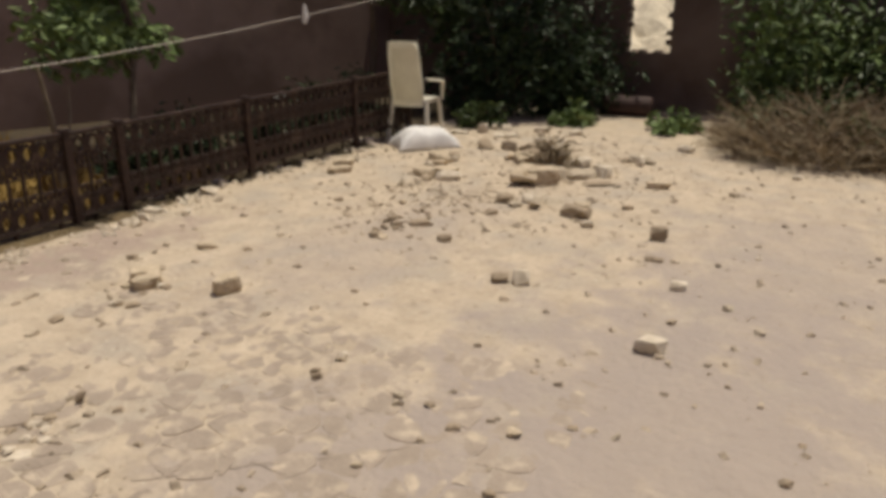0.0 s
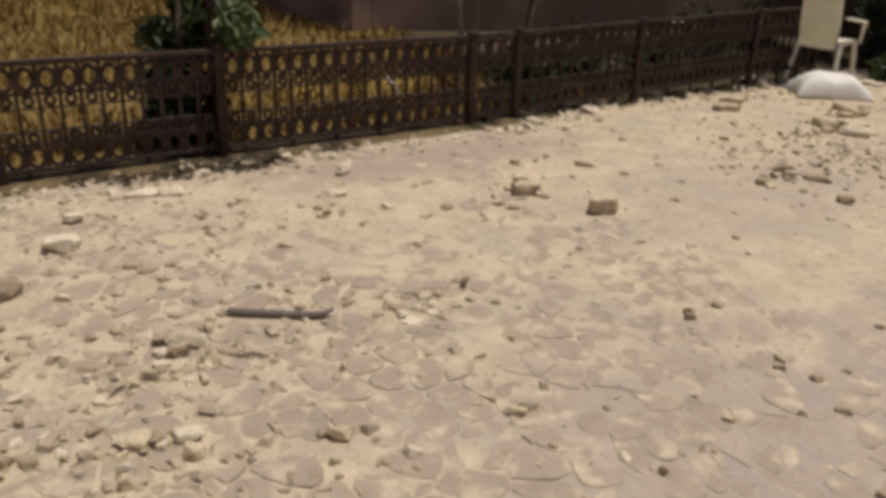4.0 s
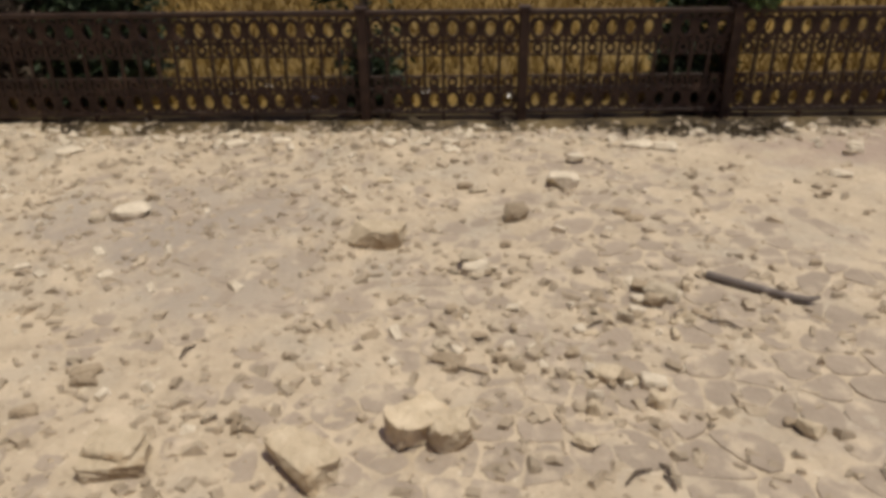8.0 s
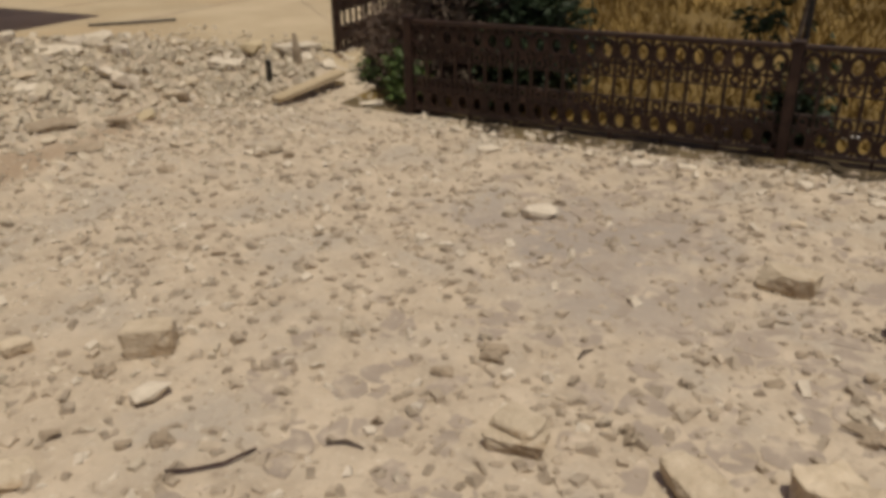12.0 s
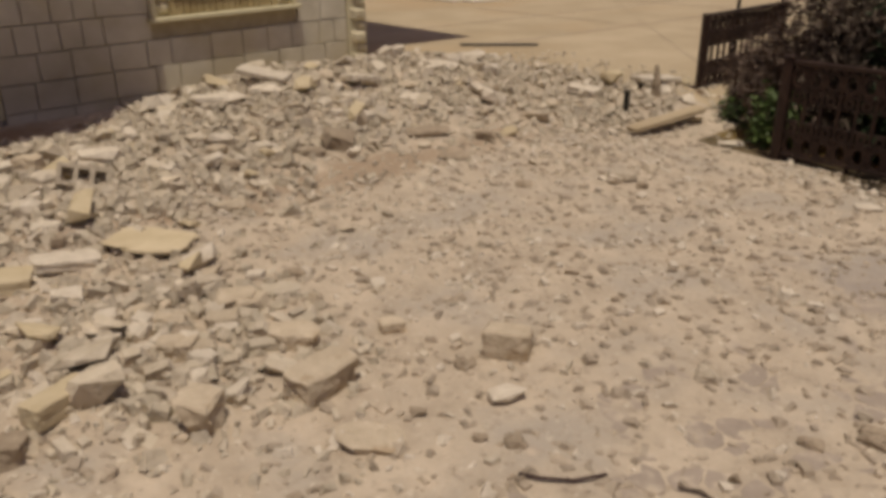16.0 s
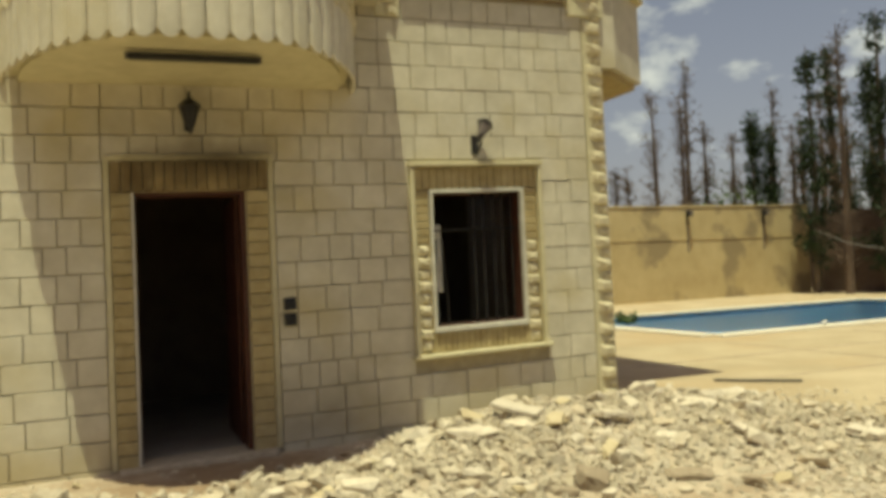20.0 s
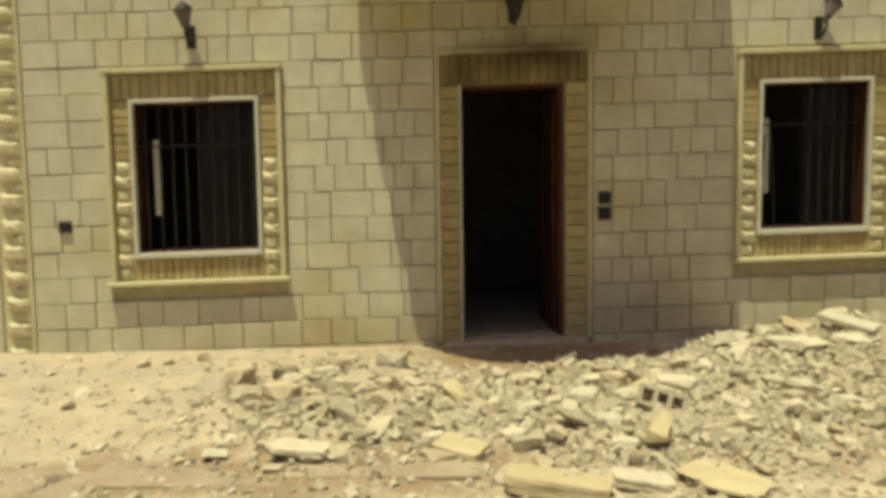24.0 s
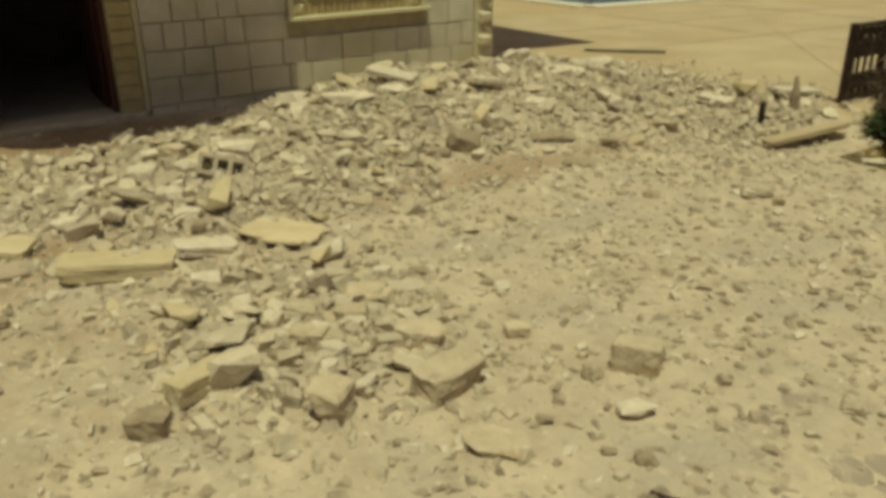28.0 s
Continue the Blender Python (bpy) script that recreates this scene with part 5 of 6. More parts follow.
# ---------- patio furniture and litter ----------
def plastic_chair(x, y, z, rz):
    ob = tagged(empty("plastic_chair", x, y, z, rz), "white plastic garden chair with dusty back", "chair")
    part("seat", box(-0.23, 0.23, -0.22, 0.22, 0.44, 0.475, 0.012), "white", ob)
    bm = bmesh.new()
    rows = []
    for j in range(9):
        zz = 0.40 + j * 0.093
        row = []
        for i in range(9):
            u = -1 + i / 4
            w = 0.205 - 0.004 * abs(j - 3) - (0.010 if j == 8 else 0)
            row.append(bm.verts.new((u * w, 0.22 + 0.022 * j + 0.035 * (1 - u * u), zz - (0.012 * u * u if j == 8 else 0))))
        rows.append(row)
    for a, b in zip(rows, rows[1:]):
        for i in range(8):
            bm.faces.new((a[i], a[i + 1], b[i + 1], b[i]))
    bmesh.ops.solidify(bm, geom=bm.faces[:], thickness=0.012)
    part("backrest", bm, "white", ob, smooth=True)
    for sx in (-1, 1):
        for sy, yy in ((-0.20, -0.24), (0.20, 0.27)):
            leg = part("leg", tube([(sx * 0.21, sy, 0.45), (sx * 0.25, yy, 0.012)], [0.028, 0.022], 6), "white", ob)
            part("foot", tube([(sx * 0.25, yy, 0.0), (sx * 0.25, yy, 0.0115)], 0.026, 6), "white", leg)
        part("armrest", tube([(sx * 0.25, -0.22, 0.45), (sx * 0.26, -0.22, 0.66), (sx * 0.26, 0.0, 0.69), (sx * 0.235, 0.25, 0.72)], 0.026, 6, 0.6), "white", ob)
    return ob


plastic_chair(8.22, 4.88, 0.0, 100)


def sack(x, y, z, rz, l, w, h, label, material="sack"):
    bm = bmesh.new()
    bmesh.ops.create_grid(bm, x_segments=22, y_segments=14, size=1)
    for v in bm.verts:
        u, t = v.co.x, v.co.y
        k = max(0.0, (1 - abs(u) ** 3) * (1 - abs(t) ** 3))
        pinch = 1 - 0.20 * (1 - u * u) * abs(t)
        v.co = Vector((u * l / 2 * (1 - 0.16 * (1 - t * t) * abs(u)), t * w / 2 * pinch, h * (0.12 + 0.88 * k ** 0.5) * (1 + 0.22 * noise.noise(Vector((u * 2.4, t * 2.4, l)))) - (0.10 * h if abs(u) > 0.98 else 0)))
    top = list(bm.faces)
    ext = bmesh.ops.extrude_face_region(bm, geom=top)
    for g in ext["geom"]:
        if isinstance(g, bmesh.types.BMVert):
            g.co.z = 0.0
    bmesh.ops.recalc_face_normals(bm, faces=bm.faces)
    ob = tagged(link("sack", bm, material, True), label, "sack")
    ob.matrix_basis = pose(x, y, z, 0, 0, rz)
    return ob


sack(7.66, 4.42, 0.03, -42, 0.74, 0.52, 0.20, "plump white sack lying beside the chair")
pipe = tagged(link("metal_pipe", tube([(0, 0, 0.026), (0.33, 0, 0.024), (0.37, 0.008, 0.027), (0.41, 0.035, 0.036)], [0.016, 0.016, 0.014, 0.006], 8), "metal"), "short bent grey metal pipe on the paving", "pipe")
pipe.matrix_basis = pose(1.04, 2.90, -0.006, 0, 0, -34)
part("end_ring", tube([(-0.004, 0, 0.026), (0.02, 0, 0.026)], 0.0185, 8), "metal", pipe)
rod = tagged(link("bent_rod", tube([(0, 0, 0.012), (0.06, -0.015, 0.01), (0.16, -0.02, 0.01), (0.26, 0.01, 0.014)], 0.005, 6), "rust"), "thin bent dark rod on the ground", "rod")
rod.matrix_basis = pose(-1.79, 1.26, 0.008, 0, 0, 46)
twist = tagged(link("wire_scrap", tube([(0, 0, 0.32), (0.06, 0.02, 0.36), (0.18, 0.02, 0.375), (0.34, 0.0, 0.35), (0.44, -0.01, 0.29)], 0.009, 6), "sack"), "bent pale scrap hooked on the fence", "scrap")
twist.matrix_basis = pose(5.95, 5.09, 0.32)
scrap = tagged(link("paper_scrap", tube([(-0.06, 0, 0.07), (-0.02, 0.01, 0.03), (0.0, 0, 0.035), (0.06, 0, -0.04)], [0.012, 0.018, 0.009, 0.014], 6, 0.3), "sack"), "white scrap caught in the fence", "scrap")
scrap.matrix_basis = pose(3.0, 4.97, 0.36, 0, 8, 0)
stick = tagged(link("wood_strip", box(-0.11, 0.11, -0.006, 0.006, 0, 0.010, 0.002), "brown"), "splintered brown wood strip", "strip")
stick.matrix_basis = pose(0.03, 2.30, 0.008, 2, 2, -22)
post_stub = tagged(link("metal_stub", box(-0.02, 0.02, -0.02, 0.02, -0.05, 0.20, 0.004), "black"), "short dark metal stub in the rubble", "stub")
post_stub.matrix_basis = pose(-4.45, 5.10, 0.06)
broken_stub = tagged(link("broken_stub", tube([(0, 0, -0.04), (0.01, 0, 0.12), (-0.015, 0.01, 0.27)], [0.05, 0.035, 0.014], 6), "brown"), "broken brown stub standing in the rubble", "stub")
broken_stub.matrix_basis = pose(-4.43, 5.45, 0.15)

bar = tagged(link("iron_bar", tube([(0, 0, 0.03), (0.45, 0.0, 0.03), (0.92, 0.01, 0.035)], 0.016, 6), "black"), "long dark iron bar lying on the deck", "bar")
bar.matrix_basis = pose(-7.71, 6.09, 0.165, 0, 0, 44)

# step of pink concrete in front of the house
kerb = tagged(empty("kerb_step", -4.5, -3.0, 0), "worn pinkish concrete edge in front of the house", "kerb", kind="structure")
for i in range(6):
    b = part("kerb_stone", box(-0.15, 0.15, -0.497, 0.497, -0.03, 0.0, 0.006), "kerb", kerb)
    yy = -2.6 + i * 1.0
    b.matrix_basis = pose(0.02 + 0.06 * math.sin(i), yy, terrain(-4.48, yy - 3.0) + 0.011, 0, 4.5, -3)
deck_edge = tagged(empty("deck_edge", -4.2, 5.4, 0), "broken concrete edge of the pool deck", "slab", kind="structure")
e1 = part("slab_edge", hewn(61, 0.13, 0.66, 0.04, 0.03), "deck", deck_edge)
e1.matrix_basis = pose(0.22, -0.40, 0.10, 9, 0, -17)

# joints in the concrete of the east patio
def ground_strip(name, a, b, width, material, label):
    a, b = Vector(a), Vector(b)
    side = Vector((-(b - a).y, (b - a).x)).normalized() * width / 2
    n = max(4, int((b - a).length / 0.06))
    verts, faces = [], []
    for i in range(n + 1):
        p = a + (b - a) * i / n
        for q in (p - side, p + side):
            verts.append((q.x, q.y, ground_z(q.x, q.y) + 0.0035))
        if i:
            k = 2 * i
            faces.append((k - 2, k - 1, k + 1, k))
    tagged(raw_part(name, verts, faces, material, None), label, "joint", kind="structure")


ground_strip("patio_joint", (2.04, 1.74), (2.07, 1.20), 0.006, "flag", "dark joint in the patio concrete")
ground_strip("patio_joint", (1.75, 2.02), (2.42, 1.30), 0.007, "flag", "dark joint in the patio concrete")

# twigs and leaf litter
for i, (x, y, l, a) in enumerate([(0.52, 1.78, 0.10, 35), (0.60, 1.76, 0.06, -70), (0.60, 1.81, 0.05, -65), (0.55, 2.56, 0.10, 20), (-0.9, 2.4, 0.09, 70), (-1.4, 1.6, 0.12, 15), (1.0, 2.55, 0.12, -30), (0.85, 2.62, 0.10, 55)]):
    tw = tagged(link("twig", tube([(-l / 2, 0, 0.008), (0, 0.12 * l, 0.014), (l / 2, 0, 0.007)], [0.004, 0.006, 0.003], 5), "bark"), "short brown broken twig on the dust", "twig", "twigs on the patio")
    tw.matrix_basis = pose(x, y, ground_z(x, y), 0, 0, a)
# the clumps from x 3.9 on stand in for shade under the raised fence
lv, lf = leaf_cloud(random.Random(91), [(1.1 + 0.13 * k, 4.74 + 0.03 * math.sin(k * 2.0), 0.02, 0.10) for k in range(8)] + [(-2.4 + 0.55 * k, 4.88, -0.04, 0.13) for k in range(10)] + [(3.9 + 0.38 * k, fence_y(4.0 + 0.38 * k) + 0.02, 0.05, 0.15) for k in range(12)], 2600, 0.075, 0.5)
tagged(raw_part("leaf_litter", [(a, b, max(c * 0.35, ground_z(a, b) + 0.002)) for a, b, c in lv], lf, "bed", None), "dry leaf litter at the fence foot, also darkening the gap below", "litter", kind="stuff")

# scraps of paper in the grass behind the fence
for i in range(16):
    x, y = -2.4 + 0.29 * i + 0.2 * math.sin(i * 3.1), 5.35 + 0.35 * abs(math.sin(i * 1.9))
    sc = tagged(link("paper_scrap", rock(640 + i, 0.05 + 0.03 * (i % 3), 0.05, 0.018, 10, 0.4), "sack"), "small crumpled white scrap in the dry grass", "litter", "scraps behind the fence")
    sc.matrix_basis = pose(x, y, terrain(x, y) + 0.03, 10, -12, i * 47)

# ---------- stones ----------
NAMES = {"tan": ("squared_stone", "broken tan limestone building block on the ground"), "pale": ("plaster_chunk", "pale chunk of broken plaster and stone"),
         "grey": ("concrete_chunk", "grey broken concrete chunk"), "brown": ("loose_stone", "small brown loose stone on the dusty paving")}
made = [0]


def stone(tone, x, y, l, w, h, rz):
    made[0] += 1
    name, label = NAMES[tone]
    bm = hewn(made[0], l, w, h, 0.2, 3) if tone == "tan" and 0.09 < l < 0.3 else rock(made[0], l, w, h, 20 if l > 0.08 else 12, 0.62)
    ob = tagged(link(name, bm, tone), label, "stone", "loose stones on the patio")
    ob.matrix_basis = pose(x, y, ground_z(x, y) - (0.24 if h < 0.4 * l else 0.14) * h, 0, 0, rz)
    return ob


def block(x, y, l, w, h, rz, label, material="tan", rx=0, ry=0, chip=0.10, lift=0.0):
    chip = chip * 1.5
    made[0] += 1
    ob = tagged(link("building_block", hewn(made[0], l, w, h, chip, 2 if chip > 0.2 else 0), material), label, "stone")
    ob.matrix_basis = pose(x, y, ground_z(x, y) - 0.008 + lift, rx, ry, rz)
    return ob


block(-0.10, 1.98, 0.17, 0.12, 0.085, 38, "large tan block with a broken corner", "tan", 4, 3, 0.2)
block(0.01, 1.94, 0.12, 0.11, 0.085, 10, "large tan block with a broken corner", "tan", 0, -4, 0.2)
block(-0.40, 1.84, 0.23, 0.12, 0.085, -48, "large tan building block with a split face", "tan", 6, 0, 0.16)
block(-0.94, 1.84, 0.18, 0.13, 0.055, 8, "tan building block with a flat stone on top", "tan", 0, 0, 0.1)
block(-0.94, 1.86, 0.14, 0.11, 0.035, -12, "flat stone lying on a block", "tan", 3, 4, 0.16, 0.048)
block(-2.58, 1.06, 0.25, 0.13, 0.115, 104, "large tan building block on the dust", "tan", 5, 0, 0.1)
block(-2.64, 0.64, 0.14, 0.13, 0.12, 30, "chipped tan building block", "tan", 8, 5, 0.2)
block(-2.34, 1.74, 0.18, 0.12, 0.11, 36, "square tan building block on the dust", "tan", -6, 0, 0.05)
block(-2.22, 1.02, 0.20, 0.13, 0.035, 55, "flat tan broken stone slab", "tan", 4, 9, 0.16, -0.004)
block(-3.00, 0.30, 0.25, 0.10, 0.085, -59, "long narrow tan stone", "slab", 0, -4, 0.05)
block(-2.86, 0.10, 0.13, 0.10, 0.08, 60, "chipped brown stone on the dust", "brown", 0, 0, 0.2)
block(-4.22, 0.24, 0.50, 0.19, 0.09, 76, "long broken yellow limestone slab", "slab", 0, 5, 0.085)
block(-4.22, 1.06, 0.38, 0.27, 0.03, 40, "flat yellow limestone slab", "slab", 0, 4, 0.16, 0.025)
block(-4.66, -0.20, 0.26, 0.20, 0.04, 60, "flat yellow limestone slab", "slab", 3, 6, 0.04, 0.02)
block(-4.24, 0.66, 0.30, 0.16, 0.06, 88, "pale broken limestone slab on the rubble", "pale", 0, 8, 0.08)
block(-4.95, 2.62, 0.20, 0.14, 0.11, 60, "dark brown block in the rubble", "brown", 10, 12, 0.2)
block(-4.64, -1.05, 0.30, 0.18, 0.04, 84, "pale flat slab on the rubble", "pale", 0, 4, 0.06, 0.02)
block(-6.2, 2.75, 0.40, 0.17, 0.045, 40, "long pale slab on the rubble heap", "pale", 4, 10, 0.04, 0.08)
block(-5.95, 3.5, 0.32, 0.18, 0.05, 100, "long pale slab on the rubble heap", "pale", -4, 8, 0.04, 0.06)
block(-5.0, 5.2, 0.28, 0.16, 0.05, 20, "pale slab at the deck edge", "pale", 3, 5, 0.12, 0.02)
block(-4.65, 5.75, 0.42, 0.2, 0.05, 75, "pale slab at the deck edge", "pale", 0, 4, 0.05, 0.05)
stone("tan", 6.62, 2.72, 0.36, 0.26, 0.22, 10)
stone("grey", 7.15, 2.35, 0.40, 0.24, 0.10, -40)
stone("pale", 7.25, 2.20, 0.30, 0.2, 0.13, 30)
stone("pale", 7.55, 2.55, 0.24, 0.2, 0.12, 70)
stone("grey", 7.0, 2.55, 0.24, 0.15, 0.12, 15)
stone("brown", 6.9, 2.12, 0.34, 0.14, 0.06, -50)
shrub("weed_tuft", 7.35, 2.75, 0.02, 0.22, 0.25, 0.42, "dry grey-green weed tuft among the stones", 71, "drybush", 260, 0.13, "weed", 0.16)
for k in range(26):
    stone(("pale", "grey", "brown", "tan")[k % 4], 6.9 + 1.1 * math.sin(k * 2.3), 2.9 + 1.0 * math.cos(k * 1.7), 0.10 + 0.07 * (k % 3), 0.10 + 0.03 * (k % 4), 0.05 + 0.03 * (k % 3), k * 37)
for k in range(20):
    stone(("pale", "pale", "brown")[k % 3], 8.5 + 0.7 * math.sin(k * 2.1), 3.9 + 0.75 * math.cos(k * 1.3), 0.12 + 0.06 * (k % 3), 0.10 + 0.03 * (k % 4), 0.05 + 0.03 * (k % 3), k * 53)

# stones lying on the east patio
stone("tan", 3.27, 3.08, 0.147, 0.110, 0.104, -27)
stone("tan", 3.08, 3.53, 0.146, 0.109, 0.070, -25)
stone("brown", 4.21, 1.80, 0.113, 0.085, 0.067, -56)
stone("pale", 4.24, 1.68, 0.119, 0.089, 0.100, -61)
stone("brown", 5.54, 1.22, 0.133, 0.100, 0.118, -75)
stone("brown", 5.06, 1.12, 0.130, 0.078, 0.043, -79)
stone("pale", 4.60, 0.85, 0.097, 0.073, 0.065, -85)
stone("grey", 4.43, 0.55, 0.079, 0.059, 0.035, -92)
stone("pale", 3.70, 0.76, 0.159, 0.119, 0.086, -91)
stone("tan", 5.86, 1.92, 0.139, 0.104, 0.113, -89)
stone("pale", 5.58, 1.76, 0.099, 0.074, 0.065, -53)
stone("tan", 6.71, 2.61, 0.283, 0.212, 0.153, -53)
stone("brown", 4.75, 2.49, 0.109, 0.082, 0.062, -50)
stone("brown", 5.01, 2.84, 0.191, 0.115, 0.056, -52)
stone("grey", 3.35, 1.50, 0.044, 0.033, 0.027, -61)
stone("grey", 4.17, 0.34, 0.067, 0.051, 0.028, -86)
stone("tan", 2.69, 1.00, 0.069, 0.052, 0.043, -72)
stone("grey", 2.66, 1.51, 0.051, 0.038, 0.033, -66)
stone("brown", 2.71, 1.39, 0.051, 0.038, 0.023, -73)
stone("brown", 2.61, 1.22, 0.065, 0.049, 0.030, -79)
stone("brown", 2.86, 0.83, 0.053, 0.040, 0.025, -52)
stone("grey", 2.87, 0.66, 0.052, 0.039, 0.025, -59)
stone("brown", 3.16, 0.03, 0.034, 0.025, 0.018, -77)
stone("brown", 2.87, 0.05, 0.058, 0.044, 0.026, -80)
stone("tan", 2.88, 1.97, 0.057, 0.043, 0.045, -49)
stone("brown", 2.68, 1.95, 0.055, 0.041, 0.036, -51)
stone("tan", 2.22, 1.40, 0.048, 0.036, 0.023, -58)
stone("pale", 8.79, 1.81, 0.205, 0.154, 0.092, -87)
stone("pale", 4.90, 4.90, 0.163, 0.122, 0.076, -56)
stone("pale", 4.24, 4.82, 0.175, 0.105, 0.059, -56)
stone("tan", 6.19, 4.49, 0.216, 0.130, 0.074, -32)
stone("brown", 2.52, 3.54, 0.082, 0.061, 0.034, -16)
stone("brown", 2.85, 3.36, 0.092, 0.055, 0.036, -25)
stone("tan", 3.81, 3.78, 0.128, 0.077, 0.045, -35)
stone("brown", 3.40, 4.03, 0.080, 0.060, 0.036, -33)
stone("tan", 7.09, 1.65, 0.199, 0.119, 0.068, -76)
stone("pale", 8.69, 4.22, 0.136, 0.102, 0.157, -67)
stone("pale", 7.32, 3.91, 0.235, 0.141, 0.080, -68)
stone("brown", 4.09, 0.75, 0.075, 0.045, 0.030, -90)
stone("grey", 6.08, 2.23, 0.183, 0.110, 0.054, -84)
stone("brown", 7.09, 1.00, 0.096, 0.057, 0.041, -101)
stone("pale", 7.49, 5.16, 0.320, 0.192, 0.098, -37)
stone("pale", 8.07, 0.62, 0.104, 0.078, 0.053, -72)
stone("brown", 5.57, 2.54, 0.114, 0.069, 0.045, -55)
stone("brown", 6.24, 1.66, 0.099, 0.074, 0.046, -69)
# stones lying on the north patio
stone("pale", 0.66, 2.20, 0.092, 0.069, 0.047, -11)
stone("brown", 1.03, 2.01, 0.058, 0.044, 0.027, -26)
stone("tan", 1.62, 1.79, 0.074, 0.056, 0.040, -47)
stone("brown", 0.69, 2.62, 0.056, 0.042, 0.027, -22)
stone("brown", 2.04, 2.66, 0.070, 0.052, 0.064, -51)
stone("pale", 2.22, 3.69, 0.074, 0.056, 0.040, -48)
stone("brown", 0.87, 3.47, 0.095, 0.057, 0.028, 7)
stone("brown", 1.85, 3.73, 0.070, 0.053, 0.034, -10)
stone("pale", 2.30, 4.34, 0.083, 0.062, 0.045, -16)
stone("pale", 2.07, 4.01, 0.127, 0.076, 0.038, -20)
stone("pale", 1.25, 4.44, 0.151, 0.090, 0.051, -12)
stone("brown", 2.30, 0.91, 0.052, 0.039, 0.025, -71)
stone("brown", 1.81, 1.32, 0.034, 0.026, 0.037, -59)
stone("pale", 1.50, 4.68, 0.130, 0.078, 0.044, -26)
stone("grey", 0.81, 2.77, 0.159, 0.095, 0.067, -27)
# stones lying on the middle patio
stone("tan", -0.31, 3.24, 0.220, 0.132, 0.094, -12)
stone("brown", 0.31, 3.49, 0.147, 0.110, 0.083, 14)
stone("pale", 0.59, 3.90, 0.172, 0.129, 0.083, 6)
stone("pale", 0.70, 4.22, 0.105, 0.079, 0.058, 1)
stone("pale", -1.51, 3.55, 0.186, 0.112, 0.072, 31)
stone("grey", -1.65, 3.49, 0.079, 0.059, 0.042, 29)
stone("pale", 0.11, 2.96, 0.114, 0.086, 0.072, -3)
stone("tan", 0.65, 2.10, 0.070, 0.052, 0.063, -24)
stone("tan", 0.45, 2.06, 0.062, 0.046, 0.049, -22)
stone("tan", 0.51, 2.24, 0.091, 0.068, 0.039, -27)
stone("tan", 1.07, 1.98, 0.083, 0.062, 0.053, -47)
stone("brown", -0.28, 2.50, 0.072, 0.043, 0.024, 27)
stone("brown", 0.11, 2.48, 0.067, 0.051, 0.030, 13)
stone("brown", 0.01, 2.67, 0.063, 0.047, 0.030, 12)
stone("tan", -0.33, 3.96, 0.088, 0.053, 0.035, 13)
stone("brown", 0.09, 3.88, 0.086, 0.065, 0.039, 3)
stone("grey", 2.25, 4.31, 0.076, 0.057, 0.041, -28)
stone("brown", 0.82, 3.54, 0.091, 0.054, 0.036, -18)
stone("brown", -0.65, 2.03, 0.051, 0.038, 0.032, 11)
stone("brown", -1.31, 2.07, 0.087, 0.052, 0.035, 23)
stone("brown", -1.20, 2.28, 0.112, 0.067, 0.032, 14)
stone("tan", 0.40, 1.92, 0.081, 0.061, 0.040, -33)
stone("pale", -1.24, 4.54, 0.152, 0.091, 0.039, 33)
stone("pale", -0.98, 4.57, 0.120, 0.072, 0.045, 26)
stone("pale", -2.19, 4.44, 0.162, 0.097, 0.039, 36)
stone("pale", 0.01, 4.45, 0.085, 0.063, 0.037, 5)
stone("pale", 1.11, 4.49, 0.195, 0.117, 0.039, -13)
stone("brown", -0.22, 2.73, 0.065, 0.039, 0.022, 2)
stone("pale", 0.20, 4.80, 0.083, 0.063, 0.040, -9)
stone("tan", 0.59, 2.59, 0.070, 0.052, 0.031, -24)
stone("brown", 0.94, 2.63, 0.083, 0.050, 0.032, -36)
# stones lying on the west patio
stone("grey", -1.74, 2.17, 0.104, 0.078, 0.051, 17)
stone("pale", -2.11, 1.52, 0.141, 0.085, 0.060, 71)
stone("pale", -1.92, 3.03, 0.074, 0.056, 0.038, 44)
stone("brown", -1.37, 1.74, 0.045, 0.034, 0.043, 44)
stone("grey", -4.49, 3.62, 0.079, 0.059, 0.041, 56)
stone("brown", -3.76, 3.24, 0.116, 0.087, 0.046, 50)
stone("grey", -3.44, 3.80, 0.208, 0.125, 0.071, 39)
stone("brown", -2.89, 2.58, 0.063, 0.047, 0.026, 41)
stone("brown", -2.39, 2.86, 0.053, 0.040, 0.027, 28)
stone("pale", -0.35, 4.49, 0.108, 0.081, 0.049, -12)
stone("pale", 0.02, 4.53, 0.125, 0.075, 0.042, -21)
# stones lying on the edge of the heap
stone("brown", -2.38, 1.56, 0.083, 0.063, 0.039, 70)
stone("tan", -2.79, 1.52, 0.099, 0.074, 0.052, 72)
stone("tan", -3.28, 1.15, 0.138, 0.103, 0.083, 78)
stone("brown", -2.24, 1.23, 0.064, 0.048, 0.038, 62)
stone("brown", -1.91, 1.37, 0.082, 0.062, 0.033, 50)
stone("brown", -2.01, 1.30, 0.065, 0.049, 0.031, 49)
stone("tan", -2.94, 1.15, 0.191, 0.143, 0.076, 60)
stone("tan", -3.21, 0.98, 0.131, 0.098, 0.063, 61)
stone("brown", -5.01, 2.72, 0.166, 0.125, 0.109, 46)
stone("pale", -4.96, 1.95, 0.123, 0.092, 0.064, 49)
stone("pale", -3.47, 5.08, 0.195, 0.117, 0.043, 51)
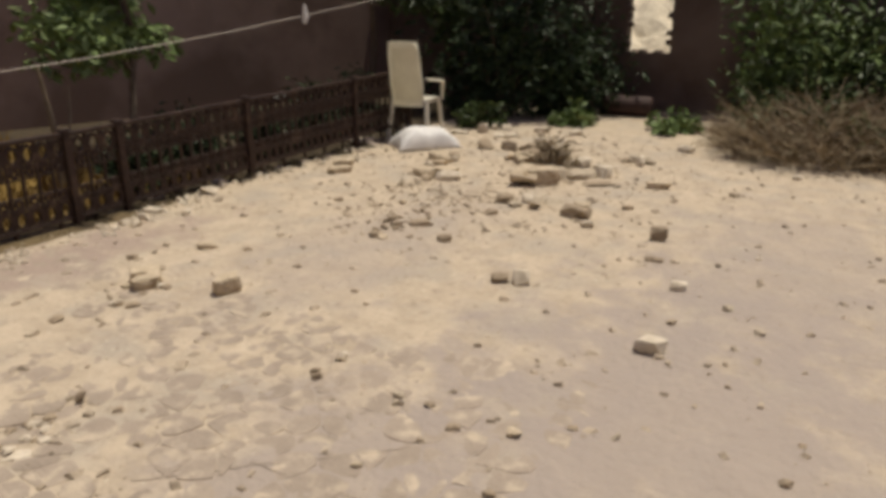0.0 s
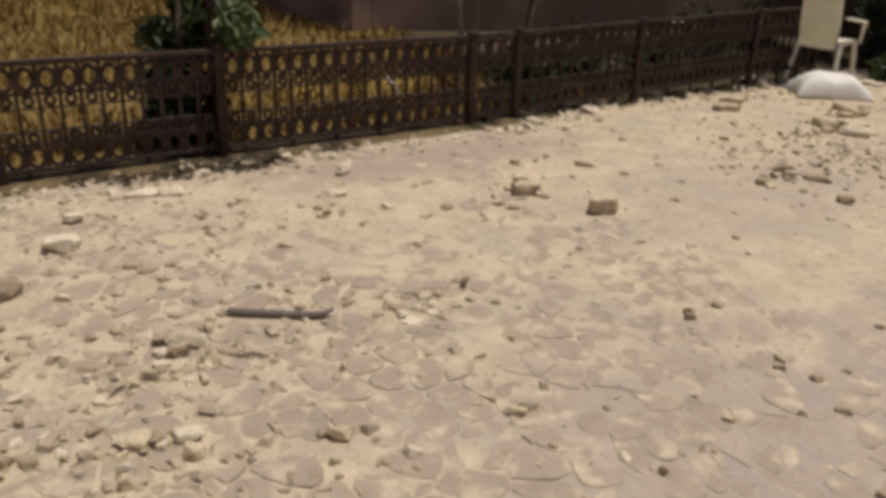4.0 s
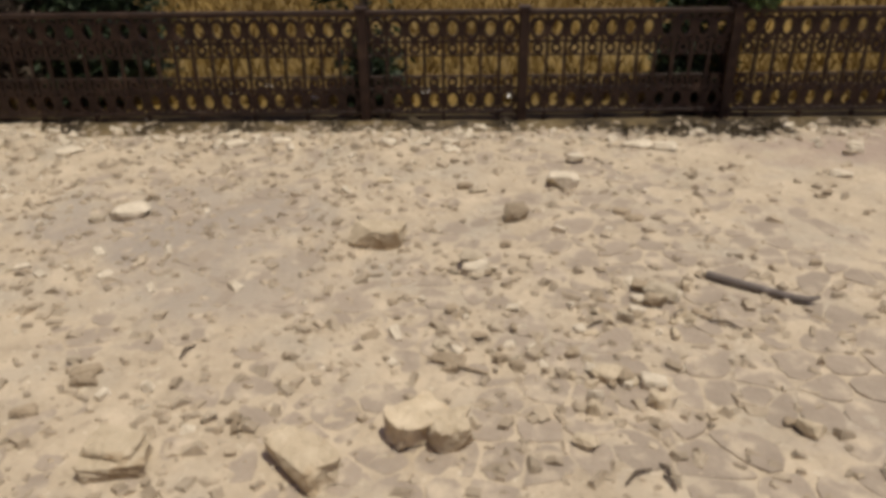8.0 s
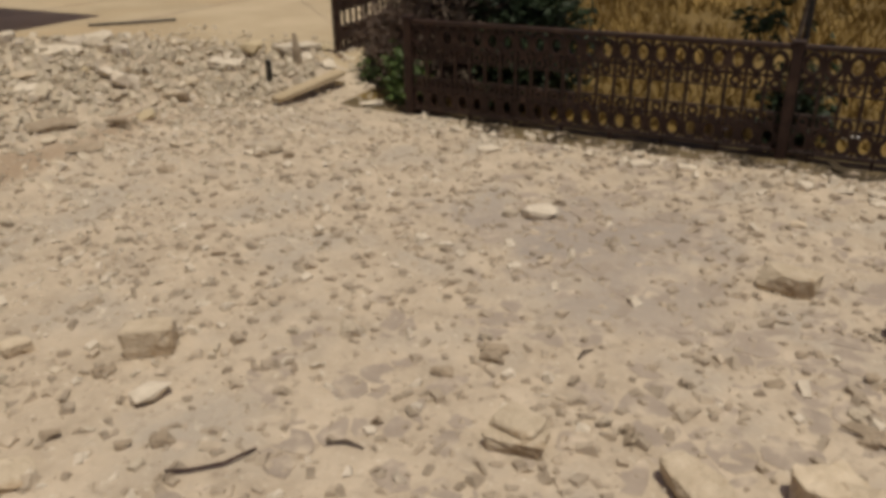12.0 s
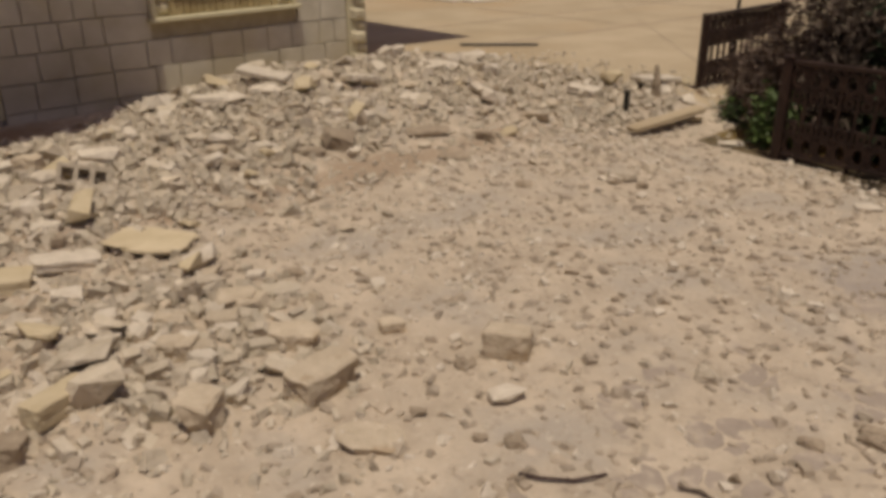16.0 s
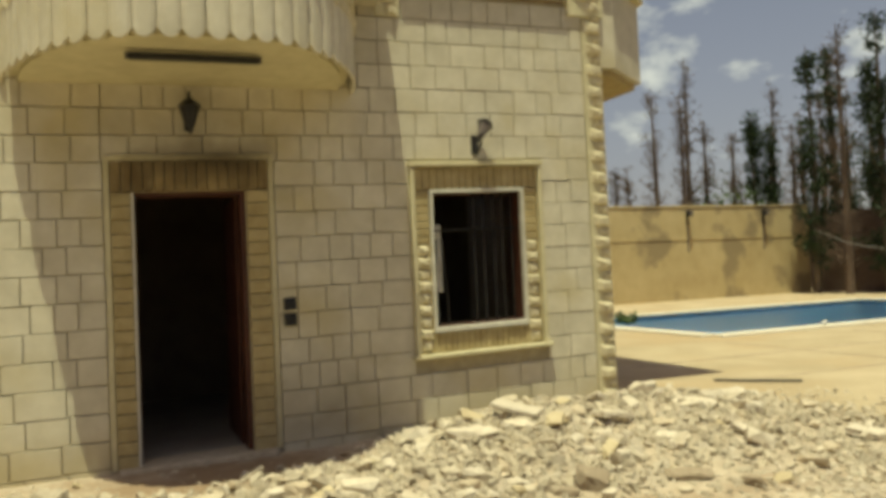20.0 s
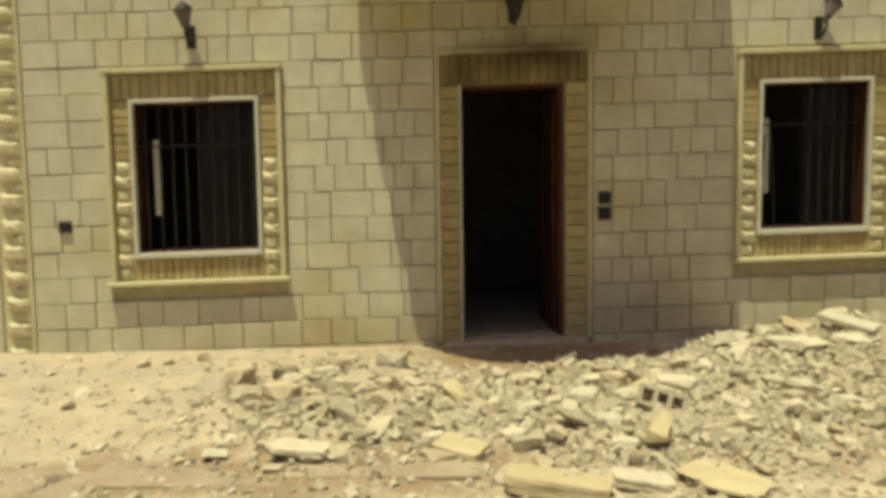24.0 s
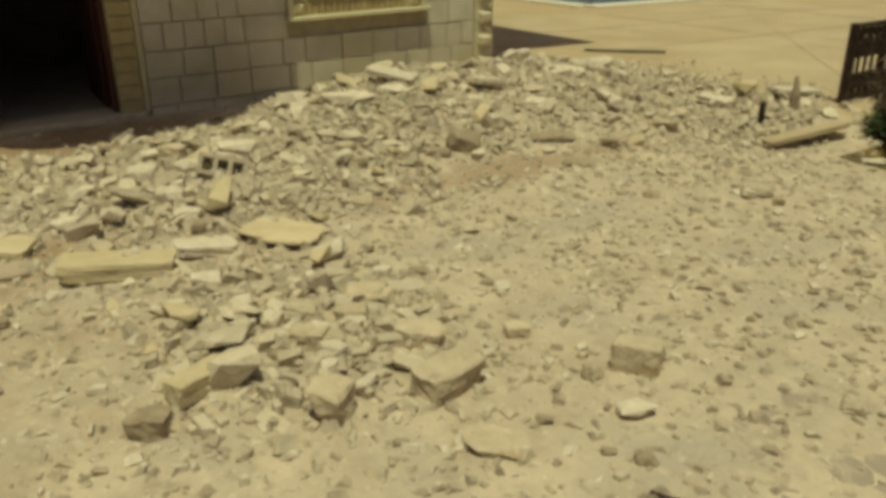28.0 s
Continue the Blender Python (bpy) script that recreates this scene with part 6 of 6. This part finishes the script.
# stones lying on the lower patio
stone("brown", 0.25, 3.19, 0.057, 0.043, 0.032, 14)
stone("grey", 0.10, 3.02, 0.123, 0.092, 0.074, 12)
stone("brown", 0.57, 2.76, 0.050, 0.037, 0.027, -2)
stone("brown", 0.62, 2.97, 0.053, 0.040, 0.022, -6)
stone("pale", 0.21, 2.43, 0.042, 0.032, 0.025, -2)
stone("pale", 0.30, 2.42, 0.071, 0.043, 0.021, -8)
stone("brown", 0.37, 2.26, 0.045, 0.033, 0.020, -15)
stone("pale", 0.45, 2.13, 0.076, 0.057, 0.060, -21)
stone("brown", 0.00, 2.34, 0.130, 0.078, 0.025, -13)
stone("pale", 1.65, 2.52, 0.113, 0.068, 0.019, -53)
stone("brown", 1.74, 2.70, 0.048, 0.036, 0.024, -16)
stone("brown", 1.81, 2.69, 0.058, 0.044, 0.028, -21)
stone("brown", 1.88, 2.66, 0.058, 0.044, 0.025, -26)
stone("brown", 1.66, 2.62, 0.047, 0.035, 0.024, -27)
stone("pale", 1.76, 2.52, 0.051, 0.038, 0.024, -34)
stone("pale", 1.76, 1.43, 0.041, 0.030, 0.024, -55)
stone("grey", 2.72, 1.55, 0.054, 0.040, 0.039, -69)
stone("brown", 2.72, 1.99, 0.051, 0.038, 0.037, -66)
stone("pale", 2.92, 1.99, 0.062, 0.047, 0.034, -72)
stone("brown", 1.61, 1.59, 0.035, 0.021, 0.018, -65)
stone("brown", 1.52, 3.02, 0.061, 0.045, 0.033, -8)
stone("grey", 0.15, 3.83, 0.101, 0.061, 0.030, 14)
stone("pale", 0.03, 4.40, 0.113, 0.068, 0.029, 11)
stone("pale", 2.33, 4.42, 0.093, 0.070, 0.041, -21)
stone("brown", 1.89, 3.76, 0.061, 0.046, 0.035, -24)
stone("pale", 4.56, 5.17, 0.190, 0.114, 0.065, -44)
stone("pale", 5.18, 5.08, 0.146, 0.110, 0.066, -52)
stone("brown", 4.32, 4.55, 0.069, 0.052, 0.037, -54)
stone("tan", 6.49, 4.66, 0.203, 0.122, 0.069, -69)
stone("pale", 7.54, 5.29, 0.230, 0.173, 0.100, -73)
stone("brown", 4.61, 2.97, 0.105, 0.079, 0.050, -39)
stone("brown", 4.89, 2.97, 0.108, 0.081, 0.052, -45)
stone("brown", 3.91, 3.52, 0.065, 0.048, 0.026, -38)
stone("brown", 2.83, 3.45, 0.077, 0.057, 0.037, -32)
stone("tan", 3.15, 3.60, 0.168, 0.126, 0.082, -38)
# stones lying on the foot of the house
stone("pale", -3.85, 0.56, 0.139, 0.104, 0.087, 74)
stone("pale", -3.69, 0.38, 0.102, 0.076, 0.048, 72)
stone("pale", -3.55, 0.61, 0.124, 0.093, 0.064, 64)
stone("pale", -3.67, 0.90, 0.089, 0.067, 0.045, 55)
stone("pale", -3.20, 0.66, 0.104, 0.078, 0.049, 53)
stone("pale", -3.07, 0.63, 0.065, 0.049, 0.031, 89)
stone("pale", -2.87, 0.74, 0.083, 0.062, 0.051, 81)
stone("pale", -3.17, 0.97, 0.115, 0.086, 0.050, 76)
stone("tan", -3.34, 1.11, 0.170, 0.127, 0.087, 71)
stone("tan", -3.04, 0.82, 0.109, 0.082, 0.054, 69)
stone("tan", -3.50, 0.74, 0.109, 0.082, 0.054, 70)
stone("pale", -3.36, 0.57, 0.118, 0.088, 0.058, 68)
stone("tan", -3.35, 0.82, 0.120, 0.090, 0.059, 60)
stone("brown", -3.22, 0.82, 0.092, 0.069, 0.050, 55)
stone("brown", -3.04, 0.50, 0.085, 0.064, 0.037, 56)
stone("brown", -3.01, 0.62, 0.128, 0.077, 0.054, 49)
stone("brown", -3.94, -0.29, 0.129, 0.078, 0.053, 106)
stone("brown", -3.41, -0.34, 0.089, 0.067, 0.039, -257)
stone("pale", -3.20, -0.01, 0.078, 0.058, 0.034, 92)
stone("tan", -2.84, 0.15, 0.085, 0.064, 0.047, 83)
stone("pale", -4.12, -0.04, 0.083, 0.062, 0.040, 86)
stone("brown", -3.38, -0.63, 0.086, 0.065, 0.040, -267)
stone("grey", -5.44, -1.49, 0.231, 0.174, 0.095, -264)
stone("grey", -5.58, -0.63, 0.213, 0.160, 0.115, -278)
stone("brown", -5.84, -1.08, 0.132, 0.099, 0.095, -277)
stone("grey", -5.21, -1.04, 0.163, 0.098, 0.066, -280)
stone("brown", -4.81, -0.41, 0.125, 0.093, 0.063, -251)
stone("tan", -4.59, -0.30, 0.180, 0.108, 0.061, 104)
stone("grey", -5.05, 0.69, 0.173, 0.130, 0.100, 87)
stone("pale", -4.80, 0.10, 0.160, 0.120, 0.069, 90)
stone("brown", -4.93, 0.30, 0.133, 0.100, 0.057, 84)
stone("brown", -4.46, 0.68, 0.105, 0.079, 0.076, 74)
stone("pale", -4.64, 0.69, 0.160, 0.096, 0.065, 70)
stone("pale", -4.59, -0.98, 0.172, 0.103, 0.073, -271)
stone("pale", -4.85, -1.49, 0.177, 0.106, 0.050, -269)
stone("pale", -5.08, 2.16, 0.187, 0.112, 0.064, 43)
stone("brown", -4.89, 1.82, 0.143, 0.086, 0.061, 83)
stone("brown", -4.90, 2.41, 0.184, 0.110, 0.063, 73)
stone("pale", -5.33, 1.19, 0.259, 0.194, 0.107, 83)
stone("grey", -4.77, 1.39, 0.204, 0.153, 0.098, 75)
stone("grey", -5.16, 0.99, 0.179, 0.134, 0.093, 77)
stone("pale", -5.46, 3.64, 0.297, 0.178, 0.086, 50)
stone("pale", -5.97, 4.36, 0.373, 0.224, 0.079, 44)
stone("pale", -5.64, 4.61, 0.271, 0.203, 0.130, 37)
stone("pale", -5.99, 2.27, 0.430, 0.258, 0.110, 52)
stone("pale", -5.97, 2.65, 0.263, 0.158, 0.089, 44)
stone("brown", -4.42, 3.22, 0.246, 0.148, 0.036, 68)
stone("brown", -4.86, 3.34, 0.342, 0.205, 0.065, 66)
stone("brown", -4.55, 3.62, 0.184, 0.111, 0.075, 58)
stone("tan", -4.42, 1.59, 0.162, 0.097, 0.055, 72)
stone("brown", -3.51, 1.50, 0.158, 0.095, 0.045, 63)
stone("pale", -3.16, 1.71, 0.073, 0.055, 0.046, 52)
stone("pale", -3.58, 1.31, 0.106, 0.079, 0.046, 58)

# ---------- hollow building block in the rubble ----------
def hollow_block(x, y, z, rx, ry, rz):
    ob = tagged(link("hollow_block", wall_cells("y", -0.07, 0.07, -0.19, 0.19, 0.0, 0.18, [(-0.155, -0.075, 0.035, 0.145), (-0.04, 0.04, 0.035, 0.145), (0.075, 0.155, 0.035, 0.145)]), "grey"), "broken grey hollow concrete block in the rubble", "block")
    ob.matrix_basis = pose(x, y, z, rx, ry, rz) @ Matrix.Scale(0.75, 4)
    return ob


hollow_block(-5.02, 0.98, 0.155, -38, 16, 74)

# ---------- small heaps of debris on the patio ----------
def debris(x, y, rx, ry, count, seed, tones, size):
    rng = random.Random(seed)
    for _ in range(count):
        a, r = rng.uniform(0, 6.283), rng.random() ** 0.7
        l = size * rng.uniform(0.45, 1.25)
        stone(rng.choice(tones), x + rx * r * math.cos(a), y + ry * r * math.sin(a), l, l * rng.uniform(0.5, 0.85), l * rng.uniform(0.4, 0.7), rng.uniform(0, 180))


debris(0.78, 2.68, 0.26, 0.20, 20, 1, ("brown", "grey", "tan", "pale"), 0.075)
debris(0.14, 2.38, 0.26, 0.12, 18, 2, ("brown", "grey", "pale"), 0.055)
debris(0.09, 2.97, 0.12, 0.09, 9, 3, ("brown", "grey", "pale"), 0.065)
debris(0.52, 2.20, 0.20, 0.12, 10, 4, ("tan", "pale", "brown"), 0.060)
debris(1.76, 2.64, 0.20, 0.14, 16, 5, ("pale", "pale", "brown", "tan"), 0.055)
debris(4.95, 2.98, 0.42, 0.18, 18, 6, ("brown", "brown", "tan"), 0.065)
debris(5.85, 3.55, 0.60, 0.30, 18, 7, ("brown", "tan", "grey"), 0.065)
debris(2.98, 3.48, 0.22, 0.16, 9, 8, ("brown", "pale", "tan"), 0.07)
debris(-1.20, 2.28, 0.14, 0.07, 7, 9, ("brown", "grey"), 0.055)
debris(-3.43, 3.74, 0.20, 0.12, 8, 10, ("pale", "brown", "grey"), 0.085)
debris(-0.65, 2.02, 0.12, 0.08, 7, 11, ("brown", "grey"), 0.05)
debris(-5.45, -1.0, 0.45, 0.65, 22, 13, ("grey", "tan", "pale", "brown"), 0.19)
debris(-5.3, 1.1, 0.5, 0.8, 22, 14, ("grey", "pale", "pale", "tan"), 0.16)
debris(-5.6, 3.1, 0.6, 0.8, 20, 15, ("pale", "pale", "grey"), 0.15)
debris(-3.35, 0.7, 0.4, 0.35, 16, 16, ("pale", "tan", "pale"), 0.11)
debris(0.6, 2.5, 0.5, 0.3, 14, 12, ("pale", "brown", "grey", "tan"), 0.05)

# ---------- rubble and gravel ----------
def pieces(rng, spots):
    """Many small angular stones in one mesh: spots of x, y, z, size, flatness."""
    base = [(-1, -1, -1), (1, -1, -1), (1, 1, -1), (-1, 1, -1), (-1, -1, 1), (1, -1, 1), (1, 1, 1), (-1, 1, 1)]
    quads = [(0, 3, 2, 1), (4, 5, 6, 7), (0, 1, 5, 4), (1, 2, 6, 5), (2, 3, 7, 6), (3, 0, 4, 7)]
    verts, faces = [], []
    for x, y, z, s, flat in spots:
        rot = Euler((rng.uniform(-0.5, 0.5), rng.uniform(-0.5, 0.5), rng.uniform(0, 6.283))).to_matrix()
        k = len(verts)
        sx, sy, sz = s * rng.uniform(0.7, 1.5), s * rng.uniform(0.4, 0.9), s * flat * rng.uniform(0.6, 1.2)
        tl = rng.uniform(0.45, 0.95)
        for bx, by, bz in base:
            q = tl if bz > 0 else 1.0
            v = rot @ Vector((bx * sx * q * rng.uniform(0.55, 1), by * sy * q * rng.uniform(0.55, 1), bz * sz * rng.uniform(0.6, 1)))
            verts.append((x + v.x / 2, y + v.y / 2, z + v.z / 2 + s * flat * 0.22))
        faces += [tuple(k + i for i in f) for f in quads]
    return verts, faces


def heap(x, y):
    """How thickly the rubble lies."""
    d = 1.2 * math.exp(-((x + 5.35) / 0.75) ** 2 - ((y + 0.85) / 0.75) ** 2)
    d += 1.5 * math.exp(-((x + 5.25) / 0.80) ** 2 - ((y - 1.1) / 1.1) ** 2)
    d += 1.7 * math.exp(-((x + 6.0) / 0.85) ** 2 - ((y - 2.8) / 1.0) ** 2)
    d += 1.5 * math.exp(-((x + 6.0) / 1.2) ** 2 - ((y - 4.5) / 0.9) ** 2)
    d += 0.9 * math.exp(-((x + 4.9) / 0.8) ** 2 - ((y - 5.2) / 0.6) ** 2)
    d += 1.3 * math.exp(-((x + 3.25) / 0.70) ** 2 - ((y - 0.75) / 0.50) ** 2)
    d += 0.16 * ss(1.0, 4.5, -x) * (1 if y > -3.6 else 0.3)
    return d


def scatter_rubble():
    rng = random.Random(21)
    big, small = [], []
    while len(big) < 290:
        x, y = rng.uniform(-6.85, -2.6), rng.uniform(-3.2, 6.2)
        if rng.random() < min(1, heap(x, y)) ** 1.3 and not (x < -6.3 and -0.4 < y < 1.4):
            big.append((x, y))
    for x, y in big:
        made[0] += 1
        s = 0.06 + (0.06 + 0.08 * min(1, heap(x, y))) * rng.random() ** 2.0
        flat = rng.uniform(0.25, 0.8)
        tone = rng.choice(("pale", "pale", "tan", "grey", "rubble", "rubble", "rubble", "slab"))
        ob = tagged(link("rubble_chunk", rock(made[0], s * rng.uniform(1.1, 1.8), s * 0.85, s * flat, 14, 0.62), tone), "broken chunk of masonry in the rubble heap", "rubble", "rubble in front of the house")
        ob.matrix_basis = pose(x, y, ground_z(x, y) + 0.03 * min(1, heap(x, y)) - 0.015, rng.uniform(-22, 22), rng.uniform(-22, 22), rng.uniform(0, 360))
    while len(small) < 12500:
        x, y = rng.uniform(-6.9, -1.5), rng.uniform(-4.2, 6.6)
        d = heap(x, y)
        if x < -6.2 and -0.5 < y < 1.5 and rng.random() < 0.85:
            continue
        if rng.random() < min(1.0, d) ** 1.2:
            s = 0.016 + 0.10 * rng.random() ** 2.4 * min(1.0, 0.45 + d)
            small.append((x, y, ground_z(x, y) + 0.028 * min(1, d) * rng.random() - 0.15 * s, s, rng.uniform(0.35, 0.95)))
    v, f = pieces(rng, small)
    tagged(raw_part("rubble", v, f, "rubble", None), "pale broken stone and plaster rubble before the house", "rubble", kind="stuff")
    grit = []
    while len(grit) < 17000:
        x, y = rng.uniform(-4.6, 9.4), rng.uniform(-3.5, 4.95)
        w = 0.11 + 0.8 * ss(-2.4, 0.8, -x) + 1.2 * bump(x, y, 5.5, 3.1, 0.7, 0.5, 1) + 1.5 * bump(x, y, 1.72, 2.65, 0.22, 0.16, 1) + 0.8 * bump(x, y, 0.8, 2.5, 0.5, 0.4, 1) + (0.6 if y > 4.5 + 0.02 * x else 0) + 0.8 * bump(x, y, 6.8, 2.9, 1.5, 1.2, 1)
        w *= 0.45 + 0.9 * max(0, noise.noise(Vector((x * 1.6, y * 1.6, 9))) + 0.35)
        if rng.random() < w * 0.7:
            s = 0.010 + 0.066 * rng.random() ** 2.7
            grit.append((x, y, ground_z(x, y) - 0.1 * s, s, rng.uniform(0.3, 0.7)))
    while len(grit) < 19800:
        x, y = rng.uniform(-4.4, 1.6), rng.uniform(-2.5, 4.7)
        if rng.random() < 0.25 + 0.6 * max(0.0, noise.noise(Vector((x * 0.9, y * 0.9, 17))) + 0.2):
            s = rng.uniform(0.03, 0.07)
            grit.append((x, y, ground_z(x, y) - 0.22 * s, s, rng.uniform(0.4, 0.75)))
    v, f = pieces(rng, grit)
    tagged(raw_part("gravel", v, f, "gravel", None), "scattered small gravel on the dusty patio", "gravel", kind="stuff")
    bits = []
    while len(bits) < 2600:
        x, y = rng.uniform(-5.2, 1.5), rng.uniform(-3.0, 4.9)
        if rng.random() < (0.12 + 0.75 * ss(0.5, 3.6, -x)) * (0.4 + max(0, noise.noise(Vector((x * 1.1, y * 1.1, 30))) + 0.3)):
            s = 0.016 + 0.062 * rng.random() ** 2.4
            bits.append((x, y, ground_z(x, y) - 0.05 * s, s, rng.uniform(0.3, 0.8)))
    v, f = pieces(rng, bits)
    tagged(raw_part("plaster_bits", v, f, "pale", None), "pale bits of plaster and stone strewn over the dust", "litter", kind="stuff")
    edge = []
    for _ in range(520):
        x = rng.uniform(-3.0, 8.0)
        y = bed_edge(x) - abs(rng.gauss(0, 0.13)) - 0.01
        edge.append((x, y, ground_z(x, y), 0.02 + 0.07 * rng.random() ** 2.5, rng.uniform(0.3, 0.7)))
    v, f = pieces(rng, edge)
    tagged(raw_part("plaster_litter", v, f, "pale", None), "pale plaster bits along the foot of the fence", "litter", kind="stuff")


scatter_rubble()


# ---------- irregular flagstones showing through the dust ----------
def flagstones():
    rng = random.Random(2)
    step = 0.150
    x0, x1, y0, y1 = -1.9, 3.3, 0.9, 4.7
    nx, ny = int((x1 - x0) / step), int((y1 - y0) / step)
    seeds = {(i, j): Vector((x0 + (i + 0.5 + rng.uniform(-0.42, 0.42)) * step, y0 + (j + 0.5 + rng.uniform(-0.42, 0.42)) * step)) for i in range(nx) for j in range(ny)}
    kept = []
    for (i, j), c in seeds.items():
        poly = [c + Vector(p) * step for p in ((-1, -1), (1, -1), (1, 1), (-1, 1))]
        for di in range(-2, 3):
            for dj in range(-2, 3):
                o = seeds.get((i + di, j + dj))
                if o is None or (di, dj) == (0, 0):
                    continue
                mid, d = (c + o) / 2, (o - c).normalized()
                mid = mid - d * 0.003
                out = []
                for a, b in zip(poly, poly[1:] + poly[:1]):
                    fa, fb = (a - mid).dot(d), (b - mid).dot(d)
                    if fa <= 0:
                        out.append(a)
                    if fa * fb < 0:
                        out.append(a + (b - a) * fa / (fa - fb))
                poly = out
        cover = noise.noise(Vector((c.x * 0.75, c.y * 0.75, 5)))
        near = math.exp(-((c.x - 1.4) / 1.5) ** 2 - ((c.y - 2.1) / 1.2) ** 2) + 0.55 * math.exp(-((c.x + 1.3) / 0.8) ** 2 - ((c.y - 3.6) / 0.6) ** 2)
        kept.append((near + 0.55 * cover + rng.uniform(-0.15, 0.15), c, poly))
    kept.sort(key=lambda k: -k[0])
    rest = bmesh.new()
    for n, (score, c, poly) in enumerate(kept[:720]):
        if len(poly) < 3 or rng.random() < 0.08:
            continue
        # rounded outline: corners cut twice
        poly = [q for a, b in zip(poly, poly[1:] + poly[:1]) for q in (a * 0.72 + b * 0.28, a * 0.28 + b * 0.72)]
        z = terrain(c.x, c.y) + 0.010 * noise.noise(Vector((c.x, c.y, 0)) * 1.7)
        top = -0.0002 + 0.0048 * min(1.0, max(-0.5, score - 0.3))
        own = n < 280
        bm = bmesh.new() if own else rest
        o, h = (c, 0.0) if own else (Vector((0, 0)), z)
        lo = [bm.verts.new((p.x - o.x, p.y - o.y, h - 0.012)) for p in poly]
        hi = [bm.verts.new((c.x - o.x + (p.x - c.x) * 0.96, c.y - o.y + (p.y - c.y) * 0.96, h + top)) for p in poly]
        bm.faces.new(hi)
        for a in range(len(poly)):
            b = (a + 1) % len(poly)
            bm.faces.new((lo[a], lo[b], hi[b], hi[a]))
        if own:
            ob = part("flagstone", bm, "flag", ground)
            ob.matrix_basis = pose(c.x, c.y, z, rng.uniform(-0.7, 0.7), rng.uniform(-0.7, 0.7), 0)
    tagged(part("flagstones", rest, "flag", ground, "irregular grey-mauve flagstones under dust"), kind="stuff")


flagstones()
